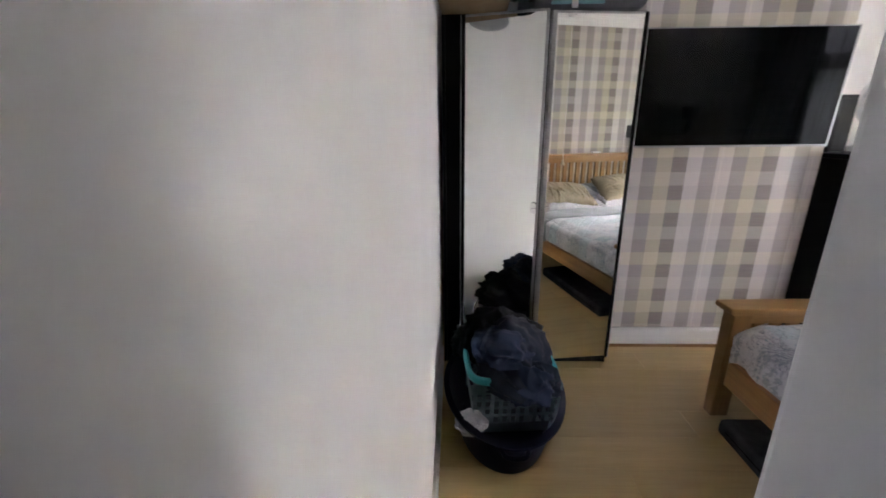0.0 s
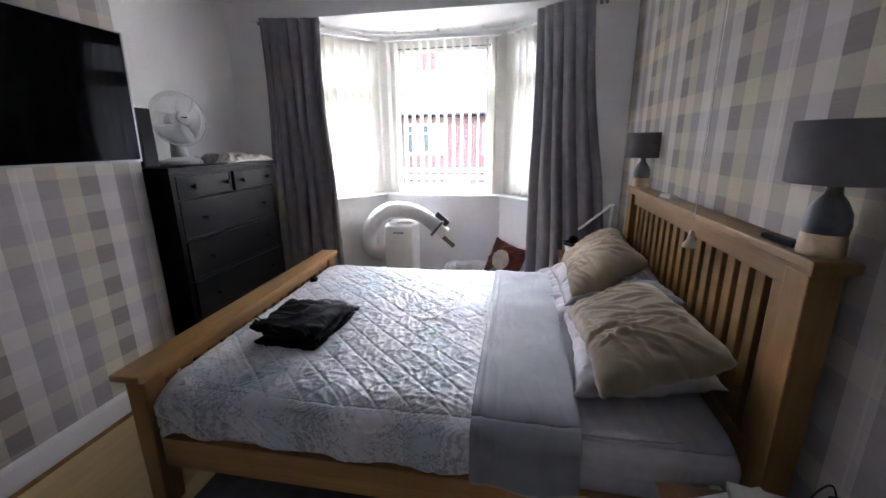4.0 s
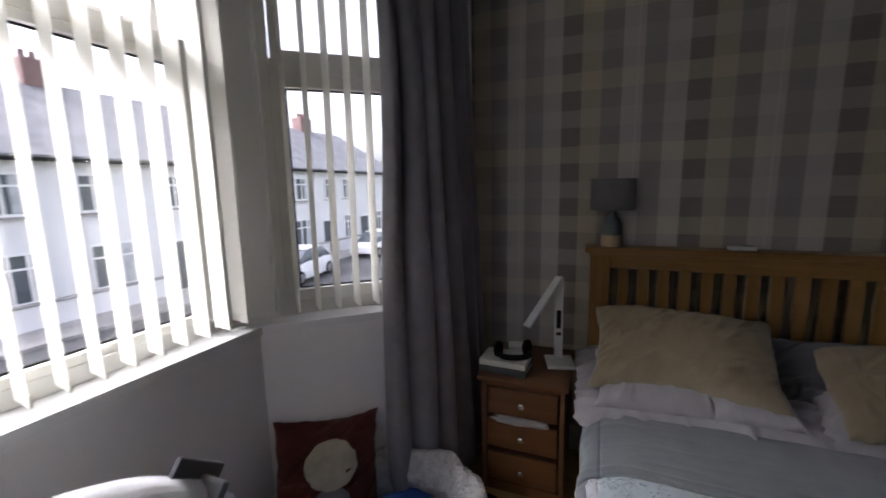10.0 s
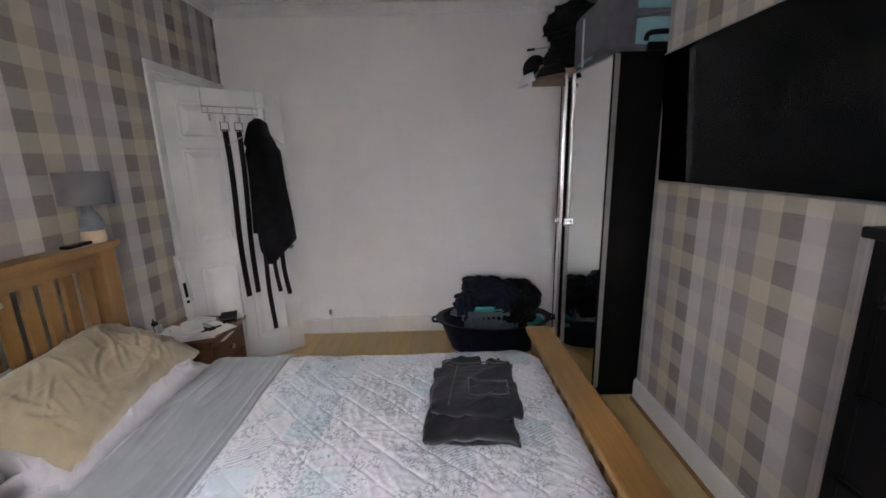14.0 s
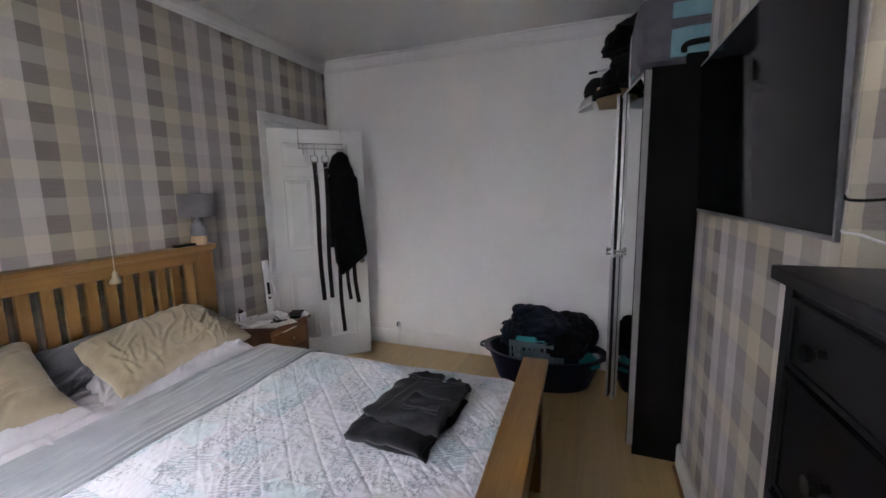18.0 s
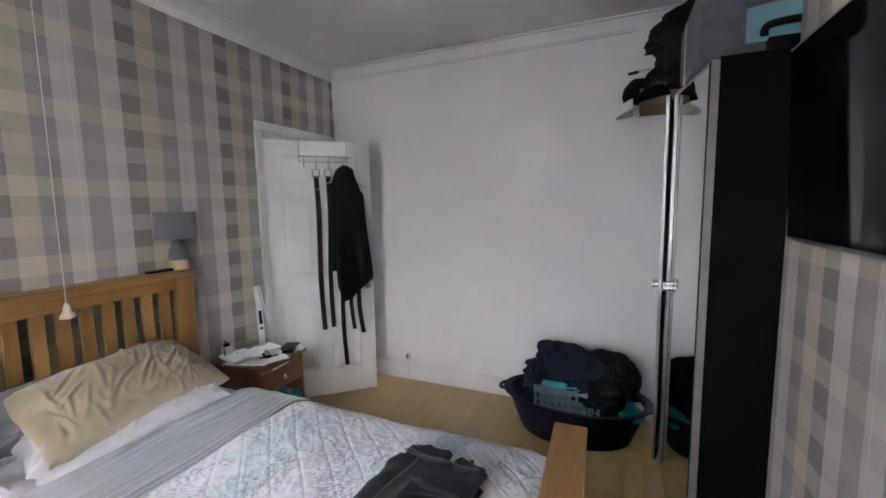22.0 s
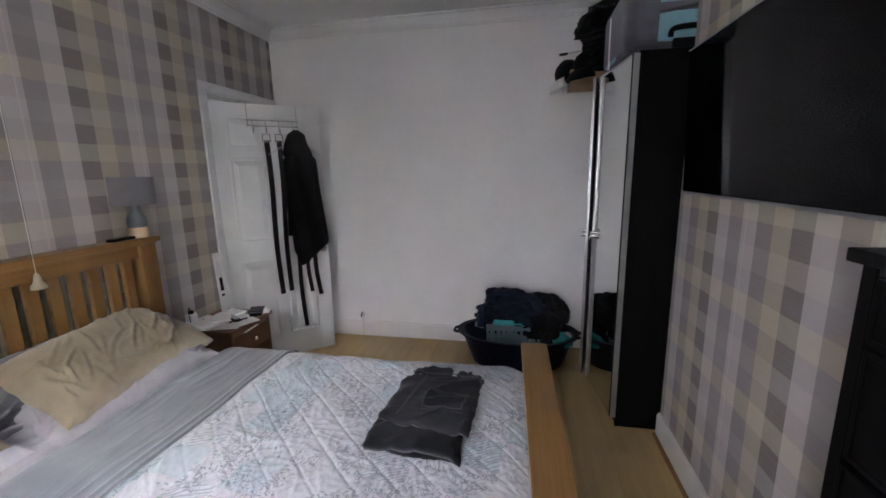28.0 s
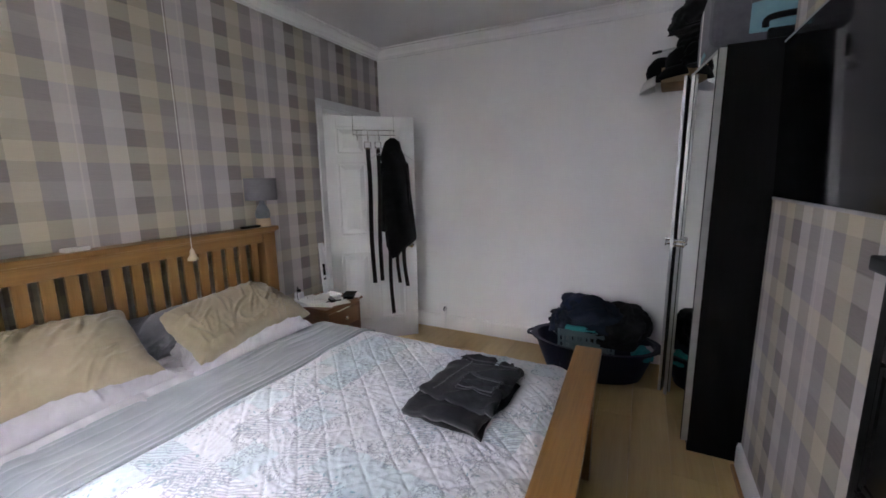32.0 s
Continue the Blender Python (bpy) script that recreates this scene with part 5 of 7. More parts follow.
part("body", box(-0.05, 0.05, -0.035, 0.035, 0, 0.05, 0.003), M["page"], bx)
part("lid", box(-0.053, 0.053, -0.038, 0.038, 0.051, 0.064, 0.003), M["page"], bx)


def desk_lamp(at, fold, label):
    """A flat-armed folding lamp on a square base with a small dark display."""
    ob = empty("desk_lamp", label, "desk lamp", "folding bedside lamps", at)
    part("base", box(-0.065, 0.065, -0.07, 0.07, 0, 0.016, 0.006), M["plastic"], ob)
    part("charging_ring", lathe([(0.03, 0.0165), (0.032, 0.0175), (0.034, 0.0165)], 24, None, Matrix.Translation((0, 0.02, 0)), False), M["steel"], ob)
    arm = part("arm", box(-0.02, 0.02, -0.009, 0.009, 0, 0.40, 0.004), M["plastic"], ob)
    arm.matrix_basis = Matrix.Translation((0, -0.05, 0.014)) @ Matrix.Rotation(radians(4), 4, "X")
    part("display", box(-0.011, 0.011, 0.0092, 0.0105, 0.145, 0.235, 0.0003), M["black"], arm, "dark clock display")
    part("button", box(-0.011, 0.011, 0.0092, 0.0105, 0.11, 0.125, 0.0003), M["black"], arm)
    head = part("lamp_head", box(-0.02, 0.02, -0.006, 0.006, -0.30, 0, 0.003), M["plastic"], ob)
    head.matrix_basis = Matrix.Translation((0, -0.066, 0.412)) @ Matrix.Rotation(radians(fold[1]), 4, "Z") @ Matrix.Rotation(radians(fold[0]), 4, "X")
    return ob


desk_lamp(pose(3.22, 0.225, 0.581, 0, 0, 14), (48, -48), "white folding desk lamp with its arm bent over the books")
desk_lamp(pose(1.03, 0.19, 0.546, 0, 0, -12), (11, 95), "white folding desk lamp, folded nearly shut, on the cabinet")
paper("paper_sheet", pose(1.20, 0.25, 0.546, 0, 0, 20), 0.20, 0.26, 0.006, M["page"], "loose white papers on the bedside cabinet", "papers")
paper("paper_stack", pose(1.22, 0.17, 0.553, 0, 0, -14), 0.16, 0.20, 0.018, M["page"], "stack of folded white papers on the cabinet", "papers")
rm = empty("remote_control", "black remote control on the papers", "remote control", "", pose(1.13, 0.29, 0.553, 0, 0, 60))
part("body", box(-0.07, 0.07, -0.02, 0.02, 0, 0.014, 0.005), M["black"], rm)
part("keypad", box(-0.05, 0.05, -0.012, 0.012, 0.0142, 0.0158, 0.001), M["silver"], rm)
pl = empty("plug_adapter", "white plug adapter standing behind the papers", "adapter", "", pose(1.23, 0.075, 0.546))
part("body", box(-0.025, 0.025, -0.025, 0.025, 0, 0.07, 0.006), M["plastic"], pl)
part("socket", box(-0.012, 0.012, -0.012, 0.012, 0.0702, 0.0915, 0.004), M["black"], pl)
ph = empty("phone", "black phone on the far corner of the cabinet", "phone", "", pose(0.99, 0.34, 0.546, 0, 0, 40))
part("body", box(-0.075, 0.075, -0.037, 0.037, 0, 0.011, 0.004), M["black"], ph)
part("screen", box(-0.07, 0.07, -0.033, 0.033, 0.0112, 0.0122, 0.0003), M["screen"], ph)


def heap(at, sx, sy, sz, seed):
    """A soft crumpled lump of cloth."""
    one = bmesh.new()
    bmesh.ops.create_icosphere(one, subdivisions=5, radius=1)
    for v in one.verts:
        p = v.co.copy()
        bend = 0.7 * wob(p.x * 1.3, p.y * 1.3, p.z * 1.3 + seed)
        long_fold = max(0, 1 - abs(wob(p.x * 1.3 + p.z * 2 + seed + bend, p.y * 1.5, p.z * 0.8)) * 2.4) ** 1.6
        drape_fold = max(0, 1 - abs(wob(p.x * 2.6 + bend, p.y * 2.2 - p.z * 2.6, seed * 2)) * 2.8) ** 2
        r = 0.93 + 0.17 * long_fold + 0.10 * drape_fold + 0.24 * wob(p.x * 1.4 + seed, p.y * 1.4, p.z * 1.4) + 0.02 * wob(p.x * 6, p.y * 6, p.z * 6 + seed)
        v.co = 1.1 * Vector((p.x * sx * r, p.y * sy * r, max(-0.35, p.z) * sz * r))
    bmesh.ops.transform(one, matrix=at, verts=one.verts)
    return one


tl = finish("teal_towel", heap(pose(1.10, 0.36, 0.20), 0.12, 0.09, 0.11, 3.3), M["teal"], None, "", "all")
tagged(tl, "crumpled teal towel in the open shelf of the cabinet", "towel")

paper("paper_sheet", pose(1.12, 0.33, 0.5465, 0, 0, -28), 0.15, 0.21, 0.004, M["page"], "loose white letter at the front of the bedside cabinet", "paper")
paper("paper_sheet", pose(1.17, 0.24, 0.572, 0, 0, 35), 0.15, 0.10, 0.010, M["page"], "white folded leaflet on the stack of papers", "paper")
wt = empty("wallet", "black leather wallet at the front of the bedside cabinet", "wallet", "", pose(0.985, 0.352, 0.559, 0, 0, 25))
part("cover", box(-0.055, 0.055, -0.045, 0.045, 0, 0.006, 0.003), M["belt"], wt)
part("cover", box(-0.055, 0.055, -0.045, 0.045, 0.013, 0.019, 0.003), M["belt"], wt)
part("lining", box(-0.05, 0.052, -0.04, 0.042, 0.006, 0.013), M["cover"], wt)
pn = empty("pen", "black pen lying across the letter on the cabinet", "pen", "", pose(1.15, 0.33, 0.556, 0, 0, -35))
part("barrel", rod((-0.06, 0, 0), (0.05, 0, 0), 0.005, 8), M["black"], pn)
part("tip", rod((0.05, 0, 0), (0.068, 0, -0.001), 0.003, 8), M["steel"], pn)
tissue = finish("tissue", heap(pose(0.955, 0.40, 0.553), 0.022, 0.02, 0.02, 31.0), M["page"], None, "", "all")
tagged(tissue, "crumpled white tissue on the cabinet edge", "tissue")
paper("paper_strip", pose(1.13, 0.408, 0.497, 12, 0, 3), 0.13, 0.02, 0.004, M["page"], "pale paper edge sticking out of the cabinet drawer", "paper")
cbl = finish("charger_cable", sweep(curve_pts([(1.23, 0.075, 0.63), (1.245, 0.08, 0.66), (1.262, 0.09, 0.63), (1.27, 0.11, 0.565), (1.25, 0.16, 0.556), (1.20, 0.13, 0.575)], 8), 0.0022, 6), M["black"], None, "", True)
tagged(cbl, "thin black charger cable looped behind the papers", "cable")
dc = finish("drawer_cloth", heap(pose(3.37, 0.452, 0.378, 0, 0, 0), 0.11, 0.022, 0.022, 6.3), M["sheet"], None, "", "all")
tagged(dc, "white cloth caught in the bedside cabinet drawer", "cloth")

# ---- table lamps on the headboard ----
def table_lamp(x, y, label):
    ob = empty("table_lamp", label, "table lamp", "lamps on the headboard", Matrix.Translation((x, y, 1.14)))
    part("foot", lathe([(0.042, 0.0), (0.048, 0.003), (0.046, 0.04), (0.044, 0.055)], 28), M["paleash"], ob, "pale wooden foot", True)
    part("body", lathe([(0.0442, 0.0555), (0.047, 0.075), (0.044, 0.105), (0.030, 0.135), (0.018, 0.15), (0.016, 0.175)], 28), M["ceramic"], ob, "grey-blue glazed body", True)
    part("shade", lathe([(0.098, 0.175), (0.1, 0.176), (0.1, 0.318), (0.098, 0.319), (0.0965, 0.318), (0.0965, 0.176), (0.098, 0.175)], 36, None, None, False), M["greyfabric"], ob, "grey drum shade", True)
    part("shade_ring", lathe([(0.001, 0.300), (0.095, 0.302), (0.095, 0.305), (0.001, 0.306)], 24), M["steel"], ob)
    return ob


table_lamp(3.01, 0.062, "small table lamp with a grey drum shade on the headboard")
table_lamp(1.475, 0.062, "small table lamp with a grey drum shade on the headboard")
rc = empty("remote_control", "white remote control lying on the headboard", "remote control", "", pose(2.49, 0.072, 1.141, 0, 0, 8))
part("body", box(-0.05, 0.05, -0.021, 0.021, 0, 0.018, 0.005), M["plastic"], rc)
part("window", box(-0.045, 0.0, -0.014, 0.014, 0.0182, 0.0192, 0.0003), M["silver"], rc)
rc = empty("remote_control", "black remote control lying on the headboard beside a lamp", "remote control", "", pose(1.59, 0.078, 1.141, 0, 0, 4))
part("body", box(-0.065, 0.065, -0.02, 0.02, 0, 0.015, 0.005), M["black"], rc)
part("keypad", box(-0.045, 0.05, -0.013, 0.013, 0.0152, 0.0165, 0.001), M["cover"], rc)

# ceiling pull switch
M["ivory"] = mottled("yellowed_ivory_plastic", (0.56, 0.50, 0.36), (0.64, 0.58, 0.44), 0.45, 30, 90, 0.05)
ps = empty("pull_cord", "thin ceiling pull cord with an ivory bell-shaped toggle", "pull cord")
part("ceiling_box", lathe([(0.042, TOP - 0.035), (0.046, TOP - 0.03), (0.046, TOP - 0.001)], 24, None, Matrix.Translation((2.01, 0.135, 0))), M["plastic"], ps)
part("cord", sweep([(2.01, 0.135, TOP - 0.03), (2.012, 0.136, 1.8), (2.015, 0.137, 1.08)], 0.0016, 6), M["cream"], ps)
part("toggle", lathe([(0.006, 0.065), (0.012, 0.05), (0.014, 0.03), (0.026, 0.012), (0.027, 0.0), (0.01, -0.004)], 16, None, Matrix.Translation((2.015, 0.137, 1.015))), M["ivory"], ps, "", True)

cl = empty("ceiling_light", "white glass dome ceiling light, switched off", "ceiling light")
part("dome", lathe([(0.155, TOP - 0.02), (0.16, TOP - 0.035), (0.145, TOP - 0.07), (0.10, TOP - 0.10), (0.05, TOP - 0.115), (0.004, TOP - 0.118)], 36, None, Matrix.Translation((1.40, 0.39, 0))), M["plastic"], cl, "", True)
part("base_plate", lathe([(0.12, TOP - 0.025), (0.125, TOP - 0.001)], 30, None, Matrix.Translation((1.40, 0.39, 0))), M["steel"], cl)

# ---- on the chest of drawers ----
fan = empty("desk_fan", "white round desk fan with a wire guard on the chest", "fan", "", pose(2.705, 2.975, 1.293, 0, 0, -22))
part("base", lathe([(0.125, 0.0), (0.13, 0.008), (0.12, 0.025), (0.06, 0.045), (0.035, 0.05)], 30, None, Matrix.Diagonal((1.15, 0.9, 1, 1))), M["plastic"], fan, "", True)
part("stem", sweep([(0, 0.01, 0.04), (0, 0.025, 0.13), (0, 0.035, 0.20)], lambda t: 0.052 - 0.018 * t, 16), M["plastic"], fan, "", True)
hub = Matrix.Translation((0.0, -0.05, 0.283)) @ Matrix.Rotation(radians(90 - 6), 4, "X")
part("motor", lathe([(0.02, -0.12), (0.045, -0.11), (0.052, -0.06), (0.045, -0.02)], 20, None, hub), M["plastic"], fan, "", True)
M["blade"] = Nodes("pale_translucent_plastic", (0.74, 0.75, 0.77), 0.3).m
for i in range(3):
    def blade_fn(u, v, a0=i * 2.094):
        a = a0 + (u - 0.5) * 1.75 * (0.35 + 0.65 * v ** 0.6)
        r = 0.03 + 0.122 * v
        return Vector((r * math.cos(a), r * math.sin(a), -0.012 + 0.05 * (u - 0.5)))
    part("blade", sheet(blade_fn, 10, 8, 0.002, None, hub), M["blade"], fan, "pale translucent blade", "all")
part("hub_cap", lathe([(0.04, 0.045), (0.042, 0.055), (0.038, 0.066), (0.02, 0.071)], 24, None, hub), M["plastic"], fan, "", True)
part("badge", box(-0.018, 0.018, -0.004, 0.004, 0.0712, 0.0725, 0.0005, None, hub), M["cover"], fan)
cage = bmesh.new()
for i in range(60):
    a = 2 * math.pi * i / 60
    c, s = math.cos(a), math.sin(a)
    sweep([(0.036 * c, 0.036 * s, 0.06), (0.10 * c, 0.10 * s, 0.056), (0.152 * c, 0.152 * s, 0.028), (0.165 * c, 0.165 * s, 0.0), (0.15 * c, 0.15 * s, -0.04), (0.05 * c, 0.05 * s, -0.07)], 0.0011, 4, cage, hub)
for r, z in ((0.167, 0.0), (0.10, 0.057), (0.13, 0.042)):
    sweep([(r * math.cos(2 * math.pi * i / 40), r * math.sin(2 * math.pi * i / 40), z) for i in range(41)], 0.0045 if r > 0.16 else 0.0012, 6, cage, hub)
part("guard", cage, M["plastic"], fan, "white wire guard")["kind"] = "stuff"
sp = empty("loudspeaker", "small black upright loudspeaker behind the fan", "loudspeaker", "", pose(2.41, 2.99, 1.293, 0, 0, 4))
part("cabinet", box(-0.055, 0.055, -0.08, 0.08, 0, 0.33, 0.006), M["black"], sp)
part("grille", box(-0.046, 0.046, -0.085, -0.081, 0.02, 0.31, 0.002), M["black"], sp)


def flat_cloth(name, at, w, d, h, mat, label, seed):
    def fn(u, v):
        a, b = 2 * u - 1, 2 * v - 1
        e = (1 - abs(a) ** 6) * (1 - abs(b) ** 6)
        ridge = max(0, 1 - abs(wob(a * 2.5 + b, b * 4 - a, seed + 5)) * 2.6) ** 2
        return Vector((a * w / 2 + 0.03 * wob(b * 2, seed), b * d / 2 + 0.03 * wob(a * 2, seed + 2), h * e * (0.45 + 0.5 * abs(wob(a * 3, b * 3, seed)) + 0.45 * ridge) + 0.004))
    ob = finish(name, sheet(fn, 60, 40, 0.006), mat, None, "", "all")
    ob.matrix_basis = at
    return tagged(ob, label, "cloth")


M["creamtowel"] = cloth("cream_towelling", (0.50, 0.475, 0.42), (0.58, 0.555, 0.50), 300, 0.95, 0.3)
flat_cloth("folded_towel", pose(3.07, 2.91, 1.295, 0, 0, 4), 0.60, 0.36, 0.055, M["creamtowel"], "white towel folded flat on the chest", 2.0)
M["lightgrey"] = cloth("grey_brown_cloth", (0.24, 0.235, 0.235), (0.33, 0.325, 0.325), 700, 0.9, 0.3)
flat_cloth("folded_cloth", pose(2.86, 2.86, 1.295, 0, 0, 20), 0.20, 0.13, 0.055, M["lightgrey"], "crumpled grey cloth on the chest", 6.0)
paper("magazine", pose(3.15, 2.84, 1.293, 0, 0, -5), 0.30, 0.16, 0.004, M["page"], "thin magazine lying under the towel on the chest", "magazine")

# ---- laundry by the side wall ----
tub = empty("laundry_tub", "large dark navy oval tub on the floor heaped with laundry", "laundry tub", "", Matrix.Translation((0.325, 2.07, 0.002)))
M["tub"] = mottled("navy_plastic", (0.004, 0.0055, 0.016), (0.007, 0.009, 0.026), 0.45, 8, 120, 0.05, 0, 0.25)
shell = lathe([(0.70, 0.004), (0.78, 0.008), (0.90, 0.14), (0.98, 0.235), (1.06, 0.245), (1.06, 0.255), (0.96, 0.252), (0.87, 0.14), (0.74, 0.02), (0.01, 0.018)], 48, None, Matrix.Diagonal((0.275, 0.43, 1, 1)))
part("shell", shell, M["tub"], tub, "", True)
for s in (-1, 1):
    part("handle", sweep(curve_pts([(-0.06, s * 0.42, 0.24), (-0.035, s * 0.475, 0.235), (0.035, s * 0.475, 0.235), (0.06, s * 0.42, 0.24)], 6), 0.011, 8), M["tub"], tub, "", True)
bk = empty("laundry_basket", "grey latticed laundry basket with a teal rim in the tub", "laundry basket", "", pose(0.345, 2.03, 0.095, 0, 0, 4))
M["greyplastic"] = mottled("grey_plastic", (0.085, 0.125, 0.135), (0.115, 0.16, 0.17), 0.5, 8)
M["tealplastic"] = mottled("teal_plastic", (0.02, 0.26, 0.27), (0.03, 0.32, 0.32), 0.4, 8)


def basket_wall(m):
    """A wall of the basket: uprights and cross bars round square holes, in local x and z."""
    one = box(-0.17, 0.17, 0, 0.004, 0.0, 0.06, 0.001)
    box(-0.19, 0.19, 0, 0.004, 0.24, 0.29, 0.001, one)
    for i in range(10):
        x = -0.18 + i * 0.04
        box(x - 0.009, x + 0.009, 0.0005, 0.0035, 0.06, 0.24, 0.001, one)
    for z in (0.105, 0.15, 0.195):
        box(-0.185, 0.185, 0.0007, 0.0033, z - 0.008, z + 0.008, 0.001, one)
    bmesh.ops.transform(one, matrix=m, verts=one.verts)
    return one


for ang, off in ((0, 0.135), (90, 0.17), (180, 0.135), (270, 0.17)):
    part("lattice_wall", basket_wall(Matrix.Rotation(radians(ang), 4, "Z") @ Matrix.Translation((0, -off, 0.0)) @ Matrix.Rotation(radians(7), 4, "X")), M["greyplastic"], bk)
part("rim", sweep([(0.20 * math.copysign(abs(math.cos(a)) ** 0.45, math.cos(a)), 0.175 * math.copysign(abs(math.sin(a)) ** 0.45, math.sin(a)), 0.30) for a in (2 * math.pi * i / 48 for i in range(49))], 0.014, 8, None, None, False, 1.4), M["tealplastic"], bk, "teal rim", True)
part("floor", box(-0.15, 0.15, -0.12, 0.12, 0, 0.006, 0.001), M["greyplastic"], bk)
M["denim"] = cloth("blue_denim", (0.009, 0.014, 0.034), (0.018, 0.028, 0.058), 500, 0.95, 0.5, 0.05)
for x, y, z, sx, sy, sz, mat, seed, name, label in (
        (0.35, 2.06, 0.405, 0.155, 0.23, 0.13, M["navy"], 1.0, "navy_sweatshirt", "heap of dark navy clothes piled high in the basket"),
        (0.31, 2.23, 0.38, 0.19, 0.18, 0.13, M["blackcloth"], 4.0, "black_jersey", "black jersey bundled in the laundry heap"),
        (0.30, 1.96, 0.50, 0.11, 0.12, 0.06, M["denim"], 7.0, "denim_shirt", "blue denim shirt crumpled on top of the laundry heap"),
        (0.41, 1.85, 0.37, 0.09, 0.07, 0.10, M["denim"], 9.0, "denim_jacket", "dark blue denim bundled on the laundry basket"),
        (0.37, 2.405, 0.205, 0.085, 0.06, 0.045, M["teal"], 12.0, "teal_cloth", "teal cloth in the end of the tub"),
        (0.33, 2.44, 0.21, 0.05, 0.035, 0.04, M["sheet"], 15.0, "white_cloth", "white cloth in the end of the tub"),
        (0.475, 2.21, 0.335, 0.075, 0.12, 0.12, M["blackcloth"], 18.0, "dark_sleeve", "dark sleeve drooping over the basket rim"),
        (0.475, 1.88, 0.37, 0.07, 0.06, 0.09, M["navy"], 21.0, "navy_sleeve", "navy sleeve drooping over the basket rim"),
        (0.50, 2.08, 0.395, 0.05, 0.12, 0.045, M["navy"], 24.0, "navy_shirt", "navy shirt draped over the basket rim"),
        (0.16, 1.80, 0.225, 0.06, 0.06, 0.03, M["lightgrey"], 27.0, "pale_vest", "pale vest crumpled against the tub rim")):
    tagged(finish(name, heap(pose(x, y, z), sx, sy, sz, seed), mat, None, "", "all"), label, "laundry", "laundry in the tub")

# ---- on top of the wardrobe ----
sc = empty("suitcase", "grey and pale blue fabric suitcase lying on the wardrobe", "suitcase", "", pose(0.76, 2.87, 2.011))
M["casegrey"] = cloth("grey_canvas", (0.10, 0.10, 0.115), (0.135, 0.135, 0.15), 700, 0.85)
M["caseblue"] = cloth("pale_blue_canvas", (0.17, 0.33, 0.38), (0.22, 0.39, 0.44), 700, 0.85)
part("body", box(-0.285, 0.285, -0.31, 0.30, 0.0, 0.33, 0.07, None, None, 5), M["casegrey"], sc)
part("panel", box(0.272, 0.290, -0.165, 0.23, 0.035, 0.165, 0.006), M["caseblue"], sc, "pale blue end panel")
part("panel", box(0.262, 0.288, -0.165, 0.23, 0.205, 0.275, 0.006), M["caseblue"], sc, "pale blue end panel")
part("piping", sweep(curve_pts([(0.288, -0.17, 0.165), (0.291, 0.0, 0.185), (0.291, 0.12, 0.20), (0.288, 0.22, 0.19)], 6), 0.012, 6), M["casegrey"], sc)
part("panel", box(-0.20, 0.06, -0.305, -0.29, 0.02, 0.12, 0.006), M["caseblue"], sc, "pale blue front panel")
part("panel", box(-0.20, 0.06, -0.305, -0.29, 0.17, 0.26, 0.006), M["caseblue"], sc, "pale blue front panel")
part("strap", box(-0.10, -0.07, -0.312, -0.306, 0.0, 0.27, 0.002), M["page"], sc, "pale luggage tag strap")
part("handle", sweep(curve_pts([(0.29, -0.11, 0.05), (0.305, -0.09, 0.085), (0.305, 0.10, 0.085), (0.29, 0.12, 0.05)], 6), 0.013, 8), M["black"], sc, "black carry handle", True)
part("wheel_guard", box(0.27, 0.30, -0.10, 0.12, 0.0, 0.045, 0.01), M["black"], sc)
cb = empty("cardboard_box", "shallow open cardboard box overhanging the wardrobe front", "box", "", pose(0.19, 2.64, 2.011, 0, 0, -3))
M["card"] = mottled("cardboard", (0.33, 0.23, 0.13), (0.40, 0.29, 0.17), 0.85, 6, 120, 0.1)
part("bottom", box(-0.16, 0.16, -0.24, 0.25, 0, 0.005), M["card"], cb)
for a in (box(-0.16, 0.16, -0.244, -0.24, 0, 0.09), box(-0.164, -0.16, -0.24, 0.25, 0, 0.09), box(0.16, 0.164, -0.24, 0.25, 0, 0.09), box(-0.16, 0.16, 0.25, 0.254, 0, 0.09)):
    part("side", a, M["card"], cb)
part("tape", box(0.0, 0.05, -0.2455, -0.2445, 0.0, 0.09), mottled("blue_tape", (0.03, 0.16, 0.33), (0.04, 0.2, 0.4), 0.4), cb, "blue tape")


def cap_hat(at, label, brim_mat):
    ob = empty("cap", label, "cap", "caps on the wardrobe", at)
    crown = lathe([(0.088, 0), (0.092, 0.02), (0.085, 0.06), (0.062, 0.095), (0.03, 0.112), (0.004, 0.115)], 24)
    for v in crown.verts:
        v.co += Vector((0, 0, 0.01 * wob(v.co.x * 12, v.co.y * 12)))
    part("crown", crown, M["blackcloth"], ob, "", "all")

    def fn(u, v):
        a = radians(-62 + 124 * u)
        r = 0.085 + 0.075 * v * math.cos(a * 0.9)
        return Vector((r * math.sin(a), -r * math.cos(a), 0.012 - 0.06 * v * v + 0.015 * (1 - math.cos(a)) * -1))
    part("brim", sheet(fn, 16, 6, 0.004), brim_mat, ob, "", "all")
    return ob


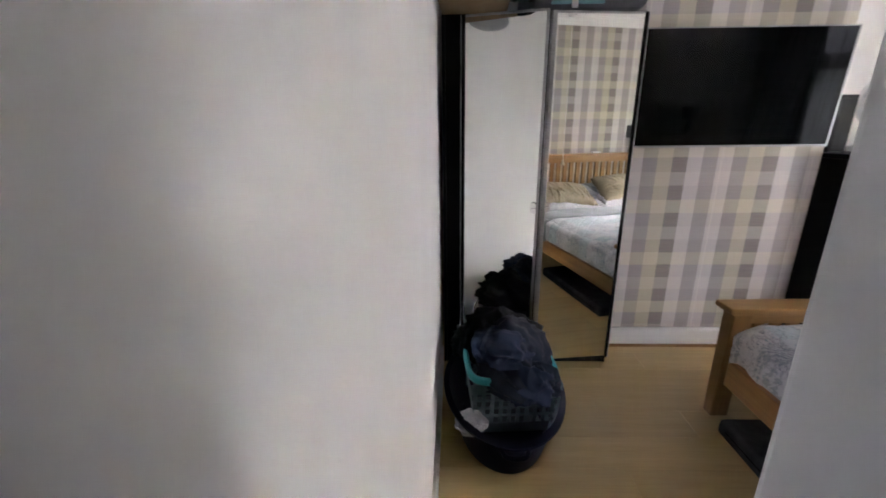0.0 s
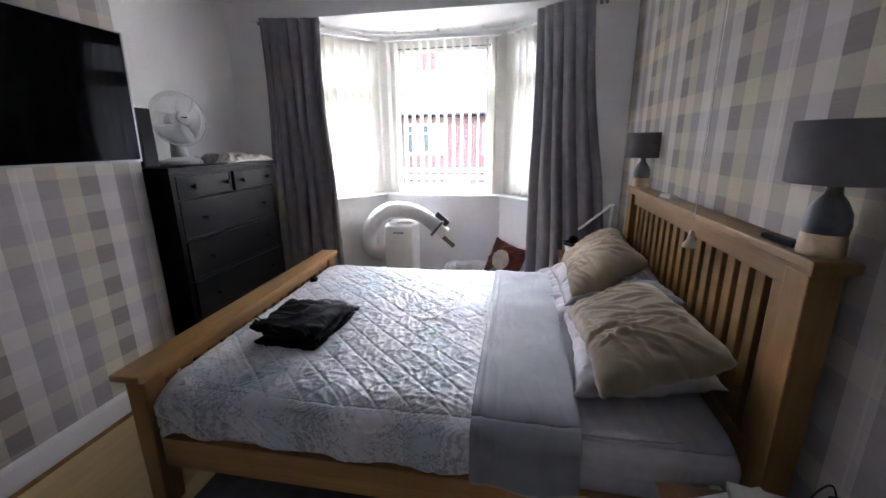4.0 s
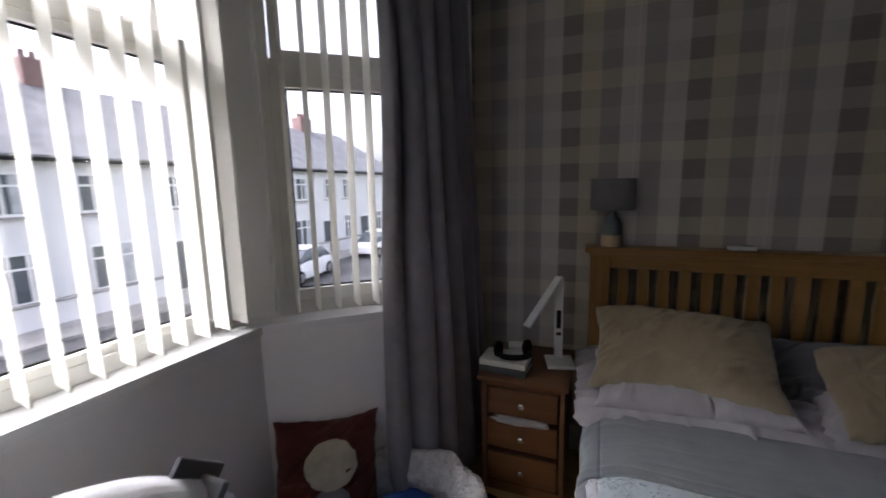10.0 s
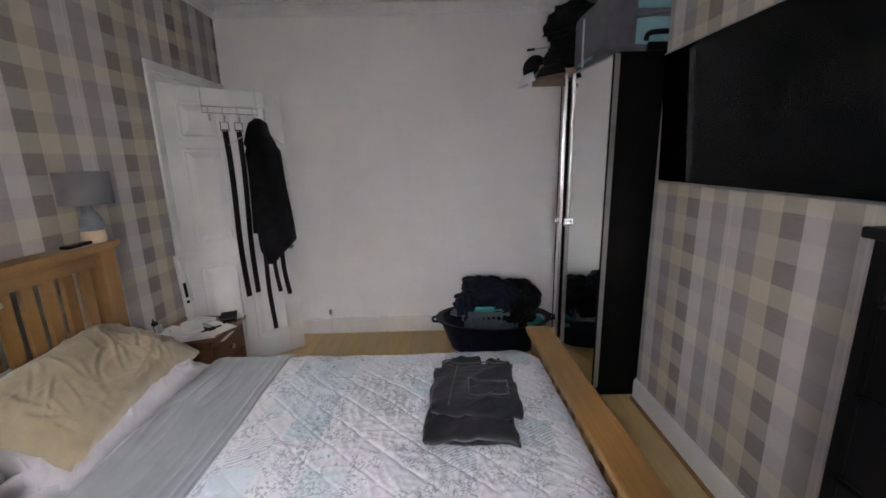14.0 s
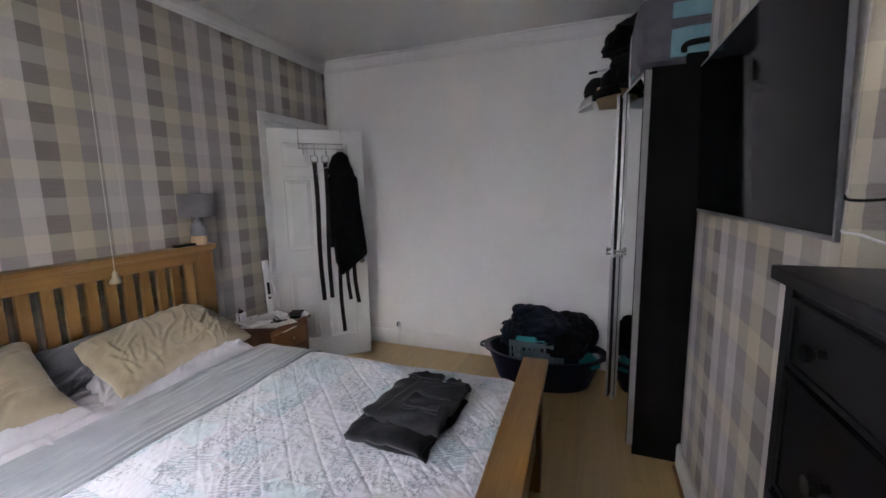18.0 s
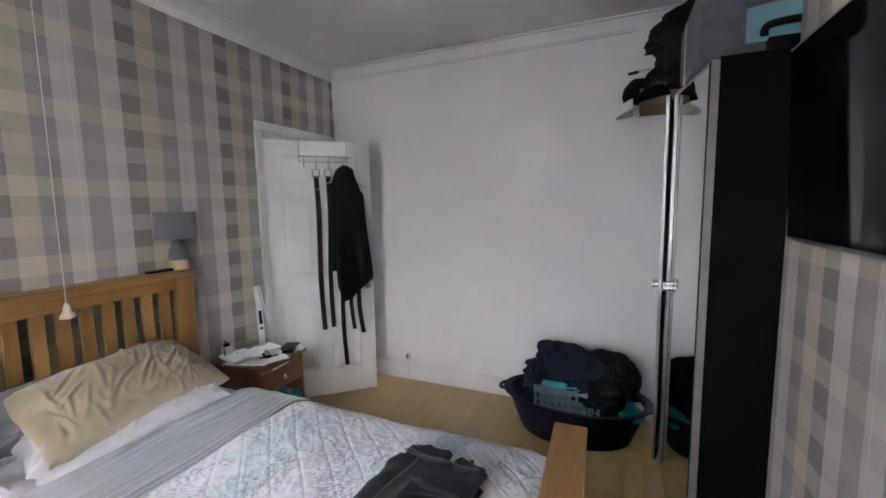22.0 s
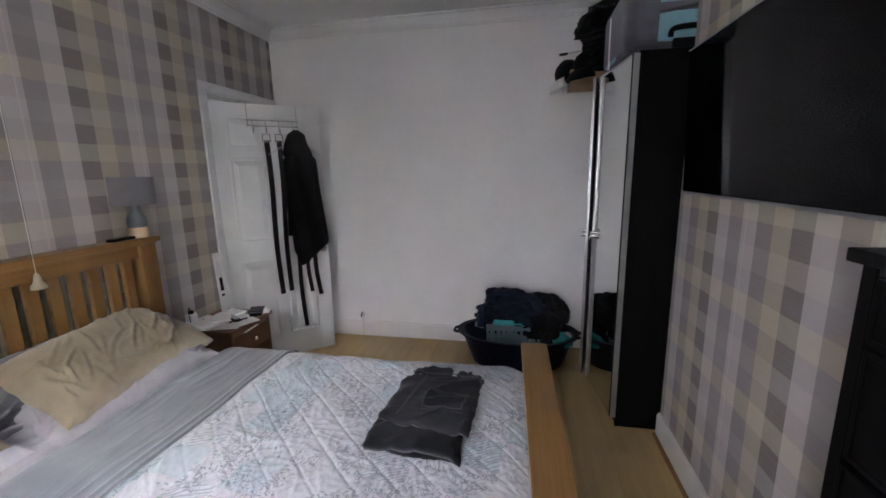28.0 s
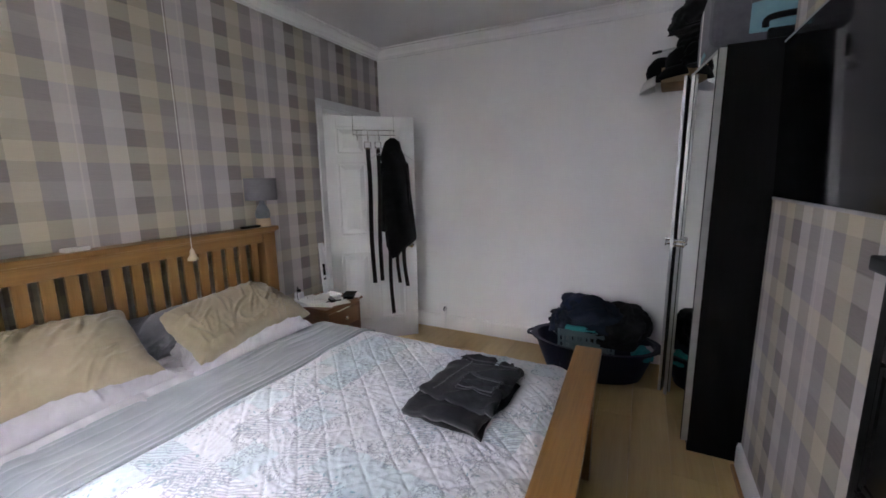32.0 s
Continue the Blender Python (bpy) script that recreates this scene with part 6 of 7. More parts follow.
cap_hat(pose(0.17, 2.40, 2.085, 22, 0, 0), "black cap with a pale underbrim hanging over the box edge", M["plastic"])
cap_hat(pose(0.33, 2.50, 2.10, 15, 0, 35), "black cap resting on the wardrobe front", M["blackcloth"])
for x, y, z, sx, sy, sz, mat, seed, name, label in (
        (0.24, 2.64, 2.17, 0.19, 0.17, 0.12, M["blackcloth"], 2.2, "cloth_bag", "black fabric bag slumped on the wardrobe"),
        (0.30, 2.62, 2.36, 0.17, 0.17, 0.13, M["blackcloth"], 5.2, "backpack", "black backpack stacked on the bag near the ceiling"),
        (0.36, 2.60, 2.12, 0.10, 0.13, 0.09, M["blackcloth"], 8.2, "scarf", "black scarf hanging over the wardrobe door")):
    tagged(finish(name, heap(pose(x, y, z), sx, sy, sz, seed), mat, None, "", "all"), label, "bag")
vest = finish("safety_vest", heap(pose(0.13, 2.74, 2.26), 0.11, 0.12, 0.08, 11.2), cloth("yellow_green_cloth", (0.45, 0.52, 0.02), (0.55, 0.62, 0.03), 600, 0.8, 0.3), None, "", "all")
tagged(vest, "bright yellow-green cloth tucked among the black bags", "vest")
sti = empty("umbrella", "thin folded umbrella stick poking out over the wardrobe", "umbrella", "", pose(0.2, 2.62, 2.265, 0, 0, 0))
part("shaft", rod((0, 0, 0), (-0.05, -0.26, -0.02), 0.006, 8), M["steel"], sti)
part("handle", rod((-0.045, -0.235, -0.018), (-0.055, -0.29, -0.022), 0.009, 8), M["black"], sti)

# ---- in the bay ----
RUG = [(3.46, 0.50), (3.72, 0.46), (4.26, 0.96), (4.27, 2.10), (3.80, 2.54), (3.46, 2.40)]
tagged(finish("rug", prism(RUG, 0.0005, 0.012), M["carpet"], None), "dark grey flat rug covering the bay floor", "rug")
M["tape"] = mottled("grey_foam_and_slot_shade", (0.10, 0.10, 0.105), (0.15, 0.15, 0.155), 0.8, 8)
ac = empty("air_conditioner", "white portable air conditioner with its hose looped over it", "air conditioner", "", Matrix.Translation((4.03, 1.885, 0.012)))
body = box(-0.13, 0.14, -0.142, 0.142, 0.03, 0.655, 0.03, None, None, 4)
for v in body.verts:
    if v.co.z > 0.5 and v.co.x < 0:
        v.co.x += 0.02 * (v.co.z - 0.5) / 0.15
part("body", body, M["plastic"], ac, "", True)
part("top_tray", box(-0.085, 0.125, -0.12, 0.12, 0.652, 0.665, 0.006), M["plastic"], ac)
# flat dark plate paints the shade between the grille slats
part("grille_well", box(-0.055, 0.115, -0.118, 0.032, 0.6645, 0.667, 0.001), M["tape"], ac, "dark plate for the shade in the top grille slots")
for i in range(11):
    y = -0.11 + i * 0.0135
    part("vent_slat", box(-0.05, 0.11, y - 0.004, y + 0.004, 0.664, 0.674, 0.002), M["plastic"], ac)
part("badge", box(-0.134, -0.120, -0.05, 0.05, 0.575, 0.592, 0.004), M["lightgrey"], ac, "recessed grey grip")
for i in range(9):
    part("side_louvre", box(-0.10, -0.02, 0.139, 0.1455, 0.10 + i * 0.022, 0.110 + i * 0.022, 0.002), M["tape"], ac)
for x in (-0.10, 0.10):
    for y in (-0.11, 0.11):
        part("castor", lathe([(0.016, -0.012), (0.018, 0), (0.016, 0.012)], 12, None, Matrix.Translation((x, y, 0.018)) @ Matrix.Rotation(radians(90), 4, "X")), M["black"], ac)
hose = empty("exhaust_hose", "white ribbed flexible exhaust hose arching over the air conditioner", "hose")
hp_pts = curve_pts([(4.19, 1.98, 0.33), (4.21, 2.12, 0.31), (4.12, 2.24, 0.38), (4.09, 2.245, 0.53), (4.07, 2.15, 0.70), (4.05, 2.0, 0.79), (4.03, 1.83, 0.795), (4.02, 1.68, 0.745), (4.02, 1.57, 0.67), (4.02, 1.53, 0.637)], 12)
ribs = []
for i in range(len(hp_pts) - 1):
    ribs += [hp_pts[i], hp_pts[i].lerp(hp_pts[i + 1], 0.5)]
ribs.append(hp_pts[-1])
nr = len(ribs) - 1
part("tube", sweep(ribs, lambda t: 0.066 + (0.009 if round(t * nr) % 2 else 0.0) + 0.0, 26), M["hose"], hose, "", False)
noz = Matrix.Translation((4.015, 1.50, 0.615)) @ Matrix.Rotation(radians(40), 4, "X")
part("nozzle", box(-0.055, 0.055, -0.065, 0.03, -0.05, 0.05, 0.02, None, noz, 3), M["hose"], hose)
part("tape_band", box(-0.085, 0.085, 0.02, 0.045, -0.085, 0.085, 0.01, None, noz), M["tape"], hose, "grey foam seal")
part("tape_fin", box(-0.01, 0.005, -0.20, -0.02, -0.06, -0.02, 0.004, None, noz), M["tape"], hose, "grey foam seal")
part("tape_fin", box(-0.005, 0.01, -0.02, 0.13, 0.05, 0.115, 0.004, None, noz), M["tape"], hose, "grey foam seal")

dog = empty("pet_bed", "oval fleece-lined pet bed with a blue pad in the bay", "pet bed", "", pose(3.85, 1.04, 0.012, 0, 0, 52.7))
M["fleece"] = mottled("cream_fleece", (0.60, 0.58, 0.555), (0.74, 0.72, 0.69), 0.95, 30, 60, 1.0, 0, 0.1, 0.02)
M["bluepad"] = cloth("royal_blue_cloth", (0.012, 0.075, 0.36), (0.02, 0.105, 0.45), 500, 0.85, 0.3)
M["darkplush"] = cloth("dark_brown_plush", (0.02, 0.017, 0.016), (0.035, 0.03, 0.028), 300, 0.95, 0.3)


def ring_wall(r_in, r_out, z0, z1, amp, seed, n=144):
    """A padded oval wall that leans outward, with a lumpy top."""
    prof = [(r_in - 0.04, z0), (r_out - 0.03, z0), (r_out, (z0 + z1) / 2), (r_out + 0.015, z1 - 0.015), (r_out - 0.02, z1 + 0.012), (r_in + 0.03, z1 + 0.006), (r_in, z1 - 0.03), (r_in - 0.03, (z0 + z1) / 2)]
    one = bmesh.new()
    rows = []
    for i in range(n):
        a = 2 * math.pi * i / n
        low = 0.05 * max(0, math.sin(a)) ** 2
        row = []
        for r, z in prof:
            k = 1 + amp * wob(math.cos(a) * 4 + seed, math.sin(a) * 4, z * 9) + 0.7 * amp * wob(math.cos(a) * 13 + seed, math.sin(a) * 13, z * 30) - 0.05 * abs(math.sin(a * 4.5)) ** 3 * (z > z0 + 0.05) + 0.25 * (z - 0.1)
            row.append(one.verts.new((0.52 * (r * k) * math.cos(a), 0.36 * (r * k) * math.sin(a), z - low * (z - z0) / (z1 - z0) + 0.012 * wob(a * 3, seed) * (z > z0 + 0.02))))
        rows.append(row)
    for i in range(n):
        p, q = rows[i], rows[(i + 1) % n]
        for j in range(len(prof)):
            k = (j + 1) % len(prof)
            one.faces.new((p[j], p[k], q[k], q[j]))
    return one


part("outer_wall", ring_wall(0.9, 1.0, 0.0, 0.19, 0.02, 1.0), M["darkplush"], dog, "dark plush outside", "all")
part("fleece_lining", ring_wall(0.86, 0.955, 0.06, 0.228, 0.045, 1.0), M["fleece"], dog, "cream fleece lining", "all")
part("base", lathe([(0.9, 0.0), (0.92, 0.03), (0.8, 0.05), (0.01, 0.055)], 48, None, Matrix.Diagonal((0.52, 0.36, 1, 1))), M["fleece"], dog, "", "all")


def pad_fn(u, v):
    a, b = 2 * u - 1, 2 * v - 1
    return Vector((a * 0.385, b * 0.262 + 0.012, 0.085 + 0.012 * wob(a * 2, b * 2, 3) - 0.03 * max(abs(a), abs(b)) ** 6 + 0.05 * max(0, b) ** 3))


part("pad", sheet(pad_fn, 30, 24, 0.02), M["bluepad"], dog, "royal blue pad", "all")

M["redbrown"] = cloth("dark_red_tapestry", (0.075, 0.018, 0.014), (0.12, 0.032, 0.022), 500, 0.9, 0.15)
cu = pillow("cushion", Matrix(), 0.43, 0.43, 0.10, M["redbrown"], "dark red tapestry cushion with a pale printed shape", 2.9)
cu["category"], cu["group"] = "cushion", ""
cu.matrix_basis = pose(4.085, 0.90, 0.275, 0, 0, 0) @ Matrix.Rotation(radians(-42), 4, "Z") @ Matrix.Rotation(radians(-68), 4, "Y") @ Matrix.Rotation(radians(-97), 4, "Z")


M["creamprint"] = cloth("cream_print", (0.36, 0.32, 0.25), (0.50, 0.45, 0.36), 500, 0.9, 0.1)


def patch_fn(cx, cy, rx, ry, lift):
    def fn(u, v):
        a, r = 2 * math.pi * u, v
        k = 1 + 0.10 * wob(math.cos(a) * 3, math.sin(a) * 3, cx)
        x, y = cx + rx * r * k * math.cos(a), cy + ry * r * k * math.sin(a)
        t = max(0.0, (1 - abs(x / 0.215) ** 2.6) * (1 - abs(y / 0.215) ** 2.6)) ** 0.5
        return Vector((x, y, 0.052 * t + lift))
    return fn


part("printed_shape", sheet(patch_fn(0.0, 0.035, 0.105, 0.095, 0.026), 32, 6), M["creamprint"], cu, "pale rounded print")
part("printed_shape", sheet(patch_fn(0.0, -0.10, 0.075, 0.05, 0.022), 32, 6), M["greyfabric"], cu, "grey rounded print")


# ---- under the bed ----
ub = empty("storage_bag", "dark grey zipped storage bag pushed under the bed", "storage bag")
part("body", box(1.385, 2.05, 1.02, 2.02, 0.0, 0.085, 0.03, None, None, 3), M["carpet"], ub, "", True)
part("zip", sweep([(1.383, 1.1, 0.05), (1.383, 1.95, 0.05)], 0.004, 6), M["black"], ub)

# ---- the street ----
GROUND = -2.75
M["asphalt"] = mottled("asphalt", (0.05, 0.05, 0.052), (0.075, 0.075, 0.078), 0.85, 0.6, 60, 0.3)
M["paving"] = mottled("concrete_paving", (0.26, 0.25, 0.24), (0.33, 0.32, 0.31), 0.85, 1.5, 40, 0.2)
M["grass"] = mottled("rough_grass", (0.05, 0.075, 0.03), (0.09, 0.11, 0.05), 0.95, 0.5, 30, 0.5)
M["render"] = mottled("white_house_render", (0.70, 0.70, 0.69), (0.76, 0.76, 0.75), 0.85, 0.8, 40, 0.2)
M["slate"] = mottled("slate_roof", (0.13, 0.13, 0.14), (0.20, 0.20, 0.21), 0.7, 1.5, 14, 0.4)
k = Nodes("red_brick", (0.3, 0.1, 0.07), 0.85)
br = k.add("TexBrick", Scale=4.4)
br.inputs["Color1"].default_value, br.inputs["Color2"].default_value, br.inputs["Mortar"].default_value = (0.15, 0.07, 0.065, 1), (0.20, 0.10, 0.09, 1), (0.30, 0.27, 0.26, 1)
sw = k.add("CombineXYZ")
se = k.add("SeparateXYZ")
k.l.new(k.co, se.inputs[0])
k.l.new(k.math("ADD", se.outputs[0], se.outputs[1]), sw.inputs[0])
k.l.new(se.outputs[2], sw.inputs[1])
k.l.new(sw.outputs[0], br.inputs["Vector"])
k.color(br.outputs["Color"]).bump(br.outputs["Fac"], 0.3, 0.01)
M["brick"] = k.m
M["darkpane"] = Nodes("far_window_glass", (0.10, 0.115, 0.125), 0.08).m
M["net"] = mottled("net_curtain", (0.35, 0.37, 0.38), (0.5, 0.52, 0.53), 0.8, 3)

structure("ground", box(-900, 900, -900, 900, GROUND - 0.5, GROUND), M["grass"])
structure("road", box(8.6, 17.2, -300, 200, GROUND + 0.002, GROUND + 0.03), M["asphalt"])
bm = box(17.2, 19.2, -300, 200, GROUND + 0.002, GROUND + 0.14, 0.02)
box(6.6, 8.6, -300, 200, GROUND + 0.002, GROUND + 0.14, 0.02, bm)
structure("pavement", bm, M["paving"])
structure("pavement_forecourt", box(19.2, 60, -140, -28, GROUND + 0.002, GROUND + 0.10), M["paving"])


def house_window(ob, x, y0, y1, z0, z1, bars=1):
    """A window on a wall that faces -x: frame, panes and sill."""
    w = part("window", box(x - 0.03, x + 0.02, y0, y1, z0, z1), M["darkpane"], ob)
    fr = bmesh.new()
    for a, b in ((y0 - 0.06, y0 + 0.05), (y1 - 0.05, y1 + 0.06)):
        box(x - 0.07, x + 0.02, a, b, z0 - 0.05, z1 + 0.05, 0, fr)
    for i in range(bars):
        yy = y0 + (y1 - y0) * (i + 1) / (bars + 1)
        box(x - 0.06, x + 0.02, yy - 0.04, yy + 0.04, z0, z1, 0, fr)
    for a, b in ((z0 - 0.05, z0 + 0.04), (z1 - 0.04, z1 + 0.05), (z0 + (z1 - z0) * 0.68, z0 + (z1 - z0) * 0.68 + 0.07)):
        box(x - 0.065, x + 0.02, y0, y1, a, b, 0, fr)
    part("frame", fr, M["gloss"], w)
    part("sill", box(x - 0.14, x + 0.02, y0 - 0.1, y1 + 0.1, z0 - 0.13, z0 - 0.052), M["paving"], w)
    part("curtain", box(x - 0.034, x - 0.031, y0 + 0.03, y0 + (y1 - y0) * 0.3, z0 + 0.05, z1 - 0.05), M["net"], w)
    return w


def gable_house(name, x0, x1, y0, y1, eave, ridge, wall, label, fronts, hip=0.0, chimneys=(), doors=()):
    """A house block along y with its front at x0 and its ridge along y."""
    ob = empty(name, label, "house")
    one = box(x0, x1, y0, y1, GROUND, eave)
    xm = (x0 + x1) / 2
    if not hip:
        for y in (y0, y1):
            s = 0.3 if y == y0 else -0.3
            a, b, c = (x0, eave), (x1, eave), (xm, ridge)
            vs = [one.verts.new((px, yy, pz)) for yy in (y, y + s) for px, pz in (a, b, c)]
            one.faces.new(vs[:3])
            one.faces.new(vs[3:])
            for i in range(3):
                j = (i + 1) % 3
                one.faces.new((vs[i], vs[j], vs[3 + j], vs[3 + i]))
    part("wall", one, wall, ob)
    rf = bmesh.new()
    o, t = 0.35, 0.14
    h0, h1 = y0 - 0.2, y1 + 0.2
    dz = (ridge - eave) * o / (xm - x0)
    vs = []
    for lift in (0, t):
        vs.append([rf.verts.new(p) for p in ((x0 - o, h0, eave - dz + lift), (x0 - o, h1, eave - dz + lift), (xm, h1 - hip, ridge + lift + 0.02), (xm, h0 + hip, ridge + lift + 0.02), (x1 + o, h1, eave - dz + lift), (x1 + o, h0, eave - dz + lift))])
    for s in vs:
        rf.faces.new((s[0], s[1], s[2], s[3]))
        rf.faces.new((s[3], s[2], s[4], s[5]))
        if hip:
            rf.faces.new((s[0], s[3], s[5]))
            rf.faces.new((s[1], s[4], s[2]))
    lo, hi = vs
    for i, j in ((0, 1), (1, 2), (2, 4), (4, 5), (5, 3), (3, 0)):
        if not (hip and (i, j) in ((1, 2), (2, 4), (5, 3), (3, 0))):
            rf.faces.new((lo[i], lo[j], hi[j], hi[i]))
    if hip:
        for i, j in ((1, 4), (5, 0)):
            rf.faces.new((lo[i], lo[j], hi[j], hi[i]))
    roof = part("roof", rf, M["slate"], ob)
    part("gutter", rod((x0 - o - 0.03, h0, eave - dz), (x0 - o - 0.03, h1, eave - dz), 0.07, 8), M["black"], ob)
    for cy in chimneys:
        part("chimney", box(xm - 0.45, xm + 0.45, cy - 0.6, cy + 0.6, ridge - 0.4, ridge + 1.0, 0.03), M["brick"], roof)
        for i in range(3):
            part("pot", lathe([(0.13, ridge + 1.0), (0.11, ridge + 1.35)], 10, None, Matrix.Translation((xm, cy - 0.35 + 0.35 * i, 0))), M["brick"], roof)
    for a, b, c, d, n in fronts:
        house_window(ob, x0, a, b, c, d, n)
    for a, b in doors:
        dd = part("door", box(x0 - 0.05, x0 + 0.02, a, b, GROUND + 0.1, GROUND + 2.15), M["cover"], ob, "dark front door")
        part("frame", box(x0 - 0.08, x0 - 0.05, a - 0.08, b + 0.08, GROUND + 2.15, GROUND + 2.3), M["gloss"], dd)
    return ob


UP0, UP1, LO0, LO1 = 0.85, 2.1, -1.9, -0.35
gable_house("house", 19.6, 30.4, -13.5, -2.4, 2.75, 5.9, M["render"], "white rendered semi-detached house with a slate gable roof",
            [(-4.7, -3.7, UP0, UP1, 1), (-7.0, -6.1, UP0, UP1, 1), (-9.9, -9.0, UP0, UP1, 1), (-12.4, -11.3, UP0, UP1, 1), (-5.0, -3.6, LO0, LO1, 2), (-7.6, -6.2, LO0, LO1, 2), (-12.6, -11.2, LO0, LO1, 2)], 0, (-8.0,), ((-9.6, -8.7),))
gable_house("house", 19.6, 30.4, -28.5, -15.5, 2.75, 5.9, M["render"], "white rendered terrace with a slate roof down the street",
            [(-17.6, -16.6, UP0, UP1, 1), (-20.2, -19.3, UP0, UP1, 1), (-22.0, -21.2, UP0, UP1, 1), (-25.4, -24.4, UP0, UP1, 1), (-17.8, -16.4, LO0, LO1, 2), (-22.4, -21.2, LO0, LO1, 2), (-26.6, -25.2, LO0, LO1, 2)], 0, (-18.0, -24.0), ((-19.9, -19.0), (-24.2, -23.3)))
gable_house("house", 20.0, 29.0, 0.5, 12.5, 2.8, 5.4, M["brick"], "red brick house with white quoins and a hipped slate roof",
            [(1.5, 2.4, 0.9, 2.2, 1), (4.4, 6.2, 0.9, 2.2, 2), (8.6, 9.8, 0.9, 2.2, 1), (1.3, 2.8, -2.0, -0.6, 2), (4.2, 6.4, -2.0, -0.6, 2), (8.6, 10.0, -2.0, -0.6, 2)], 4.2, (6.0,), ((3.2, 4.1),))
q = empty("quoin_stones", "white painted corner stones on the brick house", "quoins")
for i in range(16):
    w = 0.5 if i % 2 else 0.3
    part("stone", box(19.95, 20.25, 0.46, 0.46 + w, GROUND + i * 0.35, GROUND + i * 0.35 + 0.34), M["render"], q)
for z in (-0.25, 0.1):
    part("band", box(19.94, 20.0, 0.5, 12.4, z - 0.12, z + 0.08), M["render"], q)
gable_house("house", 33.0, 42.0, -6.0, 9.0, 2.6, 5.4, M["render"], "pale house behind the street with a slate roof", [(-1.2, 0.0, 0.6, 1.9, 1), (2.0, 3.2, 0.6, 1.9, 1)], 0, (0.5,))
gable_house("house", 24.0, 33.0, -78.0, -62.0, 2.6, 5.2, M["brick"], "red brick corner building at the far end of the street", [(-65.0, -63.5, 0.6, 2.0, 1), (-69.0, -67.5, 0.6, 2.0, 1)], 0, (-68.0,))
gable_house("house", -3.0, 5.5, -70.0, -46.0, 2.7, 5.6, M["render"], "white terrace on the near side far down the street", [], 0, (-55.0,))
gable_house("house", 20.0, 30.0, 15.5, 30.0, 2.6, 5.6, M["render"], "white rendered house up the street", [(17.0, 18.2, UP0, UP1, 1), (20.5, 21.8, UP0, UP1, 1)], 0, (20.0,))
wl = empty("garden_wall", "low pale garden wall along the far pavement", "garden wall")
for y0, y1 in ((-27.5, -19.6), (-18.6, -10.2), (-8.6, -2.4), (0.4, 2.9), (4.3, 12.0)):
    part("section", box(18.9, 19.1, y0, y1, GROUND, GROUND + 0.85, 0.03), M["render"], wl)
    part("coping", box(18.86, 19.14, y0 - 0.03, y1 + 0.03, GROUND + 0.85, GROUND + 0.93, 0.02), M["paving"], wl)


def car(at, paint, label):
    ob = empty("car", label, "car", "parked cars", at)

    def hull(sections):
        one = bmesh.new()
        rows = []
        for x, w, z0, z1 in sections:
            rows.append([one.verts.new(p) for p in ((x, -w, z0), (x, w, z0), (x, w * 1.02, (z0 + z1) / 2), (x, w * 0.86, z1), (x, -w * 0.86, z1), (x, -w * 1.02, (z0 + z1) / 2))])
        for p, q in zip(rows, rows[1:]):
            for i in range(6):
                j = (i + 1) % 6
                one.faces.new((p[i], p[j], q[j], q[i]))
        one.faces.new(rows[0])
        one.faces.new(rows[-1])
        return one
    body = part("body", hull([(-2.0, 0.74, 0.32, 0.62), (-1.85, 0.82, 0.24, 0.86), (-1.2, 0.86, 0.2, 0.95), (0.5, 0.86, 0.2, 0.93), (1.4, 0.84, 0.22, 0.84), (1.9, 0.76, 0.3, 0.66)]), paint, ob, "", True)
    part("cabin", hull([(-1.75, 0.72, 0.9, 0.95), (-1.2, 0.74, 0.9, 1.40), (-0.3, 0.75, 0.9, 1.46), (0.35, 0.74, 0.9, 1.40), (1.1, 0.72, 0.85, 0.92)]), M["darkpane"], body, "dark windows", True)
    part("roof", box(-1.15, 0.3, -0.62, 0.62, 1.42, 1.475, 0.03), paint, body)
    for x in (-1.3, 1.25):
        for y in (-0.80, 0.80):
            wm = Matrix.Translation((x, y, 0.31)) @ Matrix.Rotation(radians(90), 4, "X")
            wh = part("wheel", lathe([(0.2, -0.09), (0.31, -0.08), (0.31, 0.08), (0.2, 0.09)], 18, None, wm), M["black"], ob)
            part("rim", lathe([(0.02, -0.095), (0.2, -0.092), (0.2, 0.092), (0.02, 0.095)], 14, None, wm), M["steel"], wh)
    for y in (-0.62, 0.62):
        part("headlight", box(1.82, 1.92, y - 0.12, y + 0.12, 0.58, 0.7, 0.02), M["plastic"], ob)
        part("tail_light", box(-2.0, -1.9, y - 0.1, y + 0.1, 0.62, 0.78, 0.02), M["redpaint"], ob)
    return ob


M["redpaint"] = Nodes("red_car_paint", (0.35, 0.02, 0.02), 0.25).m
M["whitepaint"] = Nodes("white_car_paint", (0.72, 0.72, 0.72), 0.25).m
M["darkpaint"] = Nodes("dark_car_paint", (0.03, 0.035, 0.04), 0.25).m
G = GROUND + 0.03
car(pose(16.2, -12.6, G, 0, 0, 100), M["whitepaint"], "white hatchback parked along the street")
car(pose(16.4, -20.0, G, 0, 0, 92), M["whitepaint"], "white car parked farther along the street")
car(pose(12.2, -21.5, G, 0, 0, 88), M["darkpaint"], "dark car parked on the street")
car(pose(15.2, 0.9, G, 0, 0, 90), M["redpaint"], "red car parked outside the white house")
car(pose(16.3, 6.0, G, 0, 0, 90), M["darkpaint"], "dark car parked outside the brick house")
car(pose(16.2, -30.0, G, 0, 0, 90), M["darkpaint"], "dark car parked far down the street")
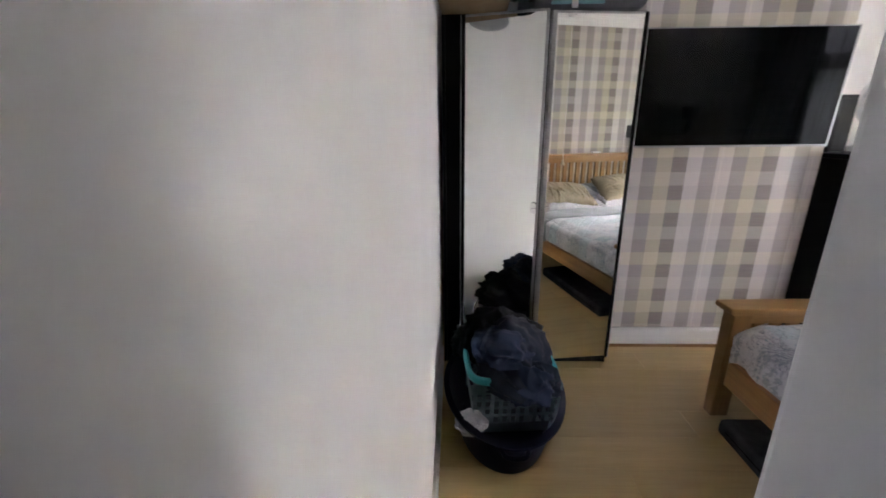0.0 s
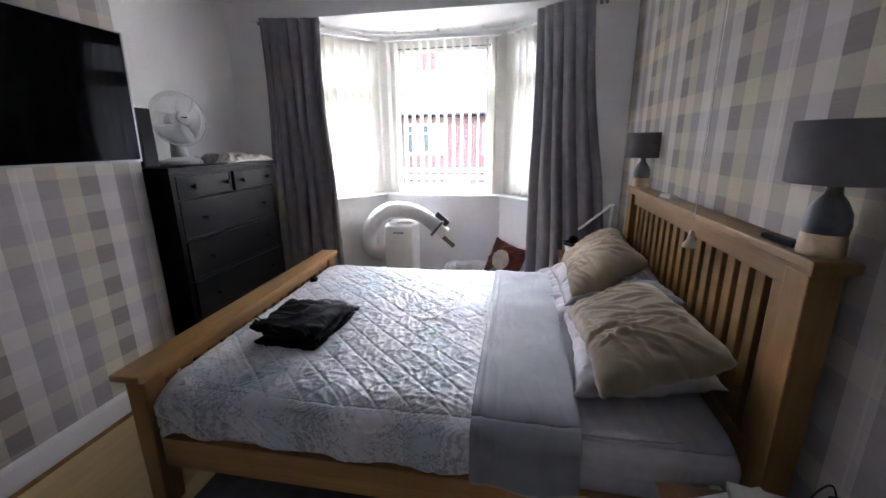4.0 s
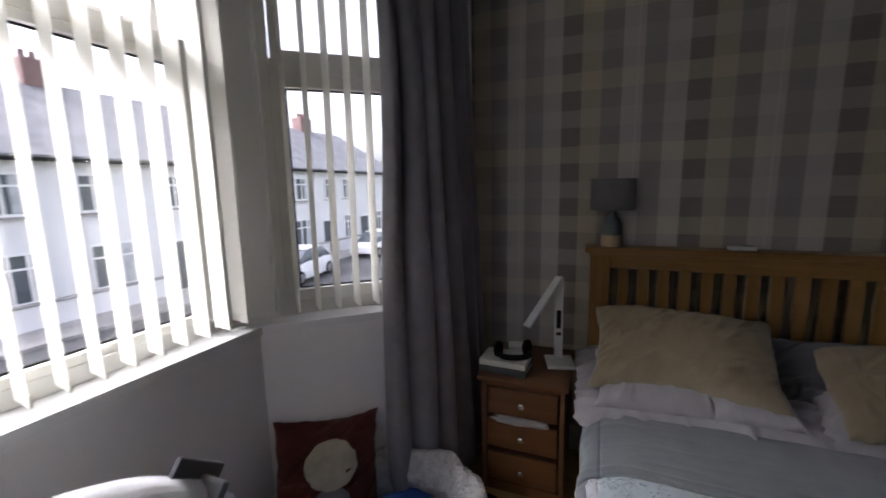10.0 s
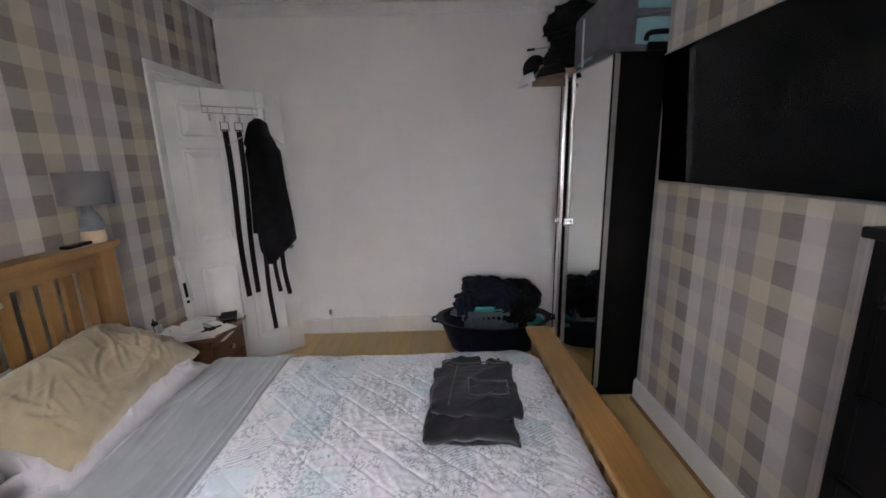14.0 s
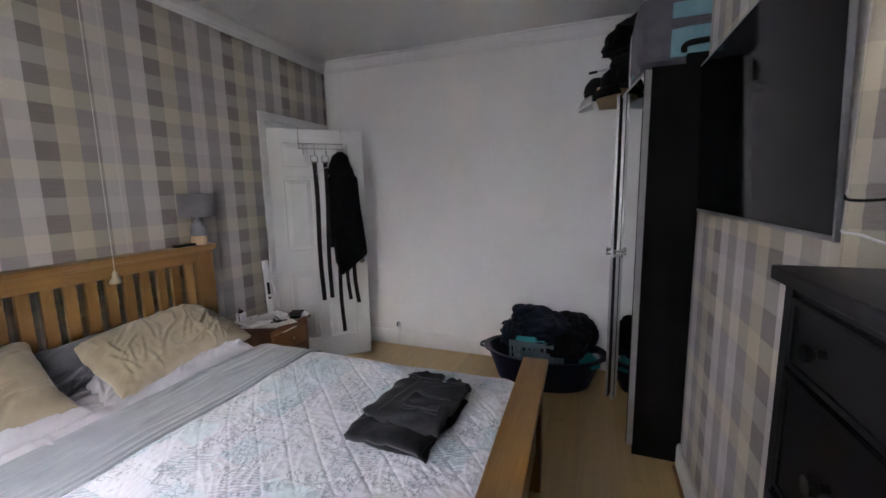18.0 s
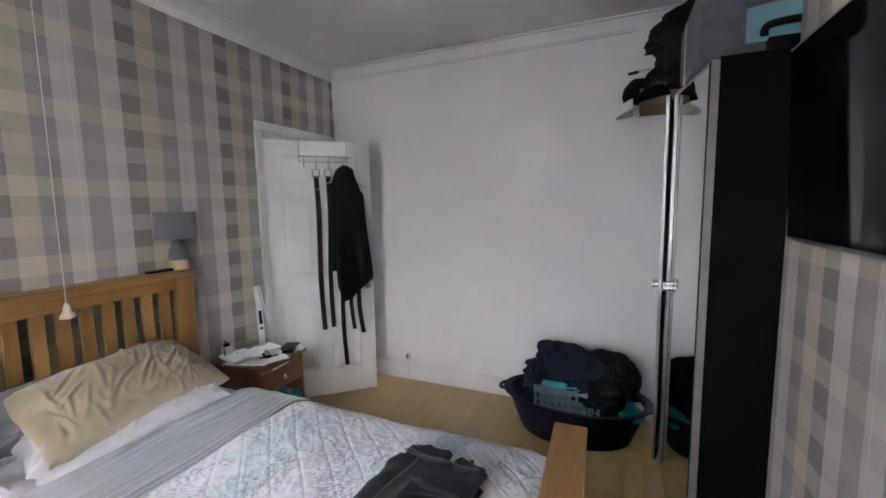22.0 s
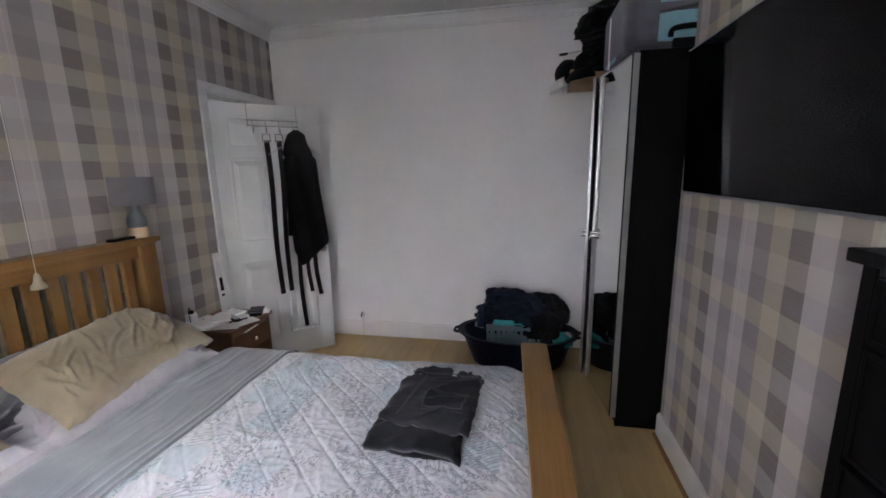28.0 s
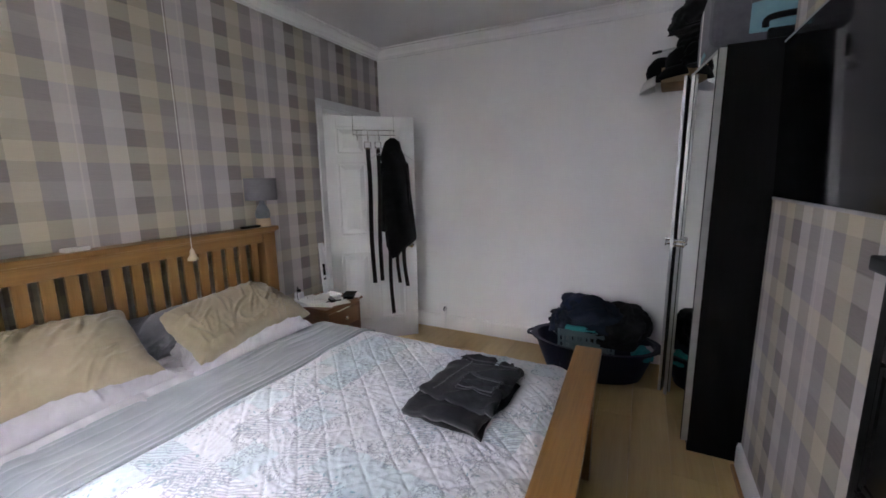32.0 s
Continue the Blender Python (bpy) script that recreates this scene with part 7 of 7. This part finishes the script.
for x, y, turn, paint, label in ((22.0, -33.0, 20, "darkpaint", "dark car parked on the forecourt"), (24.5, -38.0, 15, "redpaint", "red car parked on the forecourt"), (22.5, -43.0, 24, "whitepaint", "white car parked on the forecourt"), (26.0, -48.0, 10, "darkpaint", "dark car parked at the back of the forecourt")):
    car(pose(x, y, GROUND + 0.10, 0, 0, turn), M[paint], label)
sh = empty("garden_shed", "dark timber shed between the houses", "shed")
part("wall", box(23.0, 26.0, -1.9, 0.2, GROUND, GROUND + 2.1), M["blackwood"], sh)
part("roof", box(22.8, 26.2, -2.1, 0.35, GROUND + 2.1, GROUND + 2.2, 0.02), M["slate"], sh)


# ---- street trees far off ----
M["bark"] = mottled("bark", (0.07, 0.055, 0.045), (0.11, 0.09, 0.07), 0.9, 8, 40, 0.5)
M["leaf"] = mottled("leaves", (0.045, 0.07, 0.03), (0.09, 0.115, 0.05), 0.7, 2, 30, 0.2)


def street_tree(x, y, h, seed, label):
    """A tapered trunk with limbs and a crown of loose leaf clumps."""
    rnd = random.Random(seed)
    ob = empty("tree", label, "tree", "street trees")
    z0 = GROUND + 0.05
    tr = sweep([(x, y, z0), (x + 0.1, y, z0 + h * 0.3), (x - 0.05, y + 0.1, z0 + h * 0.6)], lambda t: 0.22 - 0.13 * t, 8)
    tips = []
    for i in range(7):
        a, s = i * 0.9 + rnd.random(), z0 + h * (0.3 + 0.04 * i)
        tip = Vector((x + math.cos(a) * h * 0.25, y + math.sin(a) * h * 0.25, s + h * (0.2 + 0.2 * rnd.random())))
        sweep([(x, y, s), tuple(tip)], lambda t: 0.08 - 0.06 * t, 6, tr)
        tips.append(tip)
    part("trunk", tr, M["bark"], ob)
    one = bmesh.new()
    for i in range(1400):
        c = rnd.choice(tips)
        d = Vector((rnd.gauss(0, 1), rnd.gauss(0, 1), rnd.gauss(0, 0.8))) * h * 0.085
        p, n = c + d, Vector((rnd.gauss(0, 1), rnd.gauss(0, 1), rnd.gauss(0, 1))).normalized()
        a = n.orthogonal().normalized() * 0.16
        b = n.cross(a).normalized() * 0.11
        one.faces.new([one.verts.new(p + q) for q in (a, b, -a, -b)])
    part("crown", one, M["leaf"], ob)["kind"] = "stuff"
    return ob


street_tree(5.6, -58.0, 7.5, 3, "leafy street tree far along the near pavement")
street_tree(19.0, -66.0, 8.0, 5, "leafy street tree at the far end of the road")
street_tree(11.0, -92.0, 9.0, 8, "leafy tree closing the far end of the road")


# ---- laminate boards ----
M["laminate"] = wood("oak_laminate", (0.47, 0.315, 0.125), (0.61, 0.44, 0.205), "x", 0.34, 7.0, 16.0)
k = M["laminate"].node_tree
info = k.nodes.new("ShaderNodeObjectInfo")
hv = k.nodes.new("ShaderNodeHueSaturation")
mr = k.nodes.new("ShaderNodeMapRange")
mr.inputs["To Min"].default_value, mr.inputs["To Max"].default_value = 0.9, 1.08
k.links.new(info.outputs["Random"], mr.inputs["Value"])
k.links.new(mr.outputs[0], hv.inputs["Value"])
b = k.nodes["Principled BSDF"]
old = b.inputs["Base Color"].links[0].from_socket
k.links.new(old, hv.inputs["Color"])
k.links.new(hv.outputs[0], b.inputs["Base Color"])
floor_ob = bpy.data.objects["floor"]
BW, BL = 0.193, 1.285
plank_me = {}


def plank(x0, x1, y0, y1):
    key = (round(x1 - x0, 3), round(y1 - y0, 3))
    if key not in plank_me:
        one = box(0, key[0] - 0.0006, 0, key[1] - 0.0006, -0.011, 0.0, 0.0012, None, None, 1)
        me = bpy.data.meshes.new("plank")
        one.to_mesh(me)
        one.free()
        me.materials.append(M["laminate"])
        plank_me[key] = me
    ob = new("plank", plank_me[key])
    ob.parent = floor_ob
    ob.location = (x0, y0, 0)


y, row = -1.5, 0
while y < 3.40:
    x = -0.0 - (row % 3) * BL / 3
    while x < 4.6:
        a, c = max(x, 0.001), min(x + BL, 4.62)
        if c - a > 0.02:
            plank(a, c, y, min(y + BW, 3.44))
        x += BL
    y += BW
    row += 1
